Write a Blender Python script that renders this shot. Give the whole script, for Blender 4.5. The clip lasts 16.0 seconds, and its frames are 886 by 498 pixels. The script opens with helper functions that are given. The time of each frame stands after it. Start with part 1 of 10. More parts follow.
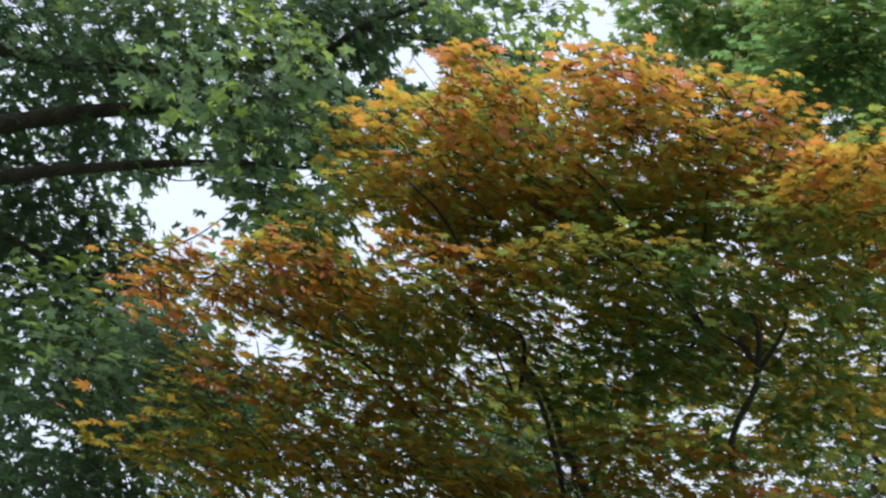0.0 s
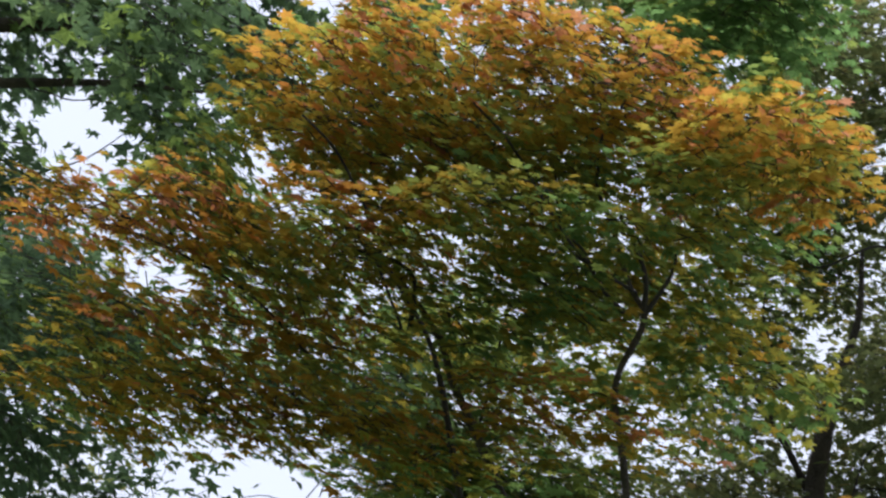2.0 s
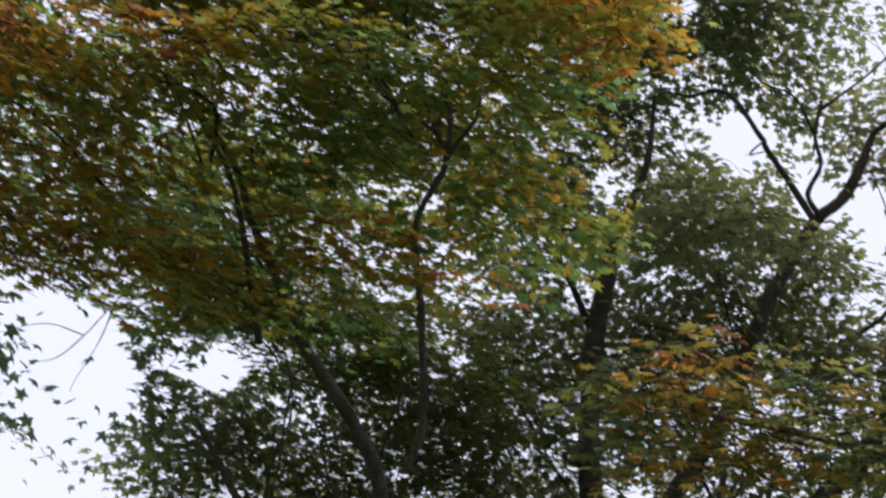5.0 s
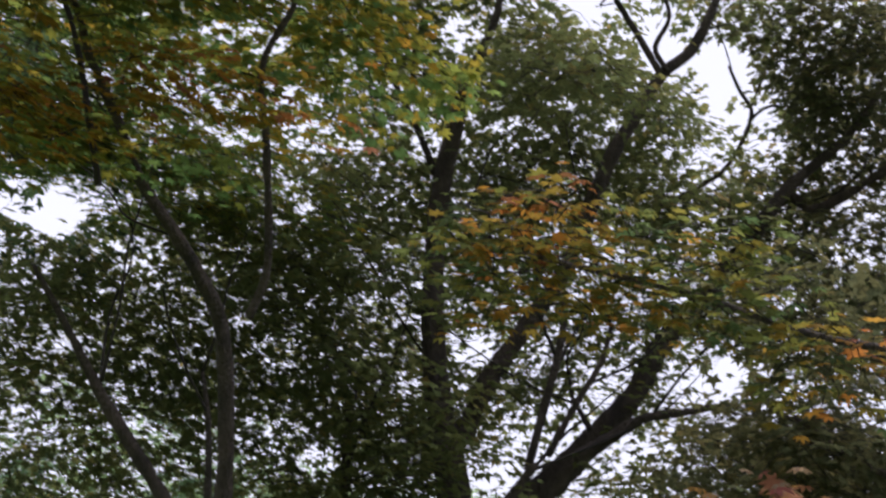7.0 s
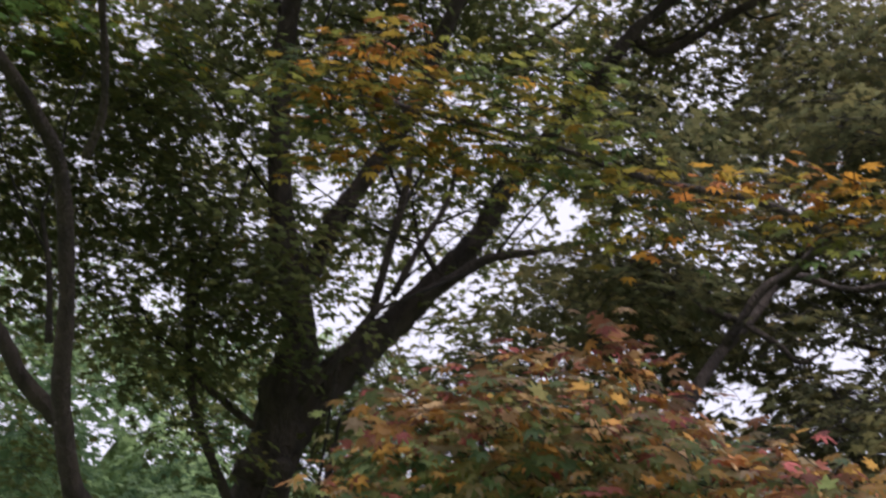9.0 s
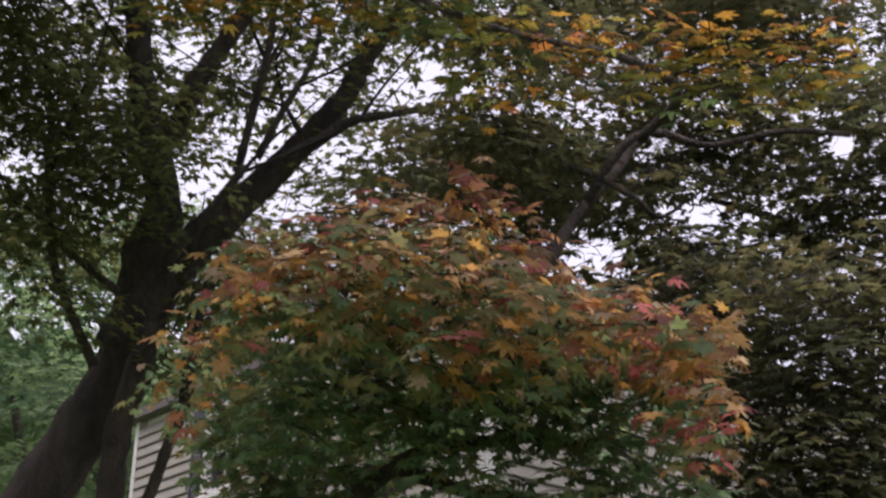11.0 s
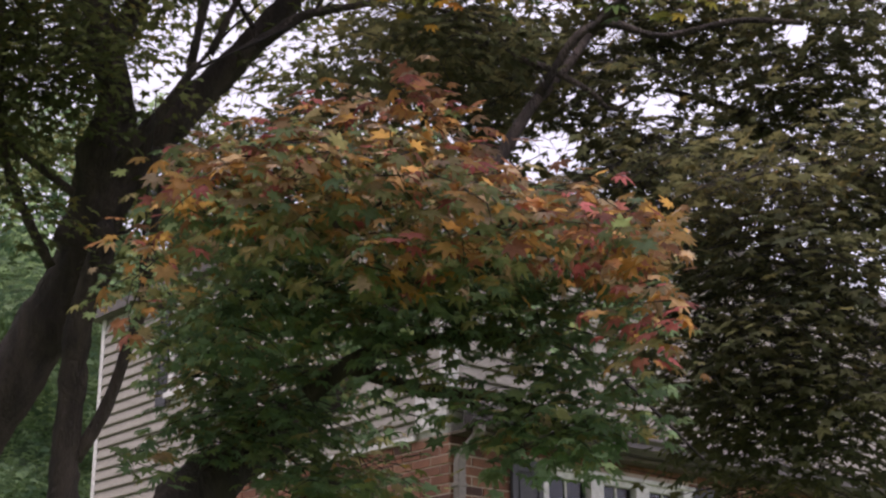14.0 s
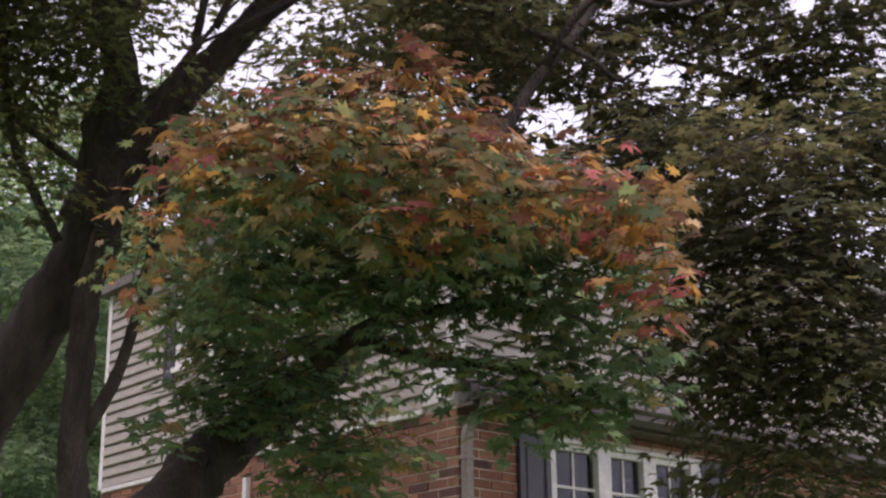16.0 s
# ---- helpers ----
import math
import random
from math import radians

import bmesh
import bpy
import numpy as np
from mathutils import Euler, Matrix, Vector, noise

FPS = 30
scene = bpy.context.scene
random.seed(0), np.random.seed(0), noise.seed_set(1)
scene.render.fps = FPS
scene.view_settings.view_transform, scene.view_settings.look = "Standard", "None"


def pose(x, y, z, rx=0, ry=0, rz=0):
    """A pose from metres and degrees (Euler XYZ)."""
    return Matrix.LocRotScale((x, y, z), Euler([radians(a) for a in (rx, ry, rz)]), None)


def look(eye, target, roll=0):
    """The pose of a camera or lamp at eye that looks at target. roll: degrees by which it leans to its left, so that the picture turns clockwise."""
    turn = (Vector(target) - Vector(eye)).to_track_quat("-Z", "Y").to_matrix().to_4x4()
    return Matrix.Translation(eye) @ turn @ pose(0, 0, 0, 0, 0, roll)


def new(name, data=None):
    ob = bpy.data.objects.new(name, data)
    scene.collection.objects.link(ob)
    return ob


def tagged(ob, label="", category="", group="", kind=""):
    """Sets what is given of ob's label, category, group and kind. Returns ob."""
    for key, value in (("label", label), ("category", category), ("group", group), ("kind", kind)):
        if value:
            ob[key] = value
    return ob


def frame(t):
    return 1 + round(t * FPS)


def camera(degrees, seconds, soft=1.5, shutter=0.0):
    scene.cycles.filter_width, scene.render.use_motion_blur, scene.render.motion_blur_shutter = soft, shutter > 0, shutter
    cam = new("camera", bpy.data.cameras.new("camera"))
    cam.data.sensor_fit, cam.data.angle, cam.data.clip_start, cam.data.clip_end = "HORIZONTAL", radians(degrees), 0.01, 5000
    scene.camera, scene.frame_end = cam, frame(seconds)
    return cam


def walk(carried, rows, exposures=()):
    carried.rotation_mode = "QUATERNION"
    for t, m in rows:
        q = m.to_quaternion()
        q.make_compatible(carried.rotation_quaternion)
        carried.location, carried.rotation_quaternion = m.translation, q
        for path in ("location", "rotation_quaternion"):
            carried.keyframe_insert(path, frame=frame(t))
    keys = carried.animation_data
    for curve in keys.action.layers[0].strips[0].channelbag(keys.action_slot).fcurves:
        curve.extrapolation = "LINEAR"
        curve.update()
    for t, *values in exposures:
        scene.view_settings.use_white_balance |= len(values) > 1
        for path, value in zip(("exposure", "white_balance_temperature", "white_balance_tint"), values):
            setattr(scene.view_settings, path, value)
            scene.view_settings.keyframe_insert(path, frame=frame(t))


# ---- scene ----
cam = camera(34.0, 16.0, soft=2.4, shutter=0.5)
SKY_STRENGTH = 0.46
SUN_STRENGTH = 2.0
EXPOSURES = [(0.0, 1.32, 5750, 13), (4.0, 1.24, 5880, 17), (7.0, 1.34, 6020, 22), (10.0, 1.28, 6180, 26), (16.0, 1.42, 6250, 33)]
walk(cam, [
    (0.0, pose(-0.029, -0.004, 1.539, 136.55, -15.01, 28.41)),
    (0.5, pose(-0.026, -0.010, 1.548, 136.17, -14.70, 27.31)),
    (1.0, pose(-0.012, -0.012, 1.562, 135.66, -14.47, 26.46)),
    (1.5, pose(-0.003, -0.017, 1.569, 135.16, -14.03, 25.41)),
    (2.0, pose(0.001, -0.025, 1.587, 134.50, -13.44, 24.28)),
    (2.5, pose(-0.003, -0.043, 1.594, 133.85, -12.71, 23.12)),
    (3.0, pose(-0.015, -0.049, 1.604, 132.99, -12.04, 21.86)),
    (3.5, pose(-0.028, -0.051, 1.603, 132.19, -11.28, 20.52)),
    (4.0, pose(-0.046, -0.059, 1.614, 131.25, -10.45, 19.04)),
    (4.2, pose(-0.051, -0.059, 1.617, 130.95, -10.19, 18.60)),
    (6.3, pose(-0.099, -0.015, 1.648, 125.70, -7.19, 12.89)),
    (6.5, pose(-0.100, -0.010, 1.644, 125.28, -6.86, 12.39)),
    (7.0, pose(-0.108, 0.014, 1.651, 124.07, -6.27, 10.95)),
    (7.5, pose(-0.094, 0.017, 1.663, 122.72, -5.70, 9.72)),
    (8.0, pose(-0.078, -0.004, 1.665, 121.19, -5.01, 8.59)),
    (8.5, pose(-0.057, -0.003, 1.663, 119.64, -4.39, 7.38)),
    (9.0, pose(-0.048, 0.003, 1.654, 118.18, -3.65, 5.91)),
    (9.5, pose(-0.045, 0.024, 1.647, 116.64, -2.93, 4.27)),
    (10.0, pose(-0.041, 0.020, 1.629, 115.20, -2.22, 2.75)),
    (10.2, pose(-0.040, 0.019, 1.622, 114.84, -2.02, 2.26)),
    (12.3, pose(0.024, 0.064, 1.586, 111.08, -0.16, 1.03)),
    (12.5, pose(0.025, 0.064, 1.587, 110.85, -0.09, 1.02)),
    (13.0, pose(0.039, 0.061, 1.589, 110.22, 0.13, 1.00)),
    (13.5, pose(0.048, 0.062, 1.607, 109.60, 0.31, 0.92)),
    (14.0, pose(0.056, 0.041, 1.638, 108.92, 0.40, 0.87)),
    (14.5, pose(0.062, 0.044, 1.642, 108.46, 0.48, 0.97)),
    (15.0, pose(0.057, 0.033, 1.635, 108.19, 0.50, 1.00)),
    (15.5, pose(0.051, 0.025, 1.619, 108.06, 0.51, 1.01)),
    (16.0, pose(0.055, 0.044, 1.617, 108.00, 0.57, 1.19)),
], EXPOSURES)

# ---- world, sun and exposure ----
world = bpy.data.worlds.new("overcast_sky")
scene.world = world
world.use_nodes = True
wn, wl = world.node_tree.nodes, world.node_tree.links
wn.clear()
sky = wn.new("ShaderNodeTexSky")
sky.sky_type = "NISHITA"
sky.sun_disc = False
sky.sun_elevation = radians(64)
sky.sun_rotation = radians(200)
sky_bg = wn.new("ShaderNodeBackground")
sky_bg.inputs["Strength"].default_value = 0.06
cloud_bg = wn.new("ShaderNodeBackground")
cloud_bg.inputs["Color"].default_value = (0.96, 0.975, 1.0, 1)
cloud_bg.inputs["Strength"].default_value = SKY_STRENGTH
sky_mix = wn.new("ShaderNodeMixShader")
sky_mix.inputs[0].default_value = 0.85
wout = wn.new("ShaderNodeOutputWorld")
wl.new(sky.outputs[0], sky_bg.inputs["Color"])
wl.new(sky_bg.outputs[0], sky_mix.inputs[1])
wl.new(cloud_bg.outputs[0], sky_mix.inputs[2])
wl.new(sky_mix.outputs[0], wout.inputs[0])

sun_data = bpy.data.lights.new("sun", "SUN")
sun_data.energy, sun_data.angle, sun_data.color = SUN_STRENGTH, radians(80), (1.0, 0.96, 0.9)
sun = new("sun", sun_data)
sun.matrix_world = look((0, 0, 40), (2.0, 3.0, 40 - 26.0))


# ---- materials ----
def material(name):
    mat = bpy.data.materials.new(name)
    mat.use_nodes = True
    nt = mat.node_tree
    nt.nodes.clear()
    out = nt.nodes.new("ShaderNodeOutputMaterial")
    return mat, nt, out


def node(nt, kind, **values):
    n = nt.nodes.new(kind)
    for key, value in values.items():
        n.inputs[key.replace("_", " ")].default_value = value
    return n


def ramp(nt, source, stops):
    n = nt.nodes.new("ShaderNodeValToRGB")
    el = n.color_ramp.elements
    while len(el) < len(stops):
        el.new(0.5)
    for e, (pos, col) in zip(el, stops):
        e.position, e.color = pos, (*col, 1)
    nt.links.new(source, n.inputs[0])
    return n.outputs[0]


def mixed(nt, kind, fac, a, b):
    n = nt.nodes.new("ShaderNodeMix")
    n.data_type, n.blend_type = "RGBA", kind
    for sock, value in ((n.inputs[0], fac), (n.inputs[6], a), (n.inputs[7], b)):
        if hasattr(value, "links"):
            nt.links.new(value, sock)
        elif isinstance(value, tuple):
            sock.default_value = (*value, 1)
        else:
            sock.default_value = value
    return n.outputs[2]


def textured(nt, kind, scale, stretch=(1, 1, 1), detail=4.0):
    geo = nt.nodes.new("ShaderNodeTexCoord")
    mp = nt.nodes.new("ShaderNodeMapping")
    mp.inputs["Scale"].default_value = stretch
    nt.links.new(geo.outputs["Object"], mp.inputs[0])
    tex = nt.nodes.new(kind)
    tex.inputs["Scale"].default_value = scale
    if "Detail" in tex.inputs:
        tex.inputs["Detail"].default_value = detail
    nt.links.new(mp.outputs[0], tex.inputs["Vector"])
    return tex


def relief(nt, height, strength, distance):
    b = nt.nodes.new("ShaderNodeBump")
    b.inputs["Strength"].default_value, b.inputs["Distance"].default_value = strength, distance
    nt.links.new(height, b.inputs["Height"])
    return b.outputs[0]


def leaf_material(name, stops, glow=0.45, rough=0.65, gloss=0.06, through_tint=(1.52, 1.56, 1.25)):
    """Leaf blade: the 'turn' attribute runs from green to autumn colour; light passes through the blade."""
    mat, nt, out = material(name)
    att = nt.nodes.new("ShaderNodeAttribute")
    att.attribute_name = "turn"
    base = ramp(nt, att.outputs["Fac"], stops)
    mott = textured(nt, "ShaderNodeTexNoise", 60.0)
    spot = ramp(nt, mott.outputs[0], [(0.35, (0.78, 0.78, 0.78)), (0.7, (1.08, 1.08, 1.08))])
    geo = nt.nodes.new("ShaderNodeNewGeometry")
    each = ramp(nt, geo.outputs["Random Per Island"], [(0.0, (0.90, 0.92, 0.92)), (1.0, (1.18, 1.16, 1.14))])
    col = mixed(nt, "MULTIPLY", 1.0, mixed(nt, "MULTIPLY", 1.0, base, spot), each)
    pr = node(nt, "ShaderNodeBsdfPrincipled", Roughness=rough)
    pr.inputs["Specular IOR Level"].default_value = gloss
    nt.links.new(col, pr.inputs["Base Color"])
    tr = nt.nodes.new("ShaderNodeBsdfTranslucent")
    nt.links.new(mixed(nt, "MULTIPLY", 1.0, col, through_tint), tr.inputs[0])
    mx = nt.nodes.new("ShaderNodeMixShader")
    mx.inputs[0].default_value = glow
    nt.links.new(pr.outputs[0], mx.inputs[1])
    nt.links.new(tr.outputs[0], mx.inputs[2])
    nt.links.new(mx.outputs[0], out.inputs[0])
    return mat


def surface(name, light, dark, scale, rough=0.8, bump=0.3, dist=0.01, stretch=(1, 1, 1), random_tint=None, island=False):
    """Opaque surface with variation at two scales and a fine relief."""
    mat, nt, out = material(name)
    big = textured(nt, "ShaderNodeTexNoise", scale, stretch, 5.0)
    fine = textured(nt, "ShaderNodeTexNoise", scale * 9, stretch, 6.0)
    col = ramp(nt, big.outputs[0], [(0.32, dark), (0.68, light)])
    col = mixed(nt, "MULTIPLY", 0.7, col, ramp(nt, fine.outputs[0], [(0.3, (0.65, 0.65, 0.65)), (0.7, (1.1, 1.1, 1.1))]))
    if random_tint:
        info = nt.nodes.new("ShaderNodeNewGeometry" if island else "ShaderNodeObjectInfo")
        col = mixed(nt, "MULTIPLY", 1.0, col, ramp(nt, info.outputs["Random Per Island" if island else "Random"], random_tint))
    pr = node(nt, "ShaderNodeBsdfPrincipled", Roughness=rough)
    nt.links.new(col, pr.inputs["Base Color"])
    nt.links.new(relief(nt, fine.outputs[0], bump, dist), pr.inputs["Normal"])
    nt.links.new(pr.outputs[0], out.inputs[0])
    return mat


GREEN = (0.074, 0.122, 0.052)
OLIVE = (0.132, 0.138, 0.033)
YELLOW = (0.205, 0.118, 0.022)
ORANGE = (0.220, 0.090, 0.026)
RUST = (0.190, 0.084, 0.062)
PINK = (0.25, 0.080, 0.085)
TAN = (0.255, 0.190, 0.145)
leaf_far = leaf_material("leaf_far_maple", [(0.0, (0.053, 0.082, 0.055)), (0.55, (0.082, 0.122, 0.063)), (1.0, (0.209, 0.275, 0.059))], 0.6)
leaf_crown = leaf_material("leaf_turning", [(0.0, GREEN), (0.30, OLIVE), (0.52, (0.185, 0.130, 0.024)), (0.72, YELLOW), (0.86, ORANGE), (1.0, RUST)], 0.84, 0.6, through_tint=(2.1, 2.15, 1.5))
leaf_near = leaf_material("leaf_red_and_tan", [(0.0, (0.102, 0.155, 0.092)), (0.24, (0.140, 0.175, 0.078)), (0.38, (0.180, 0.158, 0.075)), (0.50, TAN), (0.64, (0.310, 0.180, 0.052)), (0.78, (0.240, 0.125, 0.055)), (0.90, RUST), (1.0, PINK)], 0.70, 0.6, 0.25, (1.95, 1.95, 1.65))
leaf_dark = leaf_material("leaf_dark_green", [(0.0, (0.078, 0.096, 0.047)), (0.5, (0.107, 0.114, 0.047)), (0.8, (0.152, 0.125, 0.047)), (1.0, (0.194, 0.120, 0.048))], 0.70, through_tint=(1.95, 1.95, 1.6))
# Darker copy of the dark green: shade and vignetting put into the leaf colour.
leaf_painted_shade = leaf_material("leaf_green_painted_shade", [(0.0, (0.064, 0.071, 0.041)), (0.5, (0.098, 0.091, 0.044)), (0.8, (0.139, 0.107, 0.048)), (1.0, (0.195, 0.124, 0.055))], 0.55, 0.8, through_tint=(1.9, 1.9, 1.6))
leaf_upper = leaf_material("leaf_olive_orange", [(0.0, (0.062, 0.094, 0.042)), (0.30, (0.124, 0.128, 0.035)), (0.52, (0.188, 0.138, 0.030)), (0.72, (0.272, 0.134, 0.027)), (0.86, (0.256, 0.100, 0.030)), (1.0, RUST)], 0.65)
# Paler, bluer green: distance haze is put into the leaf colour.
leaf_mist = leaf_material("leaf_painted_haze", [(0.0, (0.075, 0.125, 0.080)), (1.0, (0.200, 0.270, 0.145))], 0.5)
bark = surface("maple_bark", (0.098, 0.072, 0.058), (0.034, 0.025, 0.0205), 11.0, 0.92, 1.0, 0.05, (1, 1, 0.22))
twig_bark = surface("twig_bark", (0.032, 0.024, 0.020), (0.015, 0.011, 0.0095), 20.0, 0.85, 0.4)
BRICK_TINTS = [(0.0, (0.34, 0.37, 0.47)), (0.16, (0.48, 0.47, 0.54)), (0.21, (0.78, 0.75, 0.76)), (0.75, (1.05, 1.0, 0.97)), (1.0, (1.2, 1.35, 1.35))]
brick_mat = surface("brick", (0.275, 0.122, 0.070), (0.180, 0.080, 0.049), 9.0, 0.9, 0.5, 0.006, random_tint=BRICK_TINTS)
brick_rest_mat = surface("brickwork", (0.275, 0.122, 0.070), (0.180, 0.080, 0.049), 9.0, 0.9, 0.5, 0.006, random_tint=BRICK_TINTS, island=True)
mortar_mat = surface("mortar", (0.54, 0.43, 0.335), (0.45, 0.355, 0.275), 12.0, 0.95, 0.4, 0.004)
siding_mat = surface("vinyl_siding", (0.325, 0.292, 0.245), (0.275, 0.247, 0.207), 2.0, 0.55, 0.06, 0.003, (1, 1, 6))
trim_mat = surface("white_trim", (0.70, 0.675, 0.635), (0.60, 0.575, 0.54), 3.0, 0.5, 0.05, 0.002)
gutter_mat = surface("gutter_tan", (0.25, 0.21, 0.175), (0.20, 0.17, 0.14), 4.0, 0.5, 0.05, 0.002)
soffit_mat = surface("soffit", (0.13, 0.10, 0.075), (0.09, 0.066, 0.05), 4.0, 0.7, 0.1, 0.003)
shutter_mat = surface("shutter_slate", (0.075, 0.072, 0.082), (0.055, 0.053, 0.06), 5.0, 0.6, 0.08, 0.002)
# Near-black: the unlit interior is put into the wall colour.
room_mat = surface("interior_painted_dark", (0.025, 0.025, 0.028), (0.014, 0.014, 0.016), 2.0, 0.9, 0.1)
roof_mat = surface("roof_shingle", (0.16, 0.14, 0.13), (0.09, 0.08, 0.075), 12.0, 0.95, 0.5, 0.008)
grass_mat = surface("lawn", (0.115, 0.165, 0.05), (0.06, 0.10, 0.03), 1.2, 0.9, 0.9, 0.03)

eave_mat = surface("brown_gutter", (0.085, 0.07, 0.058), (0.055, 0.045, 0.038), 4.0, 0.5, 0.08, 0.002)
woods_mat = surface("far_woods", (0.13, 0.20, 0.065), (0.035, 0.07, 0.024), 0.55, 0.9, 1.0, 0.4)
added_bank_mat = surface("added_bank_green", (0.07, 0.11, 0.04), (0.03, 0.05, 0.02), 1.5, 0.9, 1.0, 0.1)

glass_mat, gnt, gout = material("window_glass")
gpr = node(gnt, "ShaderNodeBsdfPrincipled", Roughness=0.03, IOR=1.45)
gpr.inputs["Transmission Weight"].default_value = 1.0
gpr.inputs["Base Color"].default_value = (0.32, 0.35, 0.40, 1)
gnt.links.new(gpr.outputs[0], gout.inputs[0])


# ---- building blocks ----
def linked(name, me, mat, parent=None, label=""):
    me.materials.append(mat)
    ob = new(name, me)
    ob.parent = parent
    if parent is not None and parent.parent is None:
        ob.matrix_parent_inverse = Matrix.Translation(-parent.location)
    if label:
        ob["label"] = label
    return ob


def part(name, bm, mat, parent=None, label="", smooth=False):
    me = bpy.data.meshes.new(name)
    bm.to_mesh(me)
    bm.free()
    if smooth:
        me.polygons.foreach_set("use_smooth", [True] * len(me.polygons))
    return linked(name, me, mat, parent, label)


def raw_mesh(name, verts, faces_per, n_loop, loops, smooth=False):
    """A mesh from arrays: all faces have faces_per corners."""
    me = bpy.data.meshes.new(name)
    me.vertices.add(len(verts))
    me.vertices.foreach_set("co", np.asarray(verts, np.float32).ravel())
    n = n_loop // faces_per
    me.loops.add(n_loop)
    me.loops.foreach_set("vertex_index", np.asarray(loops, np.int32).ravel())
    me.polygons.add(n)
    me.polygons.foreach_set("loop_start", np.arange(0, n_loop, faces_per, dtype=np.int32))
    me.polygons.foreach_set("use_smooth", np.full(n, smooth))
    me.update()
    return me


def smooth_line(points, steps=6):
    """Catmull-Rom line through the points, as an array."""
    p = np.array(points, float)
    p = np.vstack([2 * p[0] - p[1], p, 2 * p[-1] - p[-2]])
    out = []
    for i in range(1, len(p) - 2):
        for s in np.linspace(0, 1, steps, endpoint=False):
            a, b, c, d = p[i - 1:i + 3]
            out.append(0.5 * (2 * b + (c - a) * s + (2 * a - 5 * b + 4 * c - d) * s * s + (3 * b - a - 3 * c + d) * s ** 3))
    out.append(p[-2])
    return np.array(out)


def tube(points, radii, rng, sides=12, steps=6, knots=0.10):
    """A tapered, slightly crooked and knotty round limb along a line; radii: spread evenly along it."""
    line = smooth_line(points, steps)
    n = len(line)
    tan = np.gradient(line, axis=0)
    tan /= np.linalg.norm(tan, axis=1, keepdims=True)
    ref = np.array([0.3, 0.9, 0.1])
    u = np.cross(tan, ref)
    u /= np.linalg.norm(u, axis=1, keepdims=True)
    v = np.cross(tan, u)
    rad = np.interp(np.linspace(0, 1, n), np.linspace(0, 1, len(radii)), radii)
    ang = np.linspace(0, 2 * np.pi, sides, endpoint=False)
    flute = 1 + knots * rng.normal(size=(n, 1)) * 0.5 + knots * np.sin(ang * 3 + np.linspace(0, 5, n)[:, None]) * 0.6 + knots * 0.4 * rng.normal(size=(n, sides))
    ring = line[:, None, :] + (rad[:, None] * flute)[..., None] * (np.cos(ang)[None, :, None] * u[:, None, :] + np.sin(ang)[None, :, None] * v[:, None, :])
    verts = np.vstack([ring.reshape(-1, 3), line[:1], line[-1:] + tan[-1:] * radii[-1]])
    bm = bmesh.new()
    bv = [bm.verts.new(c) for c in verts]
    for i in range(n - 1):
        for j in range(sides):
            k = (j + 1) % sides
            bm.faces.new((bv[i * sides + j], bv[i * sides + k], bv[(i + 1) * sides + k], bv[(i + 1) * sides + j]))
    for j in range(sides):
        k = (j + 1) % sides
        bm.faces.new((bv[-2], bv[k], bv[j]))
        bm.faces.new((bv[-1], bv[(n - 1) * sides + j], bv[(n - 1) * sides + k]))
    return bm


def leaf_shape(lobes):
    """Outline of a palmate leaf: middle, notches, shoulders and tips; unit length, stalk at the origin, tip along +y."""
    spread = np.linspace(-2.15, 2.15, lobes)
    reach = 1.0 - 0.45 * np.abs(spread / 2.15) ** 1.4
    cut = np.concatenate([[-2.75], (spread[1:] + spread[:-1]) / 2, [2.75]])
    depth = np.concatenate([[0.18], 0.50 - 0.07 * np.abs(cut[1:-1]), [0.18]])

    def ring(angle, far, height):
        return np.stack([np.sin(angle) * far, np.cos(angle) * far + 0.12, height * np.ones_like(angle)], 1)

    tips = ring(spread, reach, -0.20 * reach ** 2)
    notch = ring(cut, depth, 0.03)
    if lobes < 7:
        verts = np.vstack([[[0, 0.10, -0.03]], notch, tips])
        return verts, np.array([(0, 1 + i, 1 + len(cut) + i, 2 + i) for i in range(lobes)])
    swell = 0.50 * 4.3 / (lobes - 1) / 2
    left, right = ring(spread - swell, reach * 0.70, -0.07), ring(spread + swell, reach * 0.70, -0.07)
    verts = np.vstack([[[0, 0.10, -0.03]], notch, left, tips, right])
    a, b, c = 1 + len(cut), 1 + len(cut) + lobes, 1 + len(cut) + 2 * lobes
    return verts, np.array([(0, 1 + i, a + i, b + i, c + i, 2 + i) for i in range(lobes)])


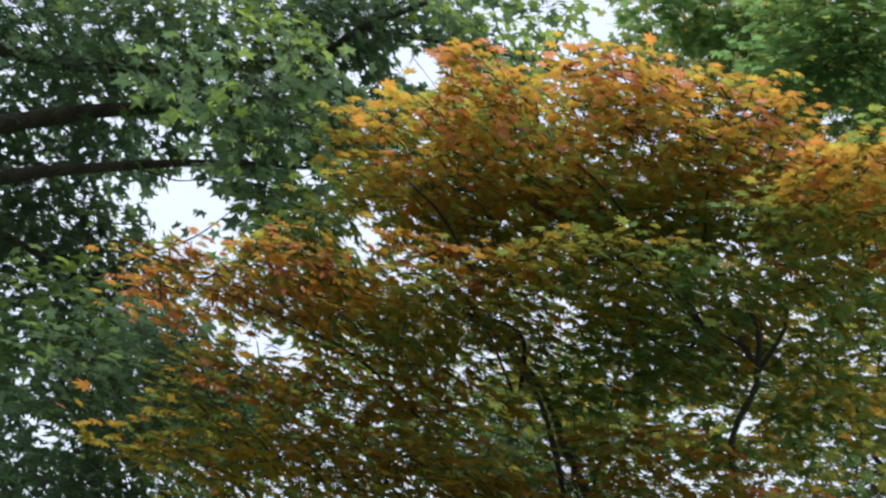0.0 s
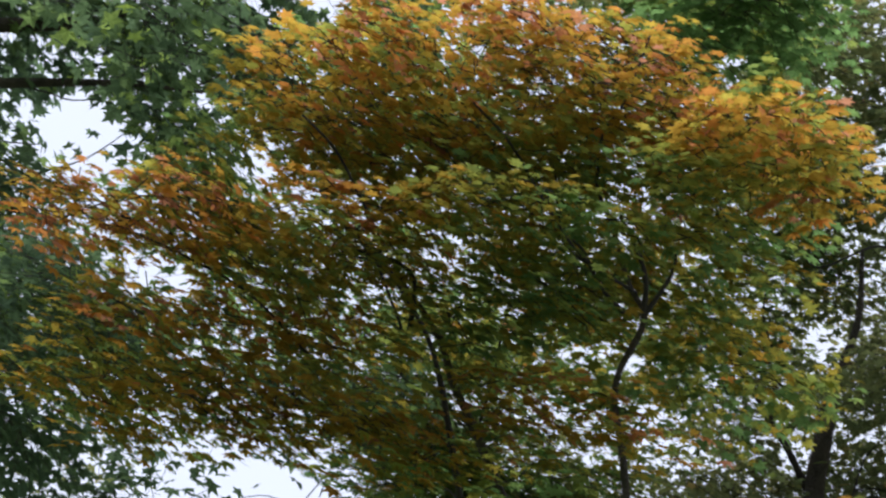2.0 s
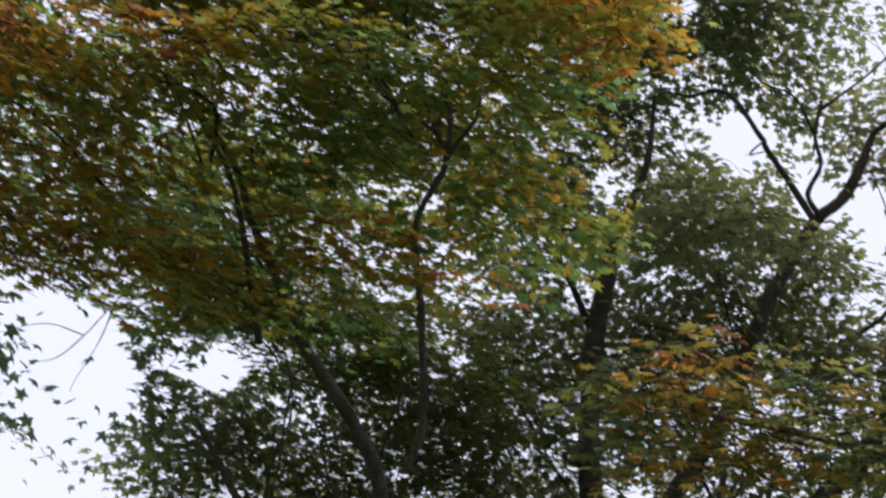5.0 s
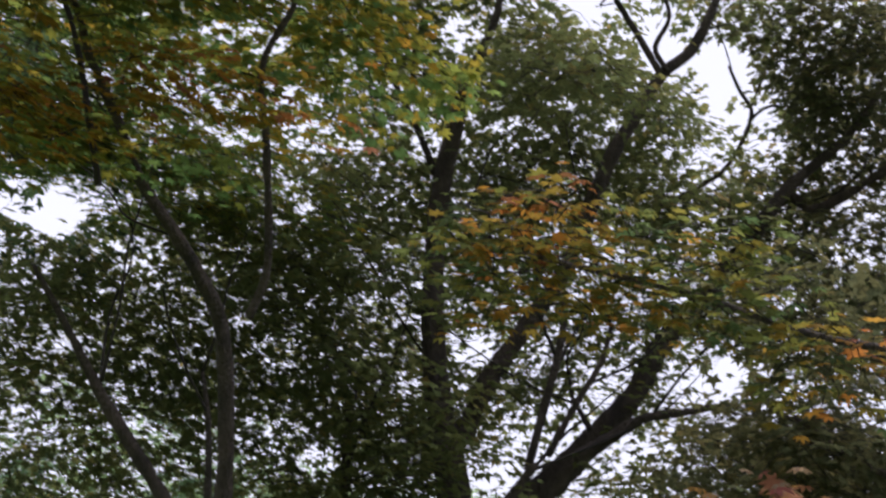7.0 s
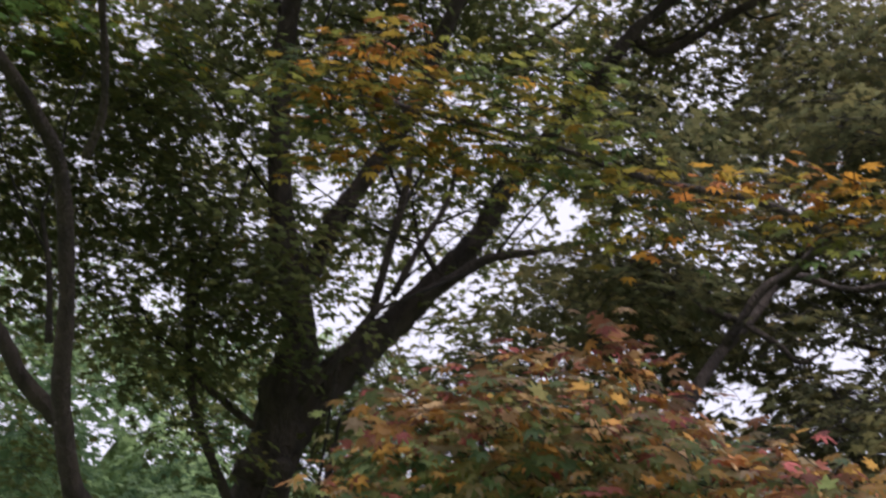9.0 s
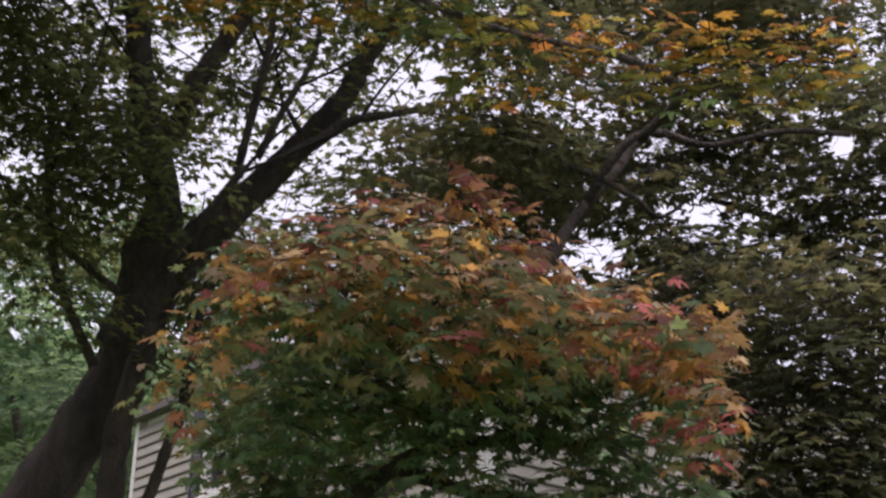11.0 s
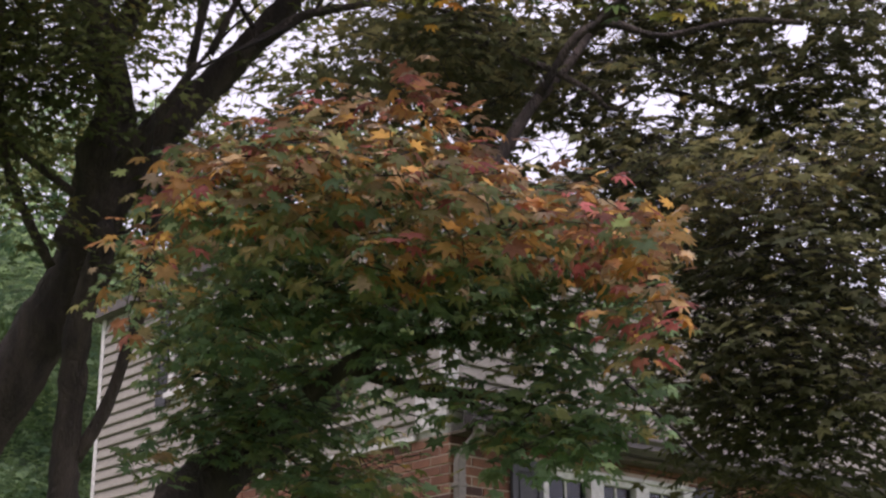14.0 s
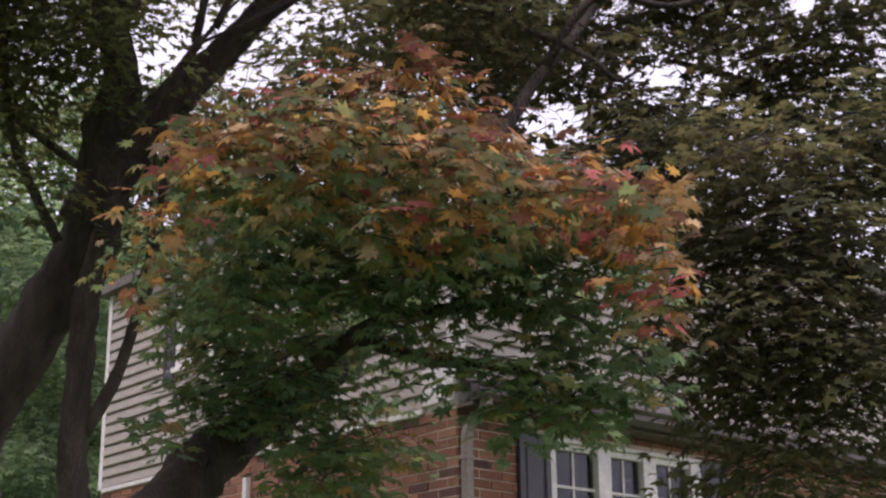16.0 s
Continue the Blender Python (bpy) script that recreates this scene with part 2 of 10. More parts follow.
class Foliage:
    """Collects the leaves and twigs of one crown and makes one mesh of each. room: how much each blade keeps free of others.
    level: blades lie flat in the plane of their spray instead of hanging from it."""

    def __init__(self, seed, lobes=7, room=1.0, level=False):
        self.rng = np.random.default_rng(seed)
        self.room, self.level = room, level
        self.shape = leaf_shape(lobes)
        self.rows, self.twigs = [], []
        self.taken = set()

    def mass(self, centre, radii, bearing, sprays, size, turn=(0.2, 0.7), leaves=12, droop=0.22, length=0.30, flat=0.30, lift=0.45, vary=0.14, hang=0.16, tier=0.0, face=0.14):
        """Sprays of paired leaves that fan out of a body of foliage. turn: autumn colour at its foot and at its top.
        radii: across the bearing, along it, upwards. tier: spacing of the level layers, 0 for none.
        face: how far the blades tip against the bearing, towards the camera, to fit its view."""
        rng = self.rng
        b = radians(bearing)
        across, along = np.array([math.cos(b), -math.sin(b), 0]), np.array([math.sin(b), math.cos(b), 0])
        c, r = np.array(centre), np.array(radii)
        for count in range(sprays):
            d = rng.normal(size=3)
            d /= np.linalg.norm(d)
            h = d[2]
            d = across * d[0] * r[0] + along * d[1] * r[1] + np.array([0, 0, d[2] * r[2]])
            start = c + d * rng.uniform(0.2, 1.0) ** 0.5 * (1.0 + (0.0 if tier else 0.22) * abs(rng.normal()))
            a = math.atan2(d[1], d[0]) + rng.normal() * 0.7
            loose = 1.0
            if tier:
                loose = 0.5
                slope = 0.16 * math.hypot(start[0] - c[0], start[1] - c[1])
                start[2] = (round((start[2] + slope) / tier) + rng.normal() * 0.16) * tier - slope
            fall = -droop + rng.normal() * 0.22 * loose
            way = np.array([math.cos(a), math.sin(a), fall])
            way /= np.linalg.norm(way)
            side = np.cross(way, [0, 0, 1.0])
            side /= np.linalg.norm(side)
            up = np.cross(side, way)
            roll = rng.normal() * 0.35 * loose
            side, up = side * math.cos(roll) + up * math.sin(roll), up * math.cos(roll) - side * math.sin(roll)
            ln = length * rng.uniform(0.6, 1.3)
            bend = np.array([0, 0, -0.25 * ln])
            if length > 0.22 or count % 4 == 0:
                crook = side * ln * 0.14 * (1 if count % 8 else -1)
                self.twigs.append((start - way * ln * 0.5, start + crook + bend * 0.1, start + way * ln * 0.55 + bend * 0.7))
            tone = turn[0] + (turn[1] - turn[0]) * (0.5 + lift * h) + rng.normal() * 0.07
            for k in range(leaves):
                f = (k + rng.uniform(0, 1)) / leaves
                s = 1 if k % 2 else -1
                pos = start + way * ln * (f - 0.4) * 1.1 + bend * f * f * 0.6 + side * s * ln * rng.uniform(0.08, 0.42) * (1.1 - 0.6 * f) + up * rng.normal() * 0.03 * loose
                cell = (round(pos[0] / (size * self.room)), round(pos[1] / (size * self.room)), round(pos[2] / self.room / 0.075))
                if cell in self.taken:
                    continue
                self.taken.add(cell)
                out = way * rng.uniform(0.2, 1.0) + side * s * rng.uniform(0.3, 1.0) + np.array([0, 0, -hang + rng.normal() * 0.18])
                nor = up * 1.0 + np.array([0, 0, 0.6]) - along * face * 2.0 + rng.normal(size=3) * flat
                self.rows.append((*pos, *out, *nor, size * rng.uniform(0.6, 1.25), tone + rng.normal() * vary))

    def leaf_mesh(self, name, pick=None):
        """One mesh of the picked leaves (all of them by default)."""
        rows = np.array(self.rows)
        if pick is not None:
            rows = rows[pick]
        pos, y, z, size, turn = rows[:, :3], rows[:, 3:6], rows[:, 6:9], rows[:, 9], rows[:, 10]
        y = y / np.linalg.norm(y, axis=1, keepdims=True)
        x = np.cross(y, z)
        x /= np.linalg.norm(x, axis=1, keepdims=True) + 1e-9
        if self.level:
            y = np.cross(z / np.linalg.norm(z, axis=1, keepdims=True), x)
        z = np.cross(x, y)
        shape, faces = self.shape
        n, m = len(rows), len(shape)
        curl = self.rng.uniform(0.0, 1.8, (n, 1))
        wide = self.rng.uniform(0.8, 1.1, (n, 1))
        local = np.repeat(shape[None], n, 0) * size[:, None, None]
        verts = (pos[:, None] + (local[..., 0:1] * wide[..., None]) * x[:, None] + local[..., 1:2] * y[:, None] + local[..., 2:3] * curl[..., None] * z[:, None]).reshape(-1, 3)
        loops = (faces[None] + (np.arange(n) * m)[:, None, None]).reshape(-1)
        me = raw_mesh(name, verts, faces.shape[1], len(loops), loops)
        att = me.attributes.new("turn", "FLOAT", "POINT")
        att.data.foreach_set("value", np.repeat(np.clip(turn, 0, 1), m).astype(np.float32))
        return me

    def twig_mesh(self, name, r=0.0018):
        t = np.array(self.twigs)
        n = len(t)
        ang = np.arange(3) * 2.094
        verts = np.zeros((n, 3, 3, 3))
        way = t[:, 2] - t[:, 0]
        u = np.cross(way, [0.1, 0.2, 1.0])
        u /= np.linalg.norm(u, axis=1, keepdims=True)
        v = np.cross(way, u)
        v /= np.linalg.norm(v, axis=1, keepdims=True)
        for i, rr in enumerate((r * 1.6, r, r * 0.4)):
            for j in range(3):
                verts[:, i, j] = t[:, i] + rr * (math.cos(ang[j]) * u + math.sin(ang[j]) * v)
        quad = np.array([(i * 3 + j, i * 3 + (j + 1) % 3, i * 3 + 3 + (j + 1) % 3, i * 3 + 3 + j) for i in range(2) for j in range(3)])
        loops = (quad[None] + (np.arange(n) * 9)[:, None, None]).reshape(-1)
        return raw_mesh(name, verts.reshape(-1, 3), 4, len(loops), loops, True)

    def finish(self, tree, mat, label="", nearest=None):
        """Makes the crown a part of the tree. nearest: a place whose 300 closest leaves become pieces of their own."""
        rows = np.array(self.rows)
        stays = outside_openings(rows[:, :3], self.rng)
        self.rows = rows = rows[stays]
        clear = np.ones(len(self.twigs), bool)
        for point in range(3):
            clear &= outside_openings(np.array([t[point] for t in self.twigs]), self.rng)
        self.twigs = [t for t, ok in zip(self.twigs, clear) if ok]
        crown_pick = np.arange(len(rows))
        crown_label = label
        if nearest is not None:
            far = np.argsort(((rows[:, :3] - np.array(nearest)) ** 2).sum(1))
            single, crown_pick = far[:290], far[290:]
        crown = linked("crown", self.leaf_mesh("crown", crown_pick), mat, tree, crown_label)
        crown["kind"] = "stuff"
        if nearest is not None:
            for i in single:
                linked("leaf", self.leaf_mesh("leaf", [i]), mat, crown)
        twigs = linked("fine_twig", self.twig_mesh("fine_twig"), twig_bark, tree)
        twigs["kind"] = "stuff"


openings = []


def opening(centre, bearing, climb, across, high, keep):
    """A gap cut through the crowns along a sight line to fit the camera's view, widening away from it. keep: the share
    of leaves that stays.
    """
    b, e = radians(bearing), radians(climb)
    way = np.array([math.sin(b) * math.cos(e), math.cos(b) * math.cos(e), math.sin(e)])
    side = np.array([math.cos(b), -math.sin(b), 0])
    openings.append((np.array(centre), way, side, np.cross(side, way), across, high, keep))


def outside_openings(places, rng):
    """Which of the places are not in an opening of the crowns."""
    stays = np.ones(len(places), bool)
    lot = rng.uniform(size=len(places))
    for centre, way, side, top, across, high, keep in openings:
        d = places - centre
        along = d @ way
        wide = 1 + along / 7.0
        out = (d @ side / across) ** 2 + (d @ top / high) ** 2
        stays &= (np.abs(along) > 4.0) | (out > (wide * rng.uniform(0.8, 1.15, len(places))) ** 2) | (lot < keep)
    return stays


def tree_at(name, foot, label, group=""):
    e = new(name)
    e.location = foot
    return tagged(e, label, "tree", group)


def limb(tree, name, points, radii, seed, shoots=2):
    """A limb of the tree, given in world places, with a few thin shoots of its own."""
    rng = np.random.default_rng(seed)
    mat = bark if radii[0] > 0.012 else twig_bark
    shoots = min(shoots, 2 if radii[0] > 0.014 else 0)
    ob = part(name, tube(points, radii, rng), mat, tree, smooth=True)
    line = smooth_line(points, 4)
    for _ in range(shoots):
        i = int(rng.integers(len(line) // 2, len(line)))
        way = line[i] - line[i - 1]
        way /= np.linalg.norm(way)
        side = np.cross(way, rng.normal(size=3))
        side /= np.linalg.norm(side)
        go = way * 0.8 + side * 0.7 + np.array([0, 0, 0.25])
        ln = rng.uniform(0.35, 1.0)
        r = min(0.4 * radii[-1] + 0.004, 0.012)
        p = [line[i], line[i] + go * ln * 0.35 + rng.normal(size=3) * 0.03, line[i] + go * ln * 0.7 + rng.normal(size=3) * 0.06, line[i] + go * ln + np.array([0, 0, 0.1])]
        part("branch", tube(p, [r, r * 0.7, 0.003], rng, 6, 4), twig_bark, tree, smooth=True)
    return ob


# ---- ground ----
def rise(x, y):
    """Height of the lawn: level where one stands, up a gentle bank towards the house."""
    s = min(1.0, max(0.0, (y - 2.0) / 7.0))
    return 0.9 * s * s * (3 - 2 * s)


bm = bmesh.new()
lines = [-600, -300, -150, -80, -50] + list(range(-36, 37, 2)) + [50, 80, 150, 300, 600]
rows = [[bm.verts.new((x, y, rise(x, y) + 0.03 * noise.noise(Vector((x, y, 0)) * 0.3))) for x in lines] for y in lines]
for r0, r1 in zip(rows, rows[1:]):
    for a, b, c, d in zip(r0, r0[1:], r1[1:], r1):
        bm.faces.new((a, b, c, d))
ground = part("ground", bm, grass_mat, smooth=True)
tagged(ground, "mown green lawn under the trees", "ground", kind="structure")

# ---- unseen bank added behind, and the woods beyond the garden ----
def green_bank(name, label, mat, first, last, radius, height, lump, columns, levels):
    """A lumpy bank of foliage round the lawn, from one bearing to another."""
    bm = bmesh.new()
    cols = []
    for i in range(columns + 1):
        a = radians(first + i * (last - first) / columns)
        foot = Vector((math.sin(a), math.cos(a), 0))
        top = height * (1 + 0.22 * noise.noise(foot * 9) + 0.10 * noise.noise(foot * 31))
        col = []
        for k in range(levels + 1):
            z = top * k / levels
            r = radius - 1.2 * math.sin(k / levels * math.pi) + lump * noise.noise(Vector((foot.x * radius * 0.3, foot.y * radius * 0.3, z * 0.5)))
            r += 0.4 * lump * noise.noise(Vector((foot.x * radius, foot.y * radius, z * 1.7)))
            col.append([bm.verts.new((foot.x * q, foot.y * q, rise(0, foot.y * radius) + z)) for q in (r, radius * 1.15)])
        cols.append(col)
    for a, b in zip(cols, cols[1:]):
        for k in range(levels):
            bm.faces.new((a[k][0], b[k][0], b[k + 1][0], a[k + 1][0]))
            bm.faces.new((a[k][1], a[k + 1][1], b[k + 1][1], b[k][1]))
        bm.faces.new((a[levels][0], b[levels][0], b[levels][1], a[levels][1]))
    bmesh.ops.recalc_face_normals(bm, faces=bm.faces)
    return tagged(part(name, bm, mat, smooth=True), label, "trees", kind="structure")


# Added out of view behind the camera: cuts low sky light and reflections.
green_bank("backdrop", "unseen green bank added behind the camera to block low sky light", added_bank_mat, 80, 280, 26.0, 4.0, 1.2, 72, 10)
green_bank("backdrop_woods", "distant green woods beyond the garden", woods_mat, -75, -4, 44.0, 16.0, 3.0, 160, 36)

# ---- house: brick ground floor, lap siding above ----
CORNER = Vector((-0.035, 9.888, 0))
ALONG = Vector((-0.6691, 0.7431, 0))    # side wall, away from the corner
FRONT = Vector((0.7431, 0.6691, 0))     # front wall, away from the corner
UP = Vector((0, 0, 1))
BRICK_TOP, EAVE, SIDE_LEN, FRONT_LEN = 3.68, 5.6, 5.08, 7.0
house = tagged(new("house"), "two-storey house of red brick below pale lap siding", "house")
house.location = CORNER + (ALONG * SIDE_LEN + FRONT * FRONT_LEN) / 2 + UP * 0.9


def wall_place(u, out, z, side):
    """A place on a wall: u along it from the corner, out in front of it, z up."""
    if side:
        return CORNER + ALONG * u - FRONT * out + UP * z
    return CORNER + FRONT * u - ALONG * out + UP * z


def block(bm, u0, u1, o0, o1, z0, z1, side, bevel=0.0):
    """A box on a wall, its edges slightly rounded."""
    vs = [bm.verts.new(wall_place(u, o, z, side)) for z in (z0, z1) for u, o in ((u0, o0), (u1, o0), (u1, o1), (u0, o1))]
    fs = [bm.faces.new([vs[i] for i in f]) for f in ((0, 1, 2, 3), (4, 5, 6, 7), (0, 1, 5, 4), (1, 2, 6, 5), (2, 3, 7, 6), (3, 0, 4, 7))]
    bmesh.ops.recalc_face_normals(bm, faces=fs)
    if bevel:
        bmesh.ops.bevel(bm, geom=list({e for f in fs for e in f.edges}), offset=bevel, segments=1, affect="EDGES")
    return bm


def box_part(name, dims, mat, parent, side, label="", bevel=0.004):
    ob = part(name, block(bmesh.new(), *dims, side, bevel), mat, None, label)
    adopt(ob, parent)
    return ob


def adopt(ob, parent):
    ob.parent = parent
    if parent.parent is None:
        ob.matrix_parent_inverse = Matrix.Translation(-parent.location)


def holed_wall(name, length, z0, z1, holes, thick, mat, side, back=0.0):
    """A wall of boxes round its openings. holes: (u0, u1, z0, z1)."""
    bm = bmesh.new()
    us = sorted({0.0, length, *[h[0] for h in holes], *[h[1] for h in holes]})
    zs = sorted({z0, z1, *[h[2] for h in holes], *[h[3] for h in holes]})
    for ua, ub in zip(us, us[1:]):
        for za, zb in zip(zs, zs[1:]):
            if not any(h[0] <= ua and ub <= h[1] and h[2] <= za and zb <= h[3] for h in holes):
                block(bm, ua, ub, -back, -thick, za, zb, side)
    ob = part(name, bm, mat)
    adopt(ob, house)
    return ob


front_win = (0.885, 2.515, 2.10, 3.53)
side_win = (3.17, 3.725, 4.63, 5.40)
brick_side = holed_wall("brick_wall", SIDE_LEN, 0.5, BRICK_TOP, [], 0.25, mortar_mat, True, 0.004)
brick_front = holed_wall("brick_wall", FRONT_LEN, 0.5, BRICK_TOP, [front_win], 0.25, mortar_mat, False, 0.004)
siding_side = holed_wall("siding_wall", SIDE_LEN, BRICK_TOP, EAVE, [side_win], 0.2, trim_mat, True, 0.012)
siding_front = holed_wall("siding_wall", FRONT_LEN, BRICK_TOP, EAVE, [], 0.2, trim_mat, False, 0.012)
# plain walls that close the back
for side, length, depth in ((True, SIDE_LEN, FRONT_LEN), (False, FRONT_LEN, SIDE_LEN)):
    box_part("rear_wall", (0.0, length, -depth, -depth + 0.15, 0.5, EAVE), siding_mat, house, side)

# low hipped roof with a white eave
bm = bmesh.new()
o = 0.12
base = [CORNER - ALONG * o - FRONT * o, CORNER + ALONG * (SIDE_LEN + o) - FRONT * o, CORNER + ALONG * (SIDE_LEN + o) + FRONT * (FRONT_LEN + o), CORNER - ALONG * o + FRONT * (FRONT_LEN + o)]
low = [bm.verts.new(p + UP * EAVE) for p in base]
mid = [bm.verts.new(p + UP * (EAVE + 0.09)) for p in base]
ridge = [bm.verts.new(CORNER + ALONG * SIDE_LEN / 2 + FRONT * k + UP * (EAVE + 0.35)) for k in (2.5, FRONT_LEN - 2.5)]
bm.faces.new(low)
for i in range(4):
    bm.faces.new((low[i], low[(i + 1) % 4], mid[(i + 1) % 4], mid[i]))
bm.faces.new((mid[0], mid[1], ridge[0]))
bm.faces.new((mid[1], mid[2], ridge[1], ridge[0]))
bm.faces.new((mid[2], mid[3], ridge[1]))
bm.faces.new((mid[3], mid[0], ridge[0], ridge[1]))
bmesh.ops.recalc_face_normals(bm, faces=bm.faces)
adopt(part("roof", bm, roof_mat), house)


def lap_boards(wall, length, z0, z1, holes, side, start=0.0):
    """Lap siding: one board a course, thicker at its lower edge, cut at openings."""
    step = 0.1016
    for i in range(int((z1 - z0) / step)):
        za, zb = z0 + i * step, z0 + (i + 1) * step + 0.012
        cuts = [(start, length)]
        for h in holes:
            if za < h[3] and zb > h[2]:
                cuts = [c for a, b in cuts for c in ((a, min(b, h[0])), (max(a, h[1]), b)) if c[1] - c[0] > 0.02]
        for a, b in cuts:
            bm = bmesh.new()
            prof = [(0.0, za), (0.026, za), (0.028, za + 0.010), (0.014, za + 0.080), (-0.006, za + 0.082), (-0.006, zb), (-0.011, zb), (-0.011, za)]
            rings = [[bm.verts.new(wall_place(u, o_, z, side)) for o_, z in prof] for u in (a, b)]
            n = len(prof)
            for k in range(n):
                bm.faces.new((rings[0][k], rings[0][(k + 1) % n], rings[1][(k + 1) % n], rings[1][k]))
            bm.faces.new(rings[0][::-1])
            bm.faces.new(rings[1])
            bmesh.ops.recalc_face_normals(bm, faces=bm.faces)
            adopt(part("siding_board", bm, siding_mat), wall)


side_trim = (side_win[0] - 0.05, side_win[1] + 0.05, side_win[2] - 0.06, side_win[3] + 0.07)
lap_boards(siding_side, SIDE_LEN - 0.06, BRICK_TOP + 0.03, EAVE - 0.02, [side_trim, (0.0, 0.34, 3.6, 3.96)], True, 0.07)
lap_boards(siding_front, FRONT_LEN, BRICK_TOP + 0.20, EAVE - 0.02, [], False, 0.07)
for dims, side in (((SIDE_LEN - 0.06, SIDE_LEN + 0.005, -0.005, 0.028, BRICK_TOP + 0.02, EAVE), True), ((-0.028, 0.07, -0.005, 0.028, 3.985, EAVE), True), ((0.003, 0.07, -0.005, 0.028, BRICK_TOP + 0.2, EAVE), False)):
    box_part("corner_board", dims, trim_mat, house, side, "white corner trim board")
box_part("trim_block", (0.0, 0.335, -0.005, 0.030, BRICK_TOP + 0.04, 3.98), trim_mat, house, True, "white boxed eave return")
box_part("starter_strip", (0.34, SIDE_LEN - 0.06, -0.005, 0.026, BRICK_TOP - 0.01, BRICK_TOP + 0.03), trim_mat, house, True)

# soffit, fascia, gutter and downspout along the front
box_part("soffit", (0.003, FRONT_LEN, 0.004, 0.165, BRICK_TOP - 0.02, BRICK_TOP + 0.005), soffit_mat, house, False, "dark brown soffit")
box_part("fascia", (0.003, FRONT_LEN, 0.14, 0.165, BRICK_TOP + 0.009, BRICK_TOP + 0.13), eave_mat, house, False)
bm = bmesh.new()
prof = [(o_ - 0.075, z) for o_, z in ((0.245, 3.69), (0.31, 3.69), (0.345, 3.73), (0.335, 3.77), (0.36, 3.80), (0.36, 3.81), (0.352, 3.81), (0.327, 3.772), (0.336, 3.735), (0.305, 3.70), (0.253, 3.70), (0.253, 3.81), (0.245, 3.81))]
rings = [[bm.verts.new(wall_place(u, o_, z, False)) for o_, z in prof] for u in (-0.02, FRONT_LEN)]
for k in range(len(prof)):
    j = (k + 1) % len(prof)
    bm.faces.new((rings[0][k], rings[0][j], rings[1][j], rings[1][k]))
bm.faces.new(rings[0])
bm.faces.new(rings[1])
bmesh.ops.recalc_face_normals(bm, faces=bm.faces)
adopt(part("gutter", bm, eave_mat), house)
bm = bmesh.new()
prof = [(0.14, BRICK_TOP + 0.135), (0.16, BRICK_TOP + 0.15), (0.0, BRICK_TOP + 0.27), (0.0, BRICK_TOP + 0.2)]
rings = [[bm.verts.new(wall_place(u, o_, z, False)) for o_, z in prof] for u in (0.0, FRONT_LEN)]
for k in range(4):
    j = (k + 1) % 4
    bm.faces.new((rings[0][k], rings[0][j], rings[1][j], rings[1][k]))
bm.faces.new(rings[0])
bm.faces.new(rings[1])
bmesh.ops.recalc_face_normals(bm, faces=bm.faces)
adopt(part("pent_roof", bm, roof_mat), house)


def pipe(points, wide, deep, mat, parent, name):
    """A flat-sided pipe through places on the front wall."""
    bm = bmesh.new()
    rings = []
    for u, out, z in points:
        rings.append([bm.verts.new(wall_place(u + a * wide / 2, out + b * deep / 2, z, False)) for a, b in ((-1, -0.7), (-0.8, -1), (0.8, -1), (1, -0.7), (1, 0.7), (0.8, 1), (-0.8, 1), (-1, 0.7))])
    for a, b in zip(rings, rings[1:]):
        for k in range(8):
            bm.faces.new((a[k], a[(k + 1) % 8], b[(k + 1) % 8], b[k]))
    bm.faces.new(rings[0])
    bm.faces.new(rings[-1])
    bmesh.ops.recalc_face_normals(bm, faces=bm.faces)
    ob = part(name, bm, mat)
    adopt(ob, parent)
    return ob


downspout = pipe([(0.05, 0.045, 0.95), (0.05, 0.045, 3.44), (0.05, 0.05, 3.49), (0.055, 0.07, 3.53), (0.07, 0.20, 3.63), (0.07, 0.225, 3.655), (0.07, 0.228, 3.70)], 0.075, 0.06, gutter_mat, house, "downspout")
downspout["label"] = "tan metal downspout with an elbow"
for z in (1.6, 3.30):
    box_part("strap", (0.005, 0.095, 0.004, 0.078, z, z + 0.03), gutter_mat, downspout, False)

box_part("vent_pipe", (2.52, 2.575, 0.006, 0.055, 0.95, 3.50), trim_mat, house, True, "white vertical pipe on the brick")


def shutter(u0, u1, z0, z1, side):
    """A panelled shutter: two stiles, rails and sunk panels."""
    body = box_part("shutter", (u0, u1, 0.012, 0.026, z0, z1), shutter_mat, house, side, "dark slate panelled shutter", 0.003)
    w = (u1 - u0) * 0.17
    for a, b in ((u0, u0 + w), (u1 - w, u1)):
        box_part("stile", (a, b, 0.024, 0.042, z0, z1), shutter_mat, body, side)
    m = (z0 + z1) / 2
    for a, b in ((z0, z0 + 0.10), (m - 0.04, m + 0.04), (z1 - 0.09, z1)):
        box_part("rail", (u0 + w, u1 - w, 0.024, 0.040, a, b), shutter_mat, body, side)
    for a, b in ((z0 + 0.12, m - 0.06), (m + 0.06, z1 - 0.11)):
        box_part("panel", (u0 + w + 0.02, u1 - w - 0.02, 0.024, 0.034, a, b), shutter_mat, body, side, bevel=0.007)


shutter(0.555, 0.865, 2.10, 3.565, False)
shutter(2.545, 2.855, 2.10, 3.565, False)
shutter(3.785, 3.965, 4.52, 5.46, True)


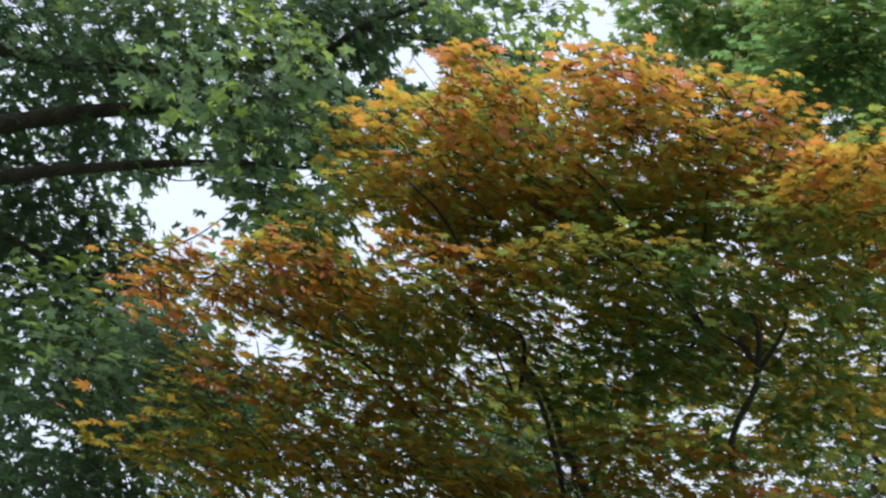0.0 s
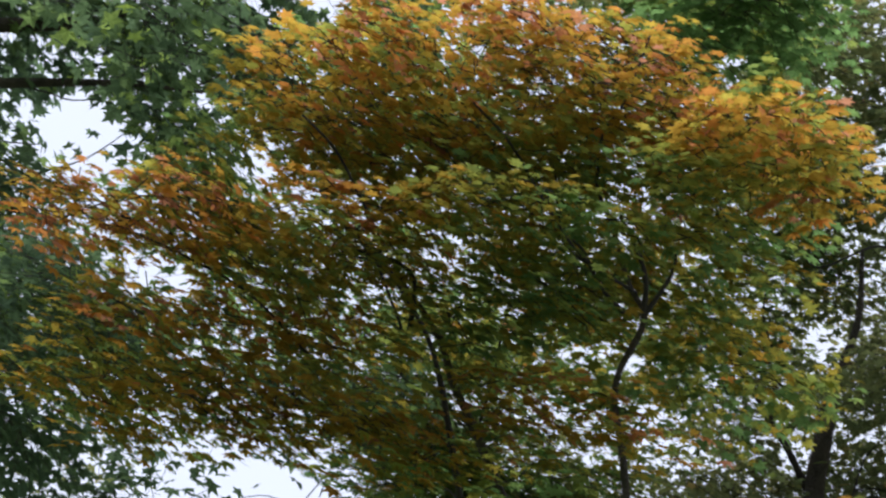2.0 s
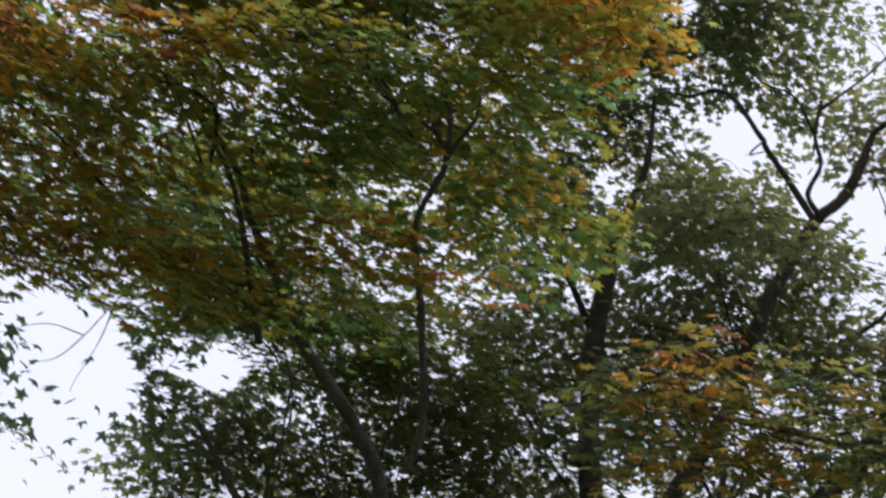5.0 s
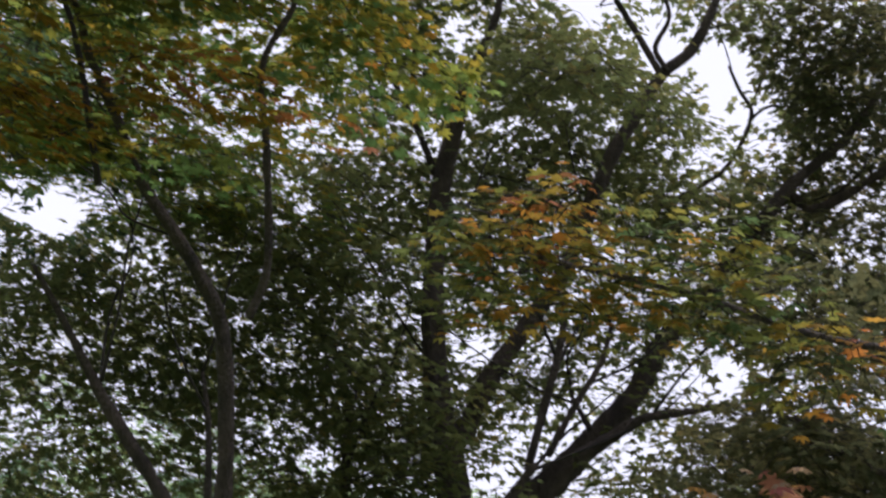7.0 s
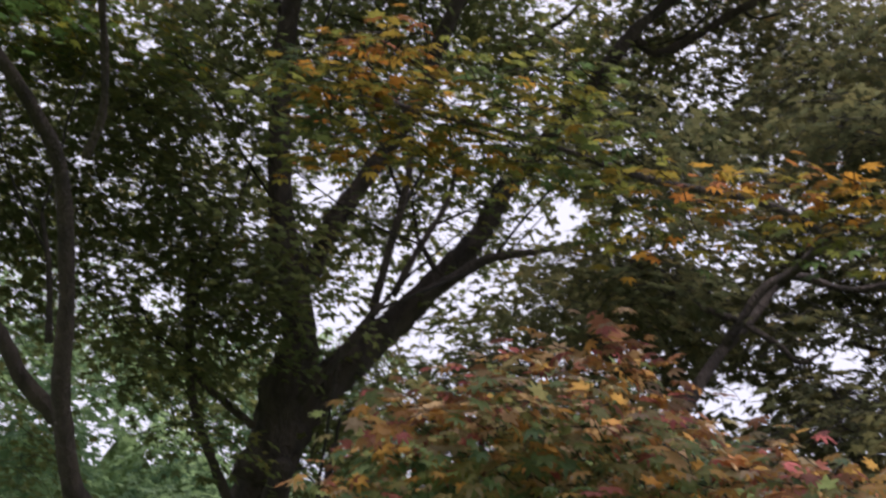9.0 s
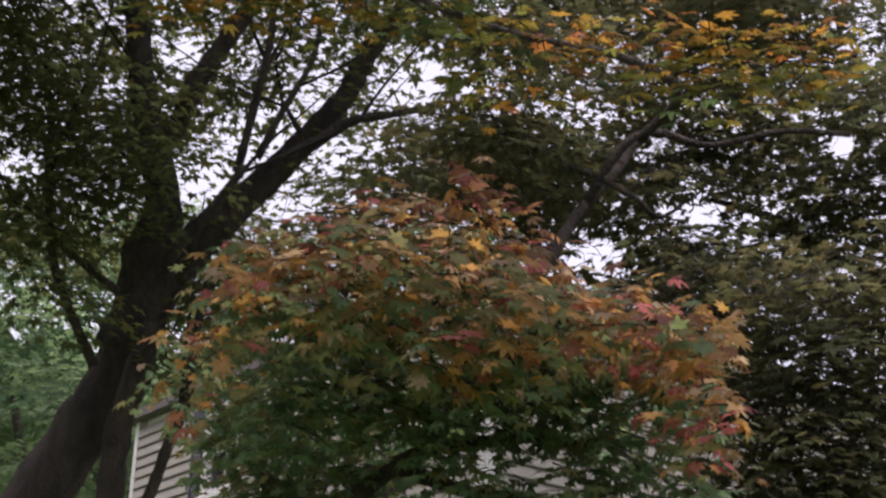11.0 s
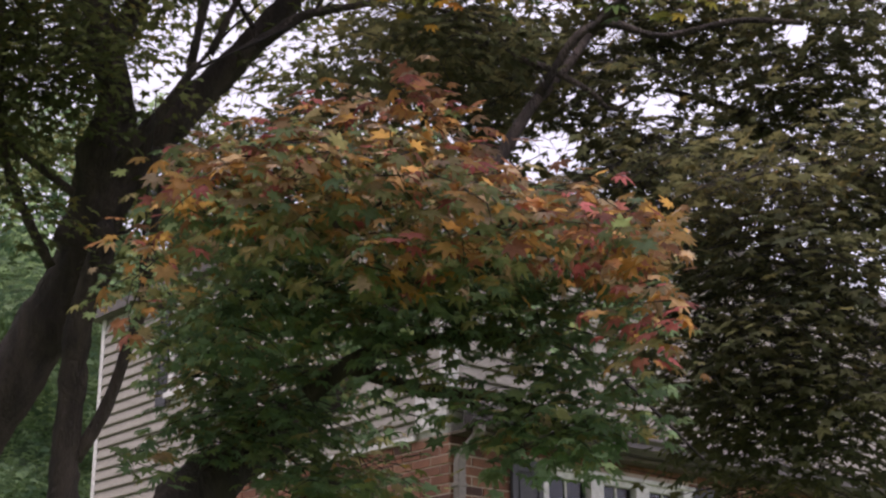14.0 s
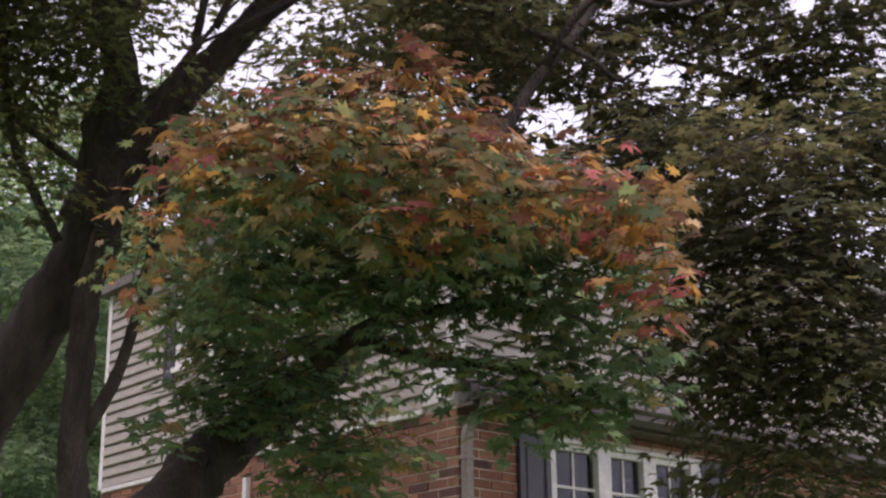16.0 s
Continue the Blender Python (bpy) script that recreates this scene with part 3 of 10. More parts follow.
def window(u0, u1, z0, z1, splits, rows, cols, side):
    """A window of one or more sashes with glazing bars; splits: the sashes' (u0, u1)."""
    win = box_part("window", (u0 - 0.045, u1 + 0.045, 0.004, 0.05, z1, z1 + 0.030), trim_mat, house, side, "white window with divided panes")
    box_part("sill", (u0 - 0.045, u1 + 0.045, 0.004, 0.075, z0 - 0.05, z0), trim_mat, win, side)
    posts = [u0 - 0.04] + [x for s in splits for x in s] + [u1 + 0.04]
    for a, b in zip(posts[0::2], posts[1::2]):
        box_part("frame", (a, b, -0.06, 0.035, z0, z1), trim_mat, win, side)
    for a, b in splits:
        for zz in ((z0, z0 + 0.06), (z1 - 0.05, z1)):
            box_part("frame", (a, b, -0.05, 0.015, *zz), trim_mat, win, side)
        for k in range(1, cols):
            m = a + (b - a) * k / cols
            box_part("glazing_bar", (m - 0.010, m + 0.010, -0.038, -0.012, z0 + 0.06, z1 - 0.05), trim_mat, win, side, bevel=0.002)
        for k in range(1, rows):
            m = z1 - 0.05 - (z1 - z0 - 0.11) * k / rows
            box_part("glazing_bar", (a, b, -0.036, -0.010, m - 0.010, m + 0.010), trim_mat, win, side, bevel=0.002)
        pane = box_part("pane", (a, b, -0.030, -0.025, z0 + 0.06, z1 - 0.05), glass_mat, win, side, bevel=0)
        pane.visible_shadow = False
    return win


window(*front_win, [(0.925, 1.364), (1.506, 1.867), (2.016, 2.425)], 5, 2, False)
window(*side_win, [(3.215, 3.68)], 2, 2, True)
# rooms behind the glass, walls coloured near-black to stand in for indoor shade
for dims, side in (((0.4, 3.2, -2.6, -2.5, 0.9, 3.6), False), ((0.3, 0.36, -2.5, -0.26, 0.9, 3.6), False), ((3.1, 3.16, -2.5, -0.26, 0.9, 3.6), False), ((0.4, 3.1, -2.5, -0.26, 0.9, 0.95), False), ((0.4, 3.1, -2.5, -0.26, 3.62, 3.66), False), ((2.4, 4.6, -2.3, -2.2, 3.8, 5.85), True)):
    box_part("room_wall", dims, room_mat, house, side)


# ---- openings in the canopy, placed to fit the camera's view ----
opening((-4.39, 2.85, 6.21), -57, 42, 0.20, 0.12, 0.03)
opening((-4.49, 2.75, 6.18), -58, 41, 0.07, 0.10, 0.03)
opening((-4.26, 3.04, 6.22), -54, 42, 0.11, 0.07, 0.22)
opening((-4.32, 3.10, 6.12), -54, 41, 0.08, 0.03, 0.22)
opening((-3.39, 2.90, 6.95), -49, 51, 0.16, 0.09, 0.03)
opening((-3.62, 2.80, 6.85), -52, 49, 0.11, 0.05, 0.22)
opening((-3.81, 2.65, 6.80), -55, 49, 0.05, 0.04, 0.22)
opening((-4.45, 2.09, 6.54), -65, 46, 0.06, 0.03, 0.03)
opening((-4.60, 2.28, 6.32), -63, 43, 0.12, 0.03, 0.03)
opening((-4.29, 2.61, 6.44), -58, 44, 0.07, 0.05, 0.22)
opening((-4.43, 2.55, 6.34), -60, 43, 0.19, 0.10, 0.52)
opening((-3.92, 3.08, 6.48), -52, 45, 0.10, 0.05, 0.22)
opening((-4.83, 2.33, 6.07), -64, 40, 0.07, 0.02, 0.03)
opening((-3.79, 3.38, 6.38), -48, 44, 0.10, 0.14, 0.52)
opening((-4.23, 3.52, 5.89), -50, 38, 0.18, 0.10, 0.22)
opening((-5.03, 3.24, 5.21), -57, 32, 0.18, 0.07, 0.22)
opening((-5.03, 3.02, 5.39), -59, 33, 0.16, 0.10, 0.57)
opening((-5.04, 2.72, 5.60), -61, 35, 0.11, 0.08, 0.57)
opening((-4.78, 3.60, 5.19), -53, 31, 0.16, 0.05, 0.52)
opening((-3.93, 3.98, 5.77), -44, 37, 0.16, 0.08, 0.52)
opening((-2.58, 3.09, 7.27), -39, 55, 0.12, 0.10, 0.22)
opening((-2.40, 3.14, 7.33), -37, 56, 0.11, 0.05, 0.34)
opening((-2.98, 2.96, 7.15), -45, 53, 0.11, 0.10, 0.52)
opening((-2.87, 3.31, 7.02), -41, 51, 0.10, 0.16, 0.57)
opening((-1.68, 3.89, 7.12), -23, 53, 0.08, 0.10, 0.22)
opening((-1.98, 4.50, 6.53), -23, 45, 0.08, 0.04, 0.22)
opening((-2.42, 4.71, 6.13), -27, 41, 0.19, 0.07, 0.23)
opening((-2.61, 4.62, 6.12), -29, 41, 0.08, 0.04, 0.34)
opening((-3.05, 4.04, 6.39), -37, 44, 0.19, 0.08, 0.57)
opening((-3.21, 4.33, 6.02), -36, 40, 0.05, 0.04, 0.22)
opening((-3.13, 4.57, 5.83), -34, 38, 0.07, 0.05, 0.34)
opening((-2.22, 4.09, 6.78), -28, 48, 0.08, 0.16, 0.63)
opening((-2.15, 4.24, 6.69), -27, 47, 0.08, 0.04, 0.34)
opening((-1.77, 4.72, 6.40), -20, 44, 0.11, 0.08, 0.52)
opening((-1.65, 4.07, 6.99), -22, 51, 0.05, 0.03, 0.22)
opening((-1.76, 4.36, 6.73), -22, 48, 0.07, 0.03, 0.34)
opening((-3.46, 4.04, 6.10), -40, 41, 0.16, 0.05, 0.57)
opening((-3.83, 3.40, 6.38), -48, 43, 0.11, 0.07, 0.22)
opening((-3.07, 4.08, 6.38), -36, 43, 0.16, 0.08, 0.46)
opening((-4.22, 3.59, 5.89), -49, 38, 0.15, 0.08, 0.34)
opening((-4.17, 3.89, 5.67), -46, 35, 0.11, 0.07, 0.57)
opening((-3.94, 4.00, 5.78), -44, 36, 0.11, 0.05, 0.52)
opening((-3.52, 4.29, 5.86), -39, 37, 0.05, 0.04, 0.22)
opening((-3.21, 4.38, 6.01), -35, 39, 0.04, 0.03, 0.22)
opening((-2.49, 4.69, 6.14), -27, 40, 0.20, 0.04, 0.29)
opening((-2.00, 4.52, 6.53), -23, 45, 0.07, 0.04, 0.23)
opening((-1.50, 4.92, 6.32), -16, 42, 0.12, 0.10, 0.23)
opening((-1.77, 4.72, 6.43), -20, 43, 0.14, 0.05, 0.52)
opening((-1.31, 4.65, 6.64), -15, 46, 0.04, 0.07, 0.22)
opening((-2.16, 4.27, 6.69), -26, 46, 0.07, 0.03, 0.23)
opening((-1.09, 4.39, 6.92), -13, 49, 0.08, 0.10, 0.22)
opening((-0.87, 4.89, 6.50), -9, 44, 0.16, 0.16, 0.03)
opening((-1.02, 4.65, 6.70), -12, 47, 0.14, 0.10, 0.46)
opening((-0.66, 4.71, 6.70), -7, 47, 0.16, 0.11, 0.63)
opening((-0.59, 5.10, 6.31), -6, 42, 0.08, 0.11, 0.03)
opening((-0.60, 4.96, 6.46), -6, 44, 0.08, 0.07, 0.34)
opening((-2.17, 5.09, 5.85), -22, 37, 0.16, 0.08, 0.34)
opening((-1.64, 5.25, 5.89), -17, 38, 0.08, 0.07, 0.22)
opening((-2.74, 5.08, 5.53), -28, 34, 0.08, 0.05, 0.23)
opening((-2.24, 5.28, 5.58), -22, 34, 0.05, 0.04, 0.23)
opening((-2.35, 5.28, 5.50), -23, 34, 0.04, 0.04, 0.23)
opening((-4.15, 4.17, 5.38), -44, 33, 0.07, 0.05, 0.22)
opening((-4.30, 4.17, 5.22), -45, 31, 0.11, 0.11, 0.34)
opening((-4.12, 4.35, 5.22), -43, 31, 0.16, 0.11, 0.46)
opening((-3.85, 4.54, 5.28), -40, 32, 0.25, 0.16, 0.03)
opening((-3.93, 4.43, 5.33), -41, 32, 0.14, 0.08, 0.22)
opening((-3.79, 4.68, 5.15), -38, 30, 0.27, 0.16, 0.03)
opening((-4.07, 4.54, 5.03), -41, 29, 0.16, 0.14, 0.40)
opening((-3.90, 4.75, 4.94), -39, 28, 0.19, 0.11, 0.22)
opening((-3.38, 4.89, 5.28), -34, 32, 0.22, 0.08, 0.22)
opening((-3.16, 4.94, 5.40), -32, 33, 0.14, 0.08, 0.40)
opening((-3.62, 4.56, 5.48), -38, 33, 0.14, 0.08, 0.52)
opening((-3.52, 4.57, 5.55), -37, 34, 0.05, 0.04, 0.22)
opening((-4.35, 4.25, 5.06), -45, 30, 0.11, 0.11, 0.23)
opening((-3.70, 4.85, 5.01), -37, 29, 0.14, 0.08, 0.52)
opening((-1.23, 5.27, 5.99), -13, 39, 0.14, 0.04, 0.52)
opening((-2.95, 5.17, 5.25), -29, 31, 0.14, 0.11, 0.57)
opening((-2.69, 4.79, 5.92), -29, 38, 0.05, 0.05, 0.34)
opening((-2.95, 4.81, 5.73), -31, 36, 0.08, 0.03, 0.46)
opening((-2.70, 5.29, 5.26), -26, 31, 0.05, 0.03, 0.23)
opening((-3.33, 5.00, 5.36), -33, 32, 0.14, 0.10, 0.03)
opening((-3.35, 4.93, 5.44), -34, 33, 0.19, 0.07, 0.46)
opening((-3.10, 5.03, 5.51), -31, 33, 0.11, 0.07, 0.46)
opening((-2.56, 5.58, 5.12), -24, 30, 0.06, 0.04, 0.22)
opening((-2.28, 5.03, 6.03), -24, 39, 0.14, 0.07, 0.40)
opening((-2.57, 5.06, 5.84), -26, 37, 0.22, 0.05, 0.46)
opening((-2.26, 5.14, 5.91), -23, 37, 0.16, 0.07, 0.40)
opening((-2.32, 5.28, 5.71), -23, 35, 0.14, 0.08, 0.52)
opening((-2.72, 5.17, 5.60), -27, 34, 0.08, 0.03, 0.46)
opening((-1.70, 5.31, 5.95), -17, 38, 0.08, 0.10, 0.29)
opening((-1.55, 5.06, 6.30), -16, 41, 0.12, 0.05, 0.46)
opening((-1.92, 5.72, 5.28), -18, 31, 0.19, 0.08, 0.52)
opening((-1.47, 5.93, 5.15), -13, 30, 0.12, 0.07, 0.23)
opening((-1.20, 5.97, 5.18), -11, 30, 0.08, 0.08, 0.46)
opening((-1.82, 5.94, 4.97), -16, 28, 0.07, 0.05, 0.46)
opening((-0.54, 5.21, 6.34), -5, 42, 0.12, 0.10, 0.03)
opening((-0.30, 5.26, 6.30), -2, 41, 0.15, 0.16, 0.03)
opening((-0.15, 5.38, 6.16), -1, 40, 0.14, 0.16, 0.22)
opening((-0.36, 5.56, 5.93), -3, 38, 0.14, 0.11, 0.40)
opening((-0.10, 5.50, 6.01), -0, 38, 0.11, 0.11, 0.34)
opening((0.36, 5.66, 5.79), 5, 36, 0.16, 0.11, 0.46)
opening((0.41, 5.75, 5.65), 5, 35, 0.14, 0.14, 0.46)
opening((0.23, 5.84, 5.53), 3, 34, 0.11, 0.05, 0.46)
opening((0.00, 5.92, 5.43), 1, 33, 0.11, 0.05, 0.46)
opening((-0.29, 6.08, 5.15), -2, 30, 0.12, 0.07, 0.22)
opening((-0.48, 6.12, 5.08), -4, 29, 0.11, 0.07, 0.23)
opening((-0.40, 6.04, 5.22), -3, 31, 0.16, 0.05, 0.46)
opening((-0.55, 5.80, 5.58), -5, 34, 0.05, 0.03, 0.23)
opening((-0.93, 6.16, 4.91), -8, 28, 0.22, 0.14, 0.46)
opening((-1.26, 6.13, 4.86), -11, 27, 0.11, 0.11, 0.46)
opening((-1.41, 6.23, 4.61), -12, 25, 0.14, 0.11, 0.52)
opening((-0.80, 6.25, 4.78), -6, 26, 0.14, 0.04, 0.23)
opening((-0.93, 6.33, 4.56), -8, 24, 0.16, 0.04, 0.23)
opening((-0.53, 6.35, 4.62), -4, 25, 0.22, 0.07, 0.57)
opening((0.36, 6.16, 4.99), 4, 28, 0.11, 0.05, 0.34)
opening((0.05, 6.17, 4.99), 1, 28, 0.08, 0.03, 0.34)
opening((-2.94, 5.70, 4.59), -27, 25, 0.16, 0.07, 0.46)
opening((-3.32, 5.63, 4.31), -30, 22, 0.14, 0.11, 0.57)
opening((-2.88, 5.84, 4.36), -26, 23, 0.14, 0.08, 0.57)
opening((-2.41, 5.88, 4.72), -22, 26, 0.16, 0.07, 0.57)
opening((-2.20, 6.00, 4.62), -19, 25, 0.11, 0.08, 0.34)
opening((-2.39, 5.71, 5.02), -22, 29, 0.11, 0.08, 0.57)
opening((-3.27, 5.37, 4.87), -31, 27, 0.10, 0.04, 0.34)
opening((-3.00, 4.89, 5.76), -31, 36, 0.16, 0.08, 0.57)
opening((-1.24, 5.34, 6.06), -12, 39, 0.08, 0.05, 0.46)
opening((-1.02, 5.30, 6.16), -10, 40, 0.05, 0.04, 0.23)
opening((-0.79, 5.38, 6.11), -7, 39, 0.07, 0.03, 0.23)
opening((0.29, 5.32, 6.22), 4, 41, 0.16, 0.04, 0.57)
opening((-0.36, 6.09, 5.10), -3, 30, 0.14, 0.08, 0.22)
opening((-0.86, 6.06, 5.07), -8, 29, 0.14, 0.11, 0.46)
opening((-0.93, 6.33, 4.54), -8, 25, 0.16, 0.04, 0.22)
opening((-0.72, 6.23, 4.79), -6, 27, 0.19, 0.05, 0.22)
opening((-1.39, 6.22, 4.60), -12, 25, 0.11, 0.11, 0.40)
opening((-1.31, 6.14, 4.77), -12, 27, 0.14, 0.08, 0.40)
opening((0.48, 6.45, 4.35), 5, 23, 0.16, 0.08, 0.23)
opening((0.95, 6.32, 4.52), 9, 24, 0.16, 0.05, 0.22)
opening((1.24, 6.29, 4.47), 12, 24, 0.14, 0.04, 0.34)
opening((1.55, 6.07, 4.76), 15, 27, 0.05, 0.07, 0.22)
opening((0.34, 6.15, 4.98), 4, 29, 0.25, 0.04, 0.34)
opening((0.27, 5.81, 5.56), 3, 34, 0.14, 0.11, 0.40)
opening((0.01, 5.92, 5.40), 0, 33, 0.08, 0.05, 0.34)
opening((-2.20, 5.98, 4.59), -20, 25, 0.10, 0.08, 0.23)
opening((-1.78, 5.92, 4.98), -16, 29, 0.07, 0.08, 0.46)
opening((1.06, 6.35, 4.40), 10, 23, 0.16, 0.05, 0.52)
opening((0.79, 6.20, 4.80), 8, 27, 0.14, 0.03, 0.46)
opening((1.43, 6.04, 4.88), 14, 28, 0.14, 0.03, 0.46)
opening((1.62, 6.10, 4.75), 15, 27, 0.07, 0.08, 0.03)
opening((0.95, 6.35, 4.52), 8, 25, 0.14, 0.07, 0.23)
opening((1.21, 6.36, 4.40), 11, 24, 0.08, 0.03, 0.23)
opening((0.49, 6.49, 4.32), 4, 23, 0.16, 0.10, 0.29)
opening((0.41, 6.18, 4.96), 4, 29, 0.19, 0.10, 0.40)
opening((1.16, 6.32, 4.53), 10, 25, 0.25, 0.05, 0.46)
opening((1.67, 6.32, 4.28), 15, 23, 0.14, 0.11, 0.57)
opening((-0.67, 6.26, 4.77), -6, 27, 0.19, 0.11, 0.40)
opening((-0.45, 6.30, 4.73), -5, 27, 0.22, 0.11, 0.57)
opening((-1.02, 6.34, 4.50), -10, 25, 0.16, 0.03, 0.22)
opening((-1.27, 6.17, 4.74), -12, 27, 0.14, 0.19, 0.40)


# ---- forked maple tree ----
forked_maple = tree_at("forked_maple_tree", (-2.83, 7.69, 0.77), "tall forked maple with dark bare trunk and thin green-brown canopy")
limb(forked_maple, "trunk", [(-2.83, 7.69, 0.77), (-2.77, 7.68, 1.88), (-2.63, 7.67, 3.00), (-2.39, 7.64, 3.49), (-2.14, 7.60, 3.91), (-1.99, 7.54, 4.22), (-1.90, 7.37, 4.72), (-1.83, 7.27, 4.99), (-1.91, 7.05, 5.41), (-1.95, 6.80, 5.82), (-1.94, 6.59, 6.19), (-1.88, 6.34, 6.56), (-1.76, 6.10, 6.89), (-1.70, 5.97, 6.93), (-1.53, 5.74, 7.22), (-1.46, 5.49, 7.49)], [0.269, 0.206, 0.179, 0.166, 0.168, 0.155, 0.138, 0.103, 0.080, 0.064, 0.059, 0.055, 0.049, 0.029, 0.019, 0.010], 110)
limb(forked_maple, "limb", [(-2.06, 7.48, 4.20), (-1.91, 7.49, 4.50), (-1.75, 7.51, 4.75), (-1.51, 7.51, 5.03), (-1.27, 7.51, 5.29), (-1.02, 7.48, 5.58), (-0.86, 7.47, 5.80), (-0.72, 7.40, 6.07), (-0.51, 7.35, 6.32), (-0.21, 7.22, 6.67), (0.02, 7.10, 6.96), (0.38, 6.96, 7.24), (0.58, 6.82, 7.50)], [0.128, 0.143, 0.123, 0.106, 0.082, 0.070, 0.064, 0.061, 0.058, 0.048, 0.038, 0.024, 0.011], 111)
limb(forked_maple, "limb", [(-1.17, 7.28, 5.26), (-0.98, 7.25, 5.37), (-0.80, 7.22, 5.48), (-0.57, 7.21, 5.52), (-0.32, 7.21, 5.57)], [0.042, 0.035, 0.029, 0.022, 0.016], 112)
limb(forked_maple, "limb", [(-1.79, 7.15, 5.29), (-1.66, 7.05, 5.60), (-1.47, 6.96, 5.88), (-1.23, 6.85, 6.23), (-1.10, 6.70, 6.52), (-0.95, 6.53, 6.83), (-0.80, 6.42, 7.04), (-0.67, 6.32, 7.22), (-0.51, 6.27, 7.34), (-0.40, 6.17, 7.50), (-0.33, 6.09, 7.64), (-0.24, 6.01, 7.66), (-0.08, 5.87, 7.85)], [0.058, 0.055, 0.052, 0.049, 0.045, 0.042, 0.039, 0.036, 0.033, 0.027, 0.020, 0.013, 0.007], 113)
limb(forked_maple, "limb", [(-0.67, 6.30, 7.19), (-0.79, 6.14, 7.35), (-0.91, 5.99, 7.50), (-0.93, 5.88, 7.49), (-1.10, 5.68, 7.66), (-1.31, 5.66, 7.64)], [0.020, 0.018, 0.016, 0.015, 0.013, 0.011], 114)
limb(forked_maple, "limb", [(-0.64, 6.28, 7.21), (-0.70, 6.19, 7.31), (-0.62, 6.09, 7.43), (-0.64, 5.97, 7.55), (-0.59, 5.84, 7.68)], [0.016, 0.015, 0.013, 0.011, 0.010], 115)
limb(forked_maple, "limb", [(-1.41, 7.19, 5.14), (-1.32, 7.04, 5.45), (-1.23, 6.88, 5.76), (-1.20, 6.76, 5.98)], [0.025, 0.023, 0.021, 0.019], 116)
limb(forked_maple, "limb", [(-1.30, 7.17, 5.22), (-1.16, 7.06, 5.46), (-1.01, 6.96, 5.69), (-0.95, 6.87, 5.86)], [0.022, 0.019, 0.016, 0.013], 117)
limb(forked_maple, "limb", [(-1.09, 7.31, 5.45), (-1.16, 7.24, 5.56), (-1.19, 7.21, 5.60), (-1.21, 7.14, 5.73)], [0.016, 0.014, 0.012, 0.010], 118)
limb(forked_maple, "limb", [(-1.78, 7.24, 4.60), (-1.60, 7.18, 4.82), (-1.45, 7.13, 5.00), (-1.36, 7.09, 5.12)], [0.031, 0.029, 0.027, 0.025], 119)
limb(forked_maple, "limb", [(-1.94, 6.41, 6.61), (-2.03, 6.24, 6.79), (-2.15, 6.04, 6.98), (-2.26, 5.86, 7.13)], [0.023, 0.018, 0.014, 0.010], 120)
limb(forked_maple, "limb", [(-0.19, 7.40, 6.79), (0.01, 7.25, 7.01), (0.21, 7.28, 6.95), (0.60, 7.13, 7.11), (0.86, 7.04, 7.20)], [0.035, 0.032, 0.030, 0.027, 0.025], 121)
limb(forked_maple, "limb", [(-0.78, 7.42, 7.07), (-0.50, 7.35, 7.19), (-0.32, 7.27, 7.30), (-0.18, 7.09, 7.53), (-0.25, 6.99, 7.65), (-0.31, 6.89, 7.76)], [0.018, 0.016, 0.014, 0.013, 0.011, 0.009], 122)
limb(forked_maple, "limb", [(-0.20, 7.11, 7.50), (-0.08, 7.06, 7.57), (0.06, 7.06, 7.56)], [0.011, 0.008, 0.005], 123)
limb(forked_maple, "trunk", [(-2.01, 7.63, 0.76), (-2.01, 7.63, 1.58), (-2.01, 7.63, 2.40), (-2.02, 7.58, 2.74), (-2.03, 7.53, 3.03), (-2.00, 7.46, 3.40), (-1.97, 7.38, 3.72), (-1.89, 7.32, 4.01), (-1.82, 7.25, 4.24)], [0.112, 0.095, 0.086, 0.082, 0.078, 0.074, 0.070, 0.066, 0.062], 124)
limb(forked_maple, "limb", [(-1.97, 7.54, 3.06), (-1.82, 7.52, 3.35), (-1.72, 7.47, 3.65), (-1.65, 7.43, 3.85), (-1.60, 7.34, 4.14), (-1.56, 7.27, 4.37)], [0.040, 0.036, 0.033, 0.029, 0.025, 0.022], 125)
limb(forked_maple, "limb", [(-2.13, 7.36, 4.07), (-2.24, 7.24, 4.30), (-2.33, 7.13, 4.52), (-2.36, 7.02, 4.73), (-2.36, 6.88, 5.03), (-2.34, 6.76, 5.27)], [0.028, 0.026, 0.024, 0.022, 0.021, 0.019], 126)
limb(forked_maple, "limb", [(-2.01, 7.25, 4.45), (-2.17, 7.16, 4.56), (-2.32, 7.07, 4.67), (-2.37, 6.98, 4.81)], [0.025, 0.022, 0.019, 0.016], 127)
limb(forked_maple, "limb", [(-1.63, 7.33, 3.84), (-1.46, 7.36, 3.84), (-1.29, 7.40, 3.84)], [0.015, 0.012, 0.009], 128)
leaves = Foliage(11, 5, 1.12)
leaves.mass((-1.54, 6.85, 7.87), (0.51, 0.32, 0.20), -13, 69, 0.050, (0.00, 0.55), length=0.36)
leaves.mass((-1.09, 5.91, 6.83), (0.50, 0.32, 0.18), -10, 72, 0.050, (0.00, 0.55), length=0.36)
leaves.mass((-1.79, 6.37, 7.66), (0.39, 0.39, 0.28), -16, 54, 0.050, (0.00, 0.55), length=0.36)
leaves.mass((-1.01, 5.62, 8.52), (0.48, 0.48, 0.44), -10, 113, 0.050, (0.00, 0.55), length=0.36)
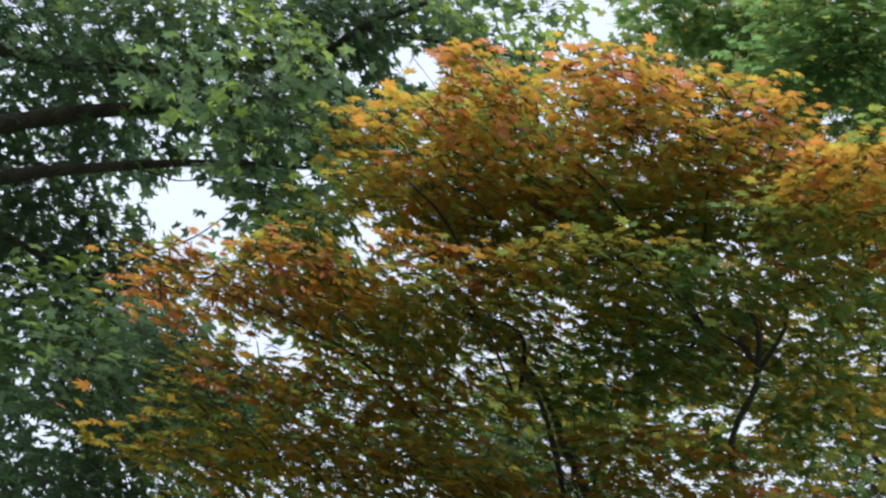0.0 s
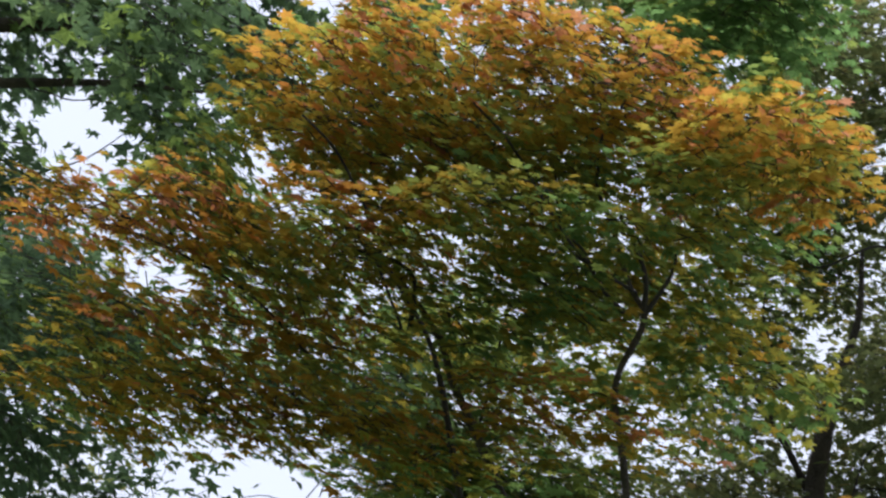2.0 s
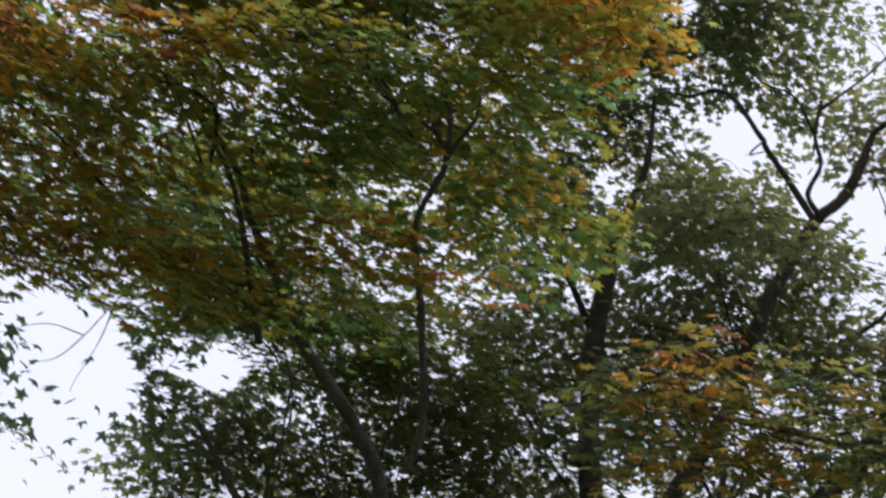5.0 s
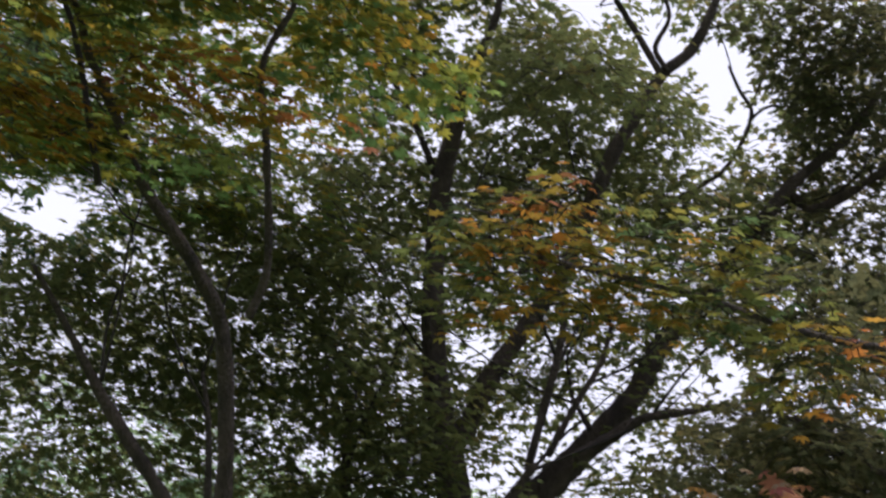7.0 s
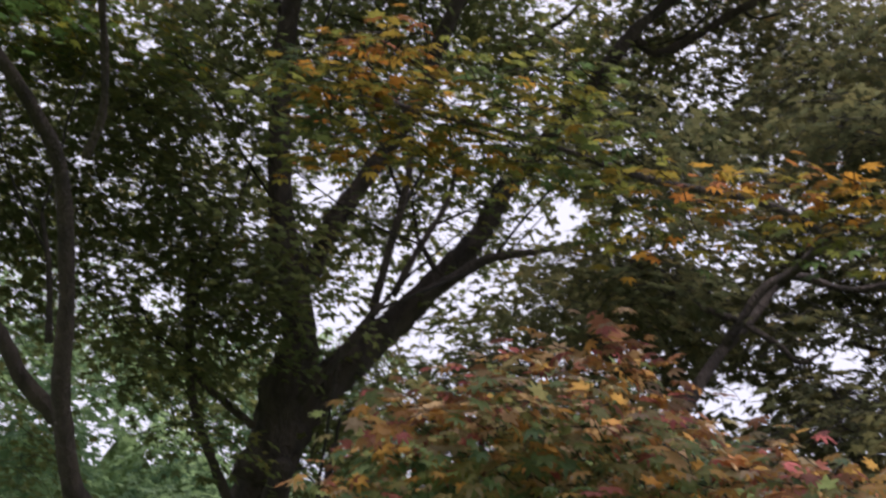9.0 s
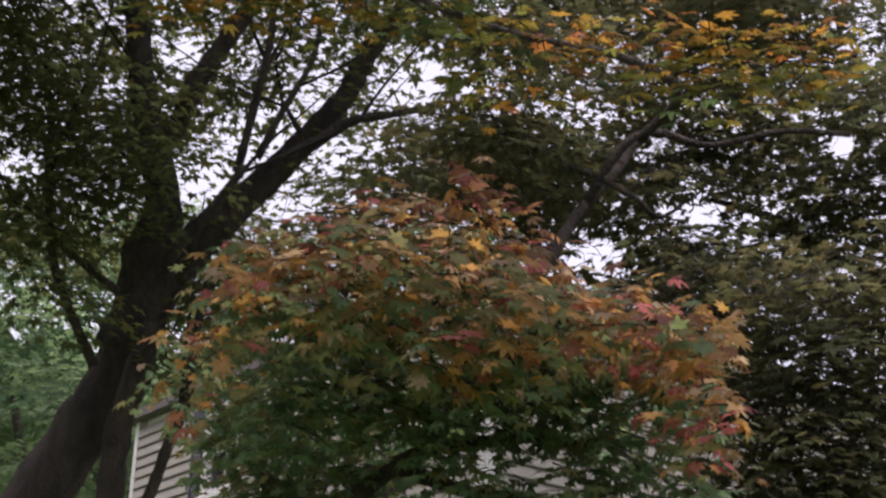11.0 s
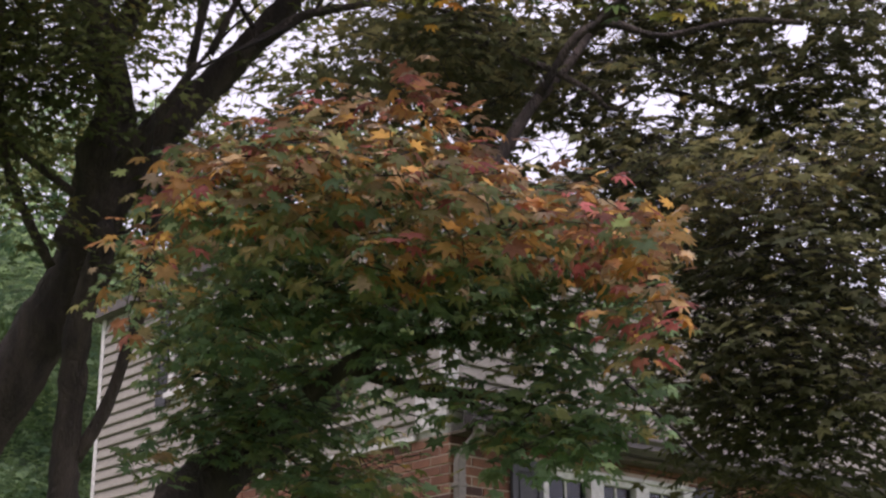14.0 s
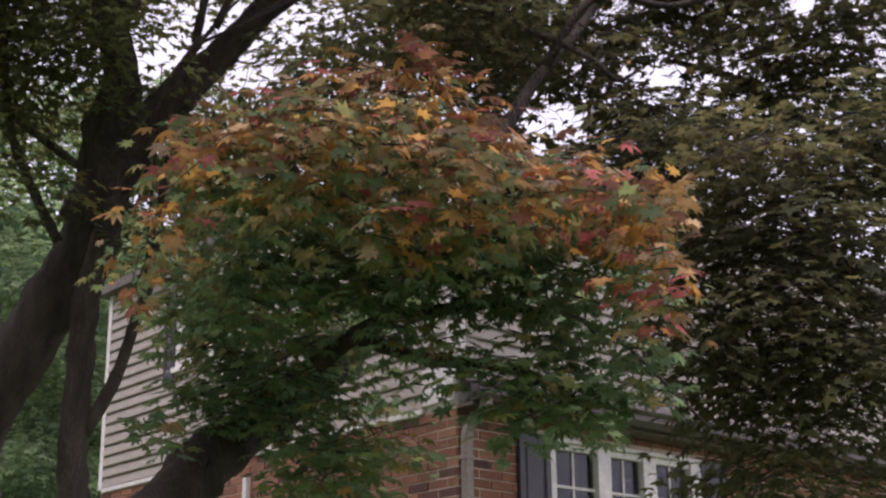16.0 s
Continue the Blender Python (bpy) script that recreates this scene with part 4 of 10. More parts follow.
leaves.mass((-1.28, 5.70, 8.41), (0.26, 0.26, 0.35), -13, 39, 0.050, (0.00, 0.55), length=0.36)
leaves.mass((-1.16, 5.97, 8.19), (0.39, 0.21, 0.15), -11, 35, 0.050, (0.00, 0.55), length=0.36)
leaves.mass((-1.79, 5.74, 8.26), (0.26, 0.26, 0.30), -17, 38, 0.050, (0.00, 0.55), length=0.36)
leaves.mass((-1.48, 7.06, 7.27), (0.54, 0.32, 0.17), -12, 75, 0.050, (0.00, 0.55), length=0.36)
leaves.mass((-1.86, 6.97, 6.76), (0.51, 0.51, 0.28), -15, 92, 0.050, (0.00, 0.55), length=0.36)
leaves.mass((-2.49, 6.54, 6.89), (0.55, 0.55, 0.32), -21, 106, 0.050, (0.00, 0.55), length=0.36)
leaves.mass((-4.05, 6.04, 5.78), (0.44, 0.44, 0.20), -34, 68, 0.050, (0.00, 0.55), length=0.36)
leaves.mass((-3.78, 6.08, 5.36), (0.54, 0.44, 0.16), -32, 64, 0.050, (0.00, 0.55), length=0.36)
leaves.mass((-3.41, 6.25, 5.43), (0.57, 0.57, 0.23), -29, 65, 0.050, (0.00, 0.55), length=0.36)
leaves.mass((-3.84, 6.30, 4.90), (0.50, 0.50, 0.28), -31, 83, 0.050, (0.00, 0.55), length=0.36)
leaves.mass((-2.84, 6.19, 5.93), (0.41, 0.41, 0.29), -25, 43, 0.050, (0.00, 0.55), length=0.36)
leaves.mass((-2.64, 5.68, 6.04), (0.48, 0.34, 0.16), -25, 25, 0.050, (0.00, 0.55), length=0.36)
leaves.mass((-2.54, 6.74, 6.42), (0.45, 0.45, 0.33), -21, 72, 0.050, (0.00, 0.55), length=0.36)
leaves.mass((-2.45, 7.04, 6.02), (0.49, 0.49, 0.26), -19, 56, 0.050, (0.00, 0.55), length=0.36)
leaves.mass((-2.52, 6.18, 5.38), (0.29, 0.29, 0.20), -22, 22, 0.050, (0.00, 0.55), length=0.36)
leaves.mass((-2.29, 7.39, 5.49), (0.49, 0.49, 0.30), -17, 31, 0.050, (0.00, 0.55), length=0.36)
leaves.mass((-2.64, 6.93, 5.25), (0.43, 0.43, 0.21), -21, 13, 0.050, (0.00, 0.55), length=0.36)
leaves.mass((-2.22, 5.70, 6.23), (0.33, 0.27, 0.13), -21, 12, 0.050, (0.00, 0.55), length=0.36)
leaves.mass((-1.30, 6.74, 8.11), (0.35, 0.35, 0.22), -11, 34, 0.050, (0.00, 0.55), length=0.36)
leaves.mass((-0.97, 7.58, 7.15), (0.32, 0.27, 0.13), -7, 30, 0.050, (0.00, 0.55), length=0.36)
leaves.mass((-1.49, 6.96, 7.83), (0.40, 0.40, 0.39), -12, 47, 0.050, (0.00, 0.55), length=0.36)
leaves.mass((-1.13, 7.00, 7.85), (0.49, 0.37, 0.22), -9, 54, 0.050, (0.00, 0.55), length=0.36)
leaves.mass((-1.07, 7.31, 7.50), (0.49, 0.49, 0.30), -8, 75, 0.050, (0.00, 0.55), length=0.36)
leaves.mass((-1.60, 7.17, 7.40), (0.40, 0.40, 0.30), -13, 47, 0.050, (0.00, 0.55), length=0.36)
leaves.mass((-0.72, 7.36, 7.48), (0.32, 0.32, 0.24), -6, 57, 0.050, (0.00, 0.55), length=0.36)
leaves.mass((-1.94, 6.90, 7.62), (0.30, 0.30, 0.32), -16, 25, 0.050, (0.00, 0.55), length=0.36)
leaves.mass((-1.50, 7.34, 7.21), (0.40, 0.40, 0.20), -12, 47, 0.050, (0.00, 0.55), length=0.36)
leaves.mass((-2.25, 6.56, 7.44), (0.30, 0.30, 0.37), -19, 31, 0.050, (0.00, 0.55), length=0.36)
leaves.mass((-0.10, 6.55, 8.09), (0.48, 0.34, 0.22), -1, 49, 0.050, (0.00, 0.55), length=0.36)
leaves.mass((-0.54, 6.47, 8.16), (0.27, 0.22, 0.15), -5, 18, 0.050, (0.00, 0.55), length=0.36)
leaves.mass((0.08, 6.97, 7.63), (0.35, 0.35, 0.24), 1, 45, 0.050, (0.00, 0.55), length=0.36)
leaves.mass((-0.28, 7.37, 7.13), (0.39, 0.27, 0.13), -2, 26, 0.050, (0.00, 0.55), length=0.36)
leaves.mass((-0.00, 7.28, 7.26), (0.27, 0.26, 0.13), 0, 18, 0.050, (0.00, 0.55), length=0.36)
leaves.mass((-0.31, 6.68, 7.95), (0.27, 0.17, 0.11), -3, 12, 0.050, (0.00, 0.55), length=0.36)
leaves.mass((-0.19, 7.32, 7.24), (0.27, 0.27, 0.17), -1, 20, 0.050, (0.00, 0.55), length=0.36)
leaves.mass((-0.52, 7.17, 6.76), (0.46, 0.39, 0.18), -4, 66, 0.050, (0.00, 0.55), length=0.36)
leaves.mass((-0.03, 7.41, 6.42), (0.62, 0.41, 0.18), 0, 75, 0.050, (0.00, 0.55), length=0.36)
leaves.mass((-1.30, 7.51, 6.10), (0.55, 0.29, 0.12), -10, 49, 0.050, (0.00, 0.55), length=0.36)
leaves.mass((-0.86, 7.45, 6.30), (0.50, 0.28, 0.12), -7, 53, 0.050, (0.00, 0.55), length=0.36)
leaves.mass((-1.06, 7.85, 5.98), (0.51, 0.48, 0.17), -8, 40, 0.050, (0.00, 0.55), length=0.36)
leaves.mass((-0.20, 7.70, 6.33), (0.51, 0.29, 0.12), -2, 45, 0.050, (0.00, 0.55), length=0.36)
leaves.mass((-1.66, 7.62, 5.76), (0.33, 0.33, 0.17), -12, 35, 0.050, (0.00, 0.55), length=0.36)
leaves.mass((-1.12, 7.59, 5.98), (0.46, 0.45, 0.17), -8, 39, 0.050, (0.00, 0.55), length=0.36)
leaves.mass((-0.71, 7.88, 5.52), (0.46, 0.46, 0.17), -5, 52, 0.050, (0.00, 0.55), length=0.36)
leaves.mass((-1.56, 7.88, 5.28), (0.17, 0.17, 0.11), -11, 10, 0.050, (0.00, 0.55), length=0.36)
leaves.mass((-0.84, 7.96, 5.33), (0.41, 0.27, 0.09), -6, 17, 0.050, (0.00, 0.55), length=0.36)
leaves.mass((-0.36, 7.48, 5.47), (0.32, 0.32, 0.16), -3, 35, 0.050, (0.00, 0.55), length=0.36)
leaves.mass((-2.62, 7.35, 5.76), (0.62, 0.62, 0.32), -20, 143, 0.050, (0.00, 0.55), length=0.36)
leaves.mass((-2.80, 6.86, 6.05), (0.73, 0.65, 0.26), -22, 94, 0.050, (0.00, 0.55), length=0.36)
leaves.mass((-2.01, 6.63, 4.82), (0.22, 0.22, 0.15), -17, 24, 0.050, (0.00, 0.55), length=0.36)
leaves.mass((-3.29, 6.66, 5.62), (0.44, 0.44, 0.38), -26, 96, 0.050, (0.00, 0.55), length=0.36)
leaves.mass((-2.68, 6.52, 5.02), (0.33, 0.33, 0.15), -22, 31, 0.050, (0.00, 0.55), length=0.36)
leaves.mass((-2.33, 7.30, 6.01), (0.38, 0.38, 0.26), -18, 56, 0.050, (0.00, 0.55), length=0.36)
leaves.mass((-3.10, 6.98, 4.12), (0.20, 0.20, 0.15), -24, 19, 0.050, (0.00, 0.55), length=0.36)
leaves.mass((-2.12, 6.63, 5.22), (0.49, 0.49, 0.17), -18, 74, 0.050, (0.00, 0.55), length=0.36)
leaves.mass((-1.72, 6.63, 4.99), (0.33, 0.33, 0.27), -15, 56, 0.050, (0.00, 0.55), length=0.36)
leaves.mass((-1.65, 7.24, 5.63), (0.44, 0.44, 0.16), -13, 47, 0.050, (0.00, 0.55), length=0.36)
leaves.mass((-1.12, 7.53, 5.71), (0.45, 0.45, 0.20), -8, 46, 0.050, (0.00, 0.55), length=0.36)
leaves.mass((-0.88, 7.91, 5.46), (0.46, 0.46, 0.17), -6, 39, 0.050, (0.00, 0.55), length=0.36)
leaves.mass((-2.02, 6.86, 4.82), (0.29, 0.29, 0.12), -16, 27, 0.050, (0.00, 0.55), length=0.36)
leaves.mass((-2.33, 6.97, 4.87), (0.20, 0.20, 0.20), -18, 26, 0.050, (0.00, 0.55), length=0.36)
leaves.mass((-1.63, 7.35, 4.98), (0.23, 0.23, 0.10), -12, 15, 0.050, (0.00, 0.55), length=0.36)
leaves.mass((-1.44, 7.56, 4.55), (0.27, 0.27, 0.15), -11, 34, 0.050, (0.00, 0.55), length=0.36)
leaves.mass((-1.70, 7.44, 4.11), (0.23, 0.23, 0.15), -13, 22, 0.050, (0.00, 0.55), length=0.36)
leaves.mass((-1.28, 4.97, 8.71), (0.50, 0.28, 0.26), -14, 81, 0.050, (0.00, 0.55), length=0.32)
leaves.mass((-1.45, 5.51, 8.27), (0.46, 0.46, 0.43), -15, 95, 0.050, (0.00, 0.55), length=0.32)
leaves.mass((-1.62, 5.20, 8.48), (0.46, 0.43, 0.37), -17, 81, 0.050, (0.00, 0.55), length=0.32)
leaves.mass((-1.08, 5.27, 8.53), (0.55, 0.28, 0.24), -12, 67, 0.050, (0.00, 0.55), length=0.32)
leaves.mass((-0.89, 5.71, 8.20), (0.38, 0.38, 0.34), -9, 67, 0.050, (0.00, 0.55), length=0.32)
leaves.mass((-1.34, 5.73, 8.11), (0.38, 0.21, 0.15), -13, 21, 0.050, (0.00, 0.55), length=0.32)
leaves.mass((-1.69, 5.80, 7.96), (0.26, 0.21, 0.15), -16, 13, 0.050, (0.00, 0.55), length=0.32)
leaves.mass((-1.53, 5.66, 8.12), (0.29, 0.26, 0.18), -15, 28, 0.050, (0.00, 0.55), length=0.32)
leaves.mass((-1.71, 5.97, 7.80), (0.29, 0.27, 0.18), -16, 26, 0.050, (0.00, 0.55), length=0.32)
leaves.mass((-2.02, 6.02, 7.65), (0.26, 0.26, 0.21), -19, 22, 0.050, (0.00, 0.55), length=0.32)
leaves.mass((-0.99, 6.15, 8.05), (0.26, 0.26, 0.22), -9, 29, 0.050, (0.00, 0.55), length=0.32)
leaves.mass((-3.75, 6.58, 5.80), (0.54, 0.54, 0.26), -30, 49, 0.050, (0.00, 0.55), length=0.32)
leaves.mass((-3.69, 6.97, 5.17), (0.49, 0.49, 0.24), -28, 41, 0.050, (0.00, 0.55), length=0.32)
leaves.mass((-3.26, 6.93, 5.63), (0.41, 0.41, 0.24), -25, 39, 0.050, (0.00, 0.55), length=0.32)
leaves.mass((-3.69, 6.97, 4.65), (0.40, 0.40, 0.18), -28, 41, 0.050, (0.00, 0.55), length=0.32)
leaves.mass((-0.67, 7.03, 7.56), (0.22, 0.22, 0.24), -5, 28, 0.050, (0.00, 0.55), length=0.32)
leaves.mass((-4.10, 6.70, 4.80), (0.35, 0.35, 0.16), -31, 49, 0.050, (0.00, 0.55), length=0.32)
leaves.mass((-3.81, 6.77, 5.01), (0.35, 0.35, 0.16), -29, 45, 0.050, (0.00, 0.55), length=0.32)
leaves.mass((-3.56, 6.77, 5.26), (0.32, 0.32, 0.16), -28, 37, 0.050, (0.00, 0.55), length=0.32)
leaves.mass((-3.32, 7.03, 4.97), (0.28, 0.28, 0.16), -25, 28, 0.050, (0.00, 0.55), length=0.32)
leaves.mass((-4.17, 6.38, 5.33), (0.35, 0.35, 0.16), -33, 45, 0.050, (0.00, 0.55), length=0.32)
leaves.mass((-3.05, 6.96, 5.78), (0.21, 0.21, 0.20), -24, 27, 0.050, (0.00, 0.55), length=0.32)
leaves.mass((-2.94, 7.32, 5.19), (0.28, 0.28, 0.13), -22, 7, 0.050, (0.00, 0.55), length=0.32)
leaves.mass((-2.63, 7.44, 5.18), (0.24, 0.24, 0.13), -19, 6, 0.050, (0.00, 0.55), length=0.32)
leaves.mass((-3.28, 6.39, 6.11), (0.35, 0.35, 0.17), -27, 31, 0.050, (0.00, 0.55), length=0.32)
leaves.mass((-3.85, 6.31, 6.15), (0.24, 0.24, 0.17), -31, 22, 0.050, (0.00, 0.55), length=0.32)
leaves.mass((-1.62, 8.21, 5.01), (0.23, 0.23, 0.16), -11, 24, 0.050, (0.00, 0.55), length=0.32)
leaves.mass((-1.71, 8.30, 4.71), (0.26, 0.26, 0.16), -12, 27, 0.050, (0.00, 0.55), length=0.32)
leaves.mass((-1.39, 8.21, 4.83), (0.26, 0.26, 0.11), -10, 17, 0.050, (0.00, 0.55), length=0.32)
leaves.mass((-1.89, 6.98, 7.02), (0.51, 0.39, 0.20), -15, 58, 0.050, (0.00, 0.55), length=0.32)
leaves.mass((-1.40, 8.06, 5.18), (0.21, 0.21, 0.11), -10, 17, 0.050, (0.00, 0.55), length=0.32)
leaves.mass((-1.16, 8.03, 5.34), (0.26, 0.26, 0.10), -8, 18, 0.050, (0.00, 0.55), length=0.32)
leaves.mass((-0.92, 8.10, 5.24), (0.26, 0.26, 0.09), -6, 17, 0.050, (0.00, 0.55), length=0.32)
leaves.mass((-1.77, 7.35, 6.56), (0.43, 0.43, 0.24), -14, 69, 0.050, (0.00, 0.55), length=0.32)
leaves.mass((-1.63, 7.61, 6.19), (0.34, 0.34, 0.18), -12, 30, 0.050, (0.00, 0.55), length=0.32)
leaves.mass((-1.28, 7.07, 7.08), (0.51, 0.32, 0.16), -10, 50, 0.050, (0.00, 0.55), length=0.32)
leaves.mass((-2.57, 7.97, 5.01), (0.26, 0.26, 0.17), -18, 21, 0.050, (0.00, 0.55), length=0.32)
leaves.mass((-2.02, 8.11, 5.07), (0.26, 0.26, 0.17), -14, 26, 0.050, (0.00, 0.55), length=0.32)
leaves.mass((-2.36, 6.95, 6.88), (0.48, 0.46, 0.22), -19, 60, 0.050, (0.00, 0.55), length=0.32)
leaves.mass((-3.23, 6.46, 6.36), (0.45, 0.45, 0.27), -27, 77, 0.050, (0.00, 0.55), length=0.32)
leaves.mass((-3.45, 7.02, 5.28), (0.24, 0.24, 0.16), -26, 30, 0.050, (0.00, 0.55), length=0.32)
leaves.mass((-2.79, 7.63, 5.07), (0.26, 0.26, 0.16), -20, 22, 0.050, (0.00, 0.55), length=0.32)
leaves.mass((-3.08, 7.15, 5.80), (0.38, 0.38, 0.17), -23, 39, 0.050, (0.00, 0.55), length=0.32)
leaves.mass((-2.33, 7.54, 5.59), (0.26, 0.26, 0.26), -17, 44, 0.050, (0.00, 0.55), length=0.32)
leaves.mass((-2.89, 7.49, 5.30), (0.38, 0.37, 0.11), -21, 26, 0.050, (0.00, 0.55), length=0.32)
leaves.mass((-2.44, 7.39, 5.36), (0.41, 0.41, 0.16), -18, 52, 0.050, (0.00, 0.55), length=0.32)
leaves.mass((-2.23, 7.83, 5.06), (0.26, 0.26, 0.16), -16, 21, 0.050, (0.00, 0.55), length=0.32)
leaves.mass((-4.90, 7.41, 4.87), (0.50, 0.29, 0.30), -33, 12, 0.056, (0.00, 0.55), length=0.5, leaves=14)
leaves.mass((-4.52, 8.00, 4.98), (0.51, 0.30, 0.32), -29, 9, 0.056, (0.00, 0.55), length=0.5, leaves=14)
leaves.mass((-4.63, 7.22, 5.49), (0.49, 0.29, 0.30), -33, 13, 0.056, (0.00, 0.55), length=0.5, leaves=14)
leaves.mass((-7.22, 4.33, 5.92), (0.50, 0.29, 0.30), -59, 15, 0.056, (0.00, 0.55), length=0.5, leaves=14)
leaves.mass((-7.09, 5.72, 6.20), (0.54, 0.32, 0.33), -51, 15, 0.056, (0.00, 0.55), length=0.5, leaves=14)
leaves.mass((-6.53, 5.93, 5.98), (0.51, 0.30, 0.32), -48, 11, 0.056, (0.00, 0.55), length=0.5, leaves=14)
leaves.mass((-5.64, 6.19, 5.81), (0.49, 0.29, 0.30), -42, 8, 0.056, (0.00, 0.55), length=0.5, leaves=14)
leaves.mass((-4.94, 7.40, 6.11), (0.52, 0.32, 0.32), -34, 12, 0.056, (0.00, 0.55), length=0.5, leaves=14)
leaves.mass((-4.47, 7.43, 6.09), (0.51, 0.30, 0.32), -31, 16, 0.056, (0.00, 0.55), length=0.5, leaves=14)
leaves.mass((-4.07, 7.98, 6.22), (0.52, 0.32, 0.33), -27, 13, 0.056, (0.00, 0.55), length=0.5, leaves=14)
leaves.mass((-6.86, 4.86, 6.29), (0.50, 0.30, 0.30), -55, 12, 0.056, (0.00, 0.55), length=0.5, leaves=14)
leaves.mass((-6.34, 5.48, 6.49), (0.51, 0.30, 0.32), -49, 10, 0.056, (0.00, 0.55), length=0.5, leaves=14)
leaves.mass((-4.43, 6.91, 6.30), (0.50, 0.29, 0.30), -33, 7, 0.056, (0.00, 0.55), length=0.5, leaves=14)
leaves.mass((-4.21, 7.75, 6.77), (0.54, 0.32, 0.33), -29, 13, 0.056, (0.00, 0.55), length=0.5, leaves=14)
leaves.mass((-3.63, 7.54, 6.23), (0.50, 0.30, 0.30), -26, 8, 0.056, (0.00, 0.55), length=0.5, leaves=14)
leaves.mass((-3.02, 8.17, 6.67), (0.52, 0.32, 0.33), -20, 8, 0.056, (0.00, 0.55), length=0.5, leaves=14)
leaves.mass((-2.70, 8.52, 6.61), (0.54, 0.32, 0.33), -18, 8, 0.056, (0.00, 0.55), length=0.5, leaves=14)
leaves.mass((-3.94, 7.45, 6.84), (0.52, 0.32, 0.32), -28, 16, 0.056, (0.00, 0.55), length=0.5, leaves=14)
leaves.mass((-3.51, 7.83, 7.11), (0.54, 0.32, 0.33), -24, 13, 0.056, (0.00, 0.55), length=0.5, leaves=14)
leaves.mass((-2.81, 7.53, 6.76), (0.50, 0.30, 0.30), -20, 15, 0.056, (0.00, 0.55), length=0.5, leaves=14)
leaves.mass((-2.22, 8.34, 7.03), (0.54, 0.32, 0.33), -15, 13, 0.056, (0.00, 0.55), length=0.5, leaves=14)
leaves.mass((-1.67, 8.38, 7.16), (0.54, 0.32, 0.33), -11, 17, 0.056, (0.00, 0.55), length=0.5, leaves=14)
leaves.mass((-0.87, 8.36, 7.01), (0.52, 0.32, 0.32), -6, 12, 0.056, (0.00, 0.55), length=0.5, leaves=14)
leaves.mass((-4.62, 6.66, 7.33), (0.52, 0.32, 0.32), -35, 32, 0.056, (0.00, 0.55), length=0.5, leaves=14)
leaves.mass((-4.02, 6.65, 7.16), (0.50, 0.30, 0.30), -31, 22, 0.056, (0.00, 0.55), length=0.5, leaves=14)
leaves.mass((-3.61, 6.97, 7.10), (0.50, 0.30, 0.30), -27, 30, 0.056, (0.00, 0.55), length=0.5, leaves=14)
leaves.mass((-2.94, 7.02, 7.09), (0.49, 0.29, 0.30), -23, 16, 0.056, (0.00, 0.55), length=0.5, leaves=14)
leaves.mass((-2.45, 7.42, 7.02), (0.50, 0.29, 0.30), -18, 15, 0.056, (0.00, 0.55), length=0.5, leaves=14)
leaves.mass((-1.76, 7.73, 7.36), (0.51, 0.30, 0.32), -13, 7, 0.056, (0.00, 0.55), length=0.5, leaves=14)
leaves.mass((-1.32, 8.29, 7.55), (0.54, 0.32, 0.33), -9, 9, 0.056, (0.00, 0.55), length=0.5, leaves=14)
leaves.mass((-0.64, 7.59, 7.13), (0.49, 0.29, 0.30), -5, 16, 0.056, (0.00, 0.55), length=0.5, leaves=14)
leaves.mass((-4.41, 6.53, 7.77), (0.52, 0.32, 0.32), -34, 34, 0.056, (0.00, 0.55), length=0.5, leaves=14)
leaves.mass((-4.02, 7.03, 7.94), (0.54, 0.32, 0.33), -30, 18, 0.056, (0.00, 0.55), length=0.5, leaves=14)
leaves.mass((-3.44, 7.22, 7.81), (0.52, 0.32, 0.33), -25, 15, 0.056, (0.00, 0.55), length=0.5, leaves=14)
leaves.mass((-2.40, 6.93, 7.39), (0.49, 0.29, 0.30), -19, 9, 0.056, (0.00, 0.55), length=0.5, leaves=14)
leaves.mass((-1.91, 7.17, 7.43), (0.49, 0.29, 0.30), -15, 9, 0.056, (0.00, 0.55), length=0.5, leaves=14)
leaves.mass((-1.44, 7.54, 7.61), (0.51, 0.30, 0.32), -11, 8, 0.056, (0.00, 0.55), length=0.5, leaves=14)
leaves.mass((-0.97, 7.76, 7.88), (0.52, 0.32, 0.32), -7, 11, 0.056, (0.00, 0.55), length=0.5, leaves=14)
leaves.mass((-4.64, 6.02, 8.37), (0.54, 0.32, 0.33), -38, 8, 0.056, (0.00, 0.55), length=0.5, leaves=14)
leaves.mass((-3.82, 6.34, 8.18), (0.51, 0.30, 0.32), -31, 12, 0.056, (0.00, 0.55), length=0.5, leaves=14)
leaves.mass((-3.45, 6.59, 7.95), (0.51, 0.30, 0.32), -28, 15, 0.056, (0.00, 0.55), length=0.5, leaves=14)
leaves.mass((-2.81, 6.64, 7.91), (0.50, 0.30, 0.30), -23, 12, 0.056, (0.00, 0.55), length=0.5, leaves=14)
leaves.mass((-2.05, 6.85, 7.99), (0.50, 0.30, 0.30), -17, 10, 0.056, (0.00, 0.55), length=0.5, leaves=14)
leaves.mass((-1.82, 7.41, 8.29), (0.54, 0.32, 0.33), -14, 16, 0.056, (0.00, 0.55), length=0.5, leaves=14)
leaves.mass((-1.09, 6.98, 7.77), (0.49, 0.29, 0.30), -9, 10, 0.056, (0.00, 0.55), length=0.5, leaves=14)
leaves.mass((-3.91, 5.62, 8.25), (0.50, 0.30, 0.30), -35, 12, 0.056, (0.00, 0.55), length=0.5, leaves=14)
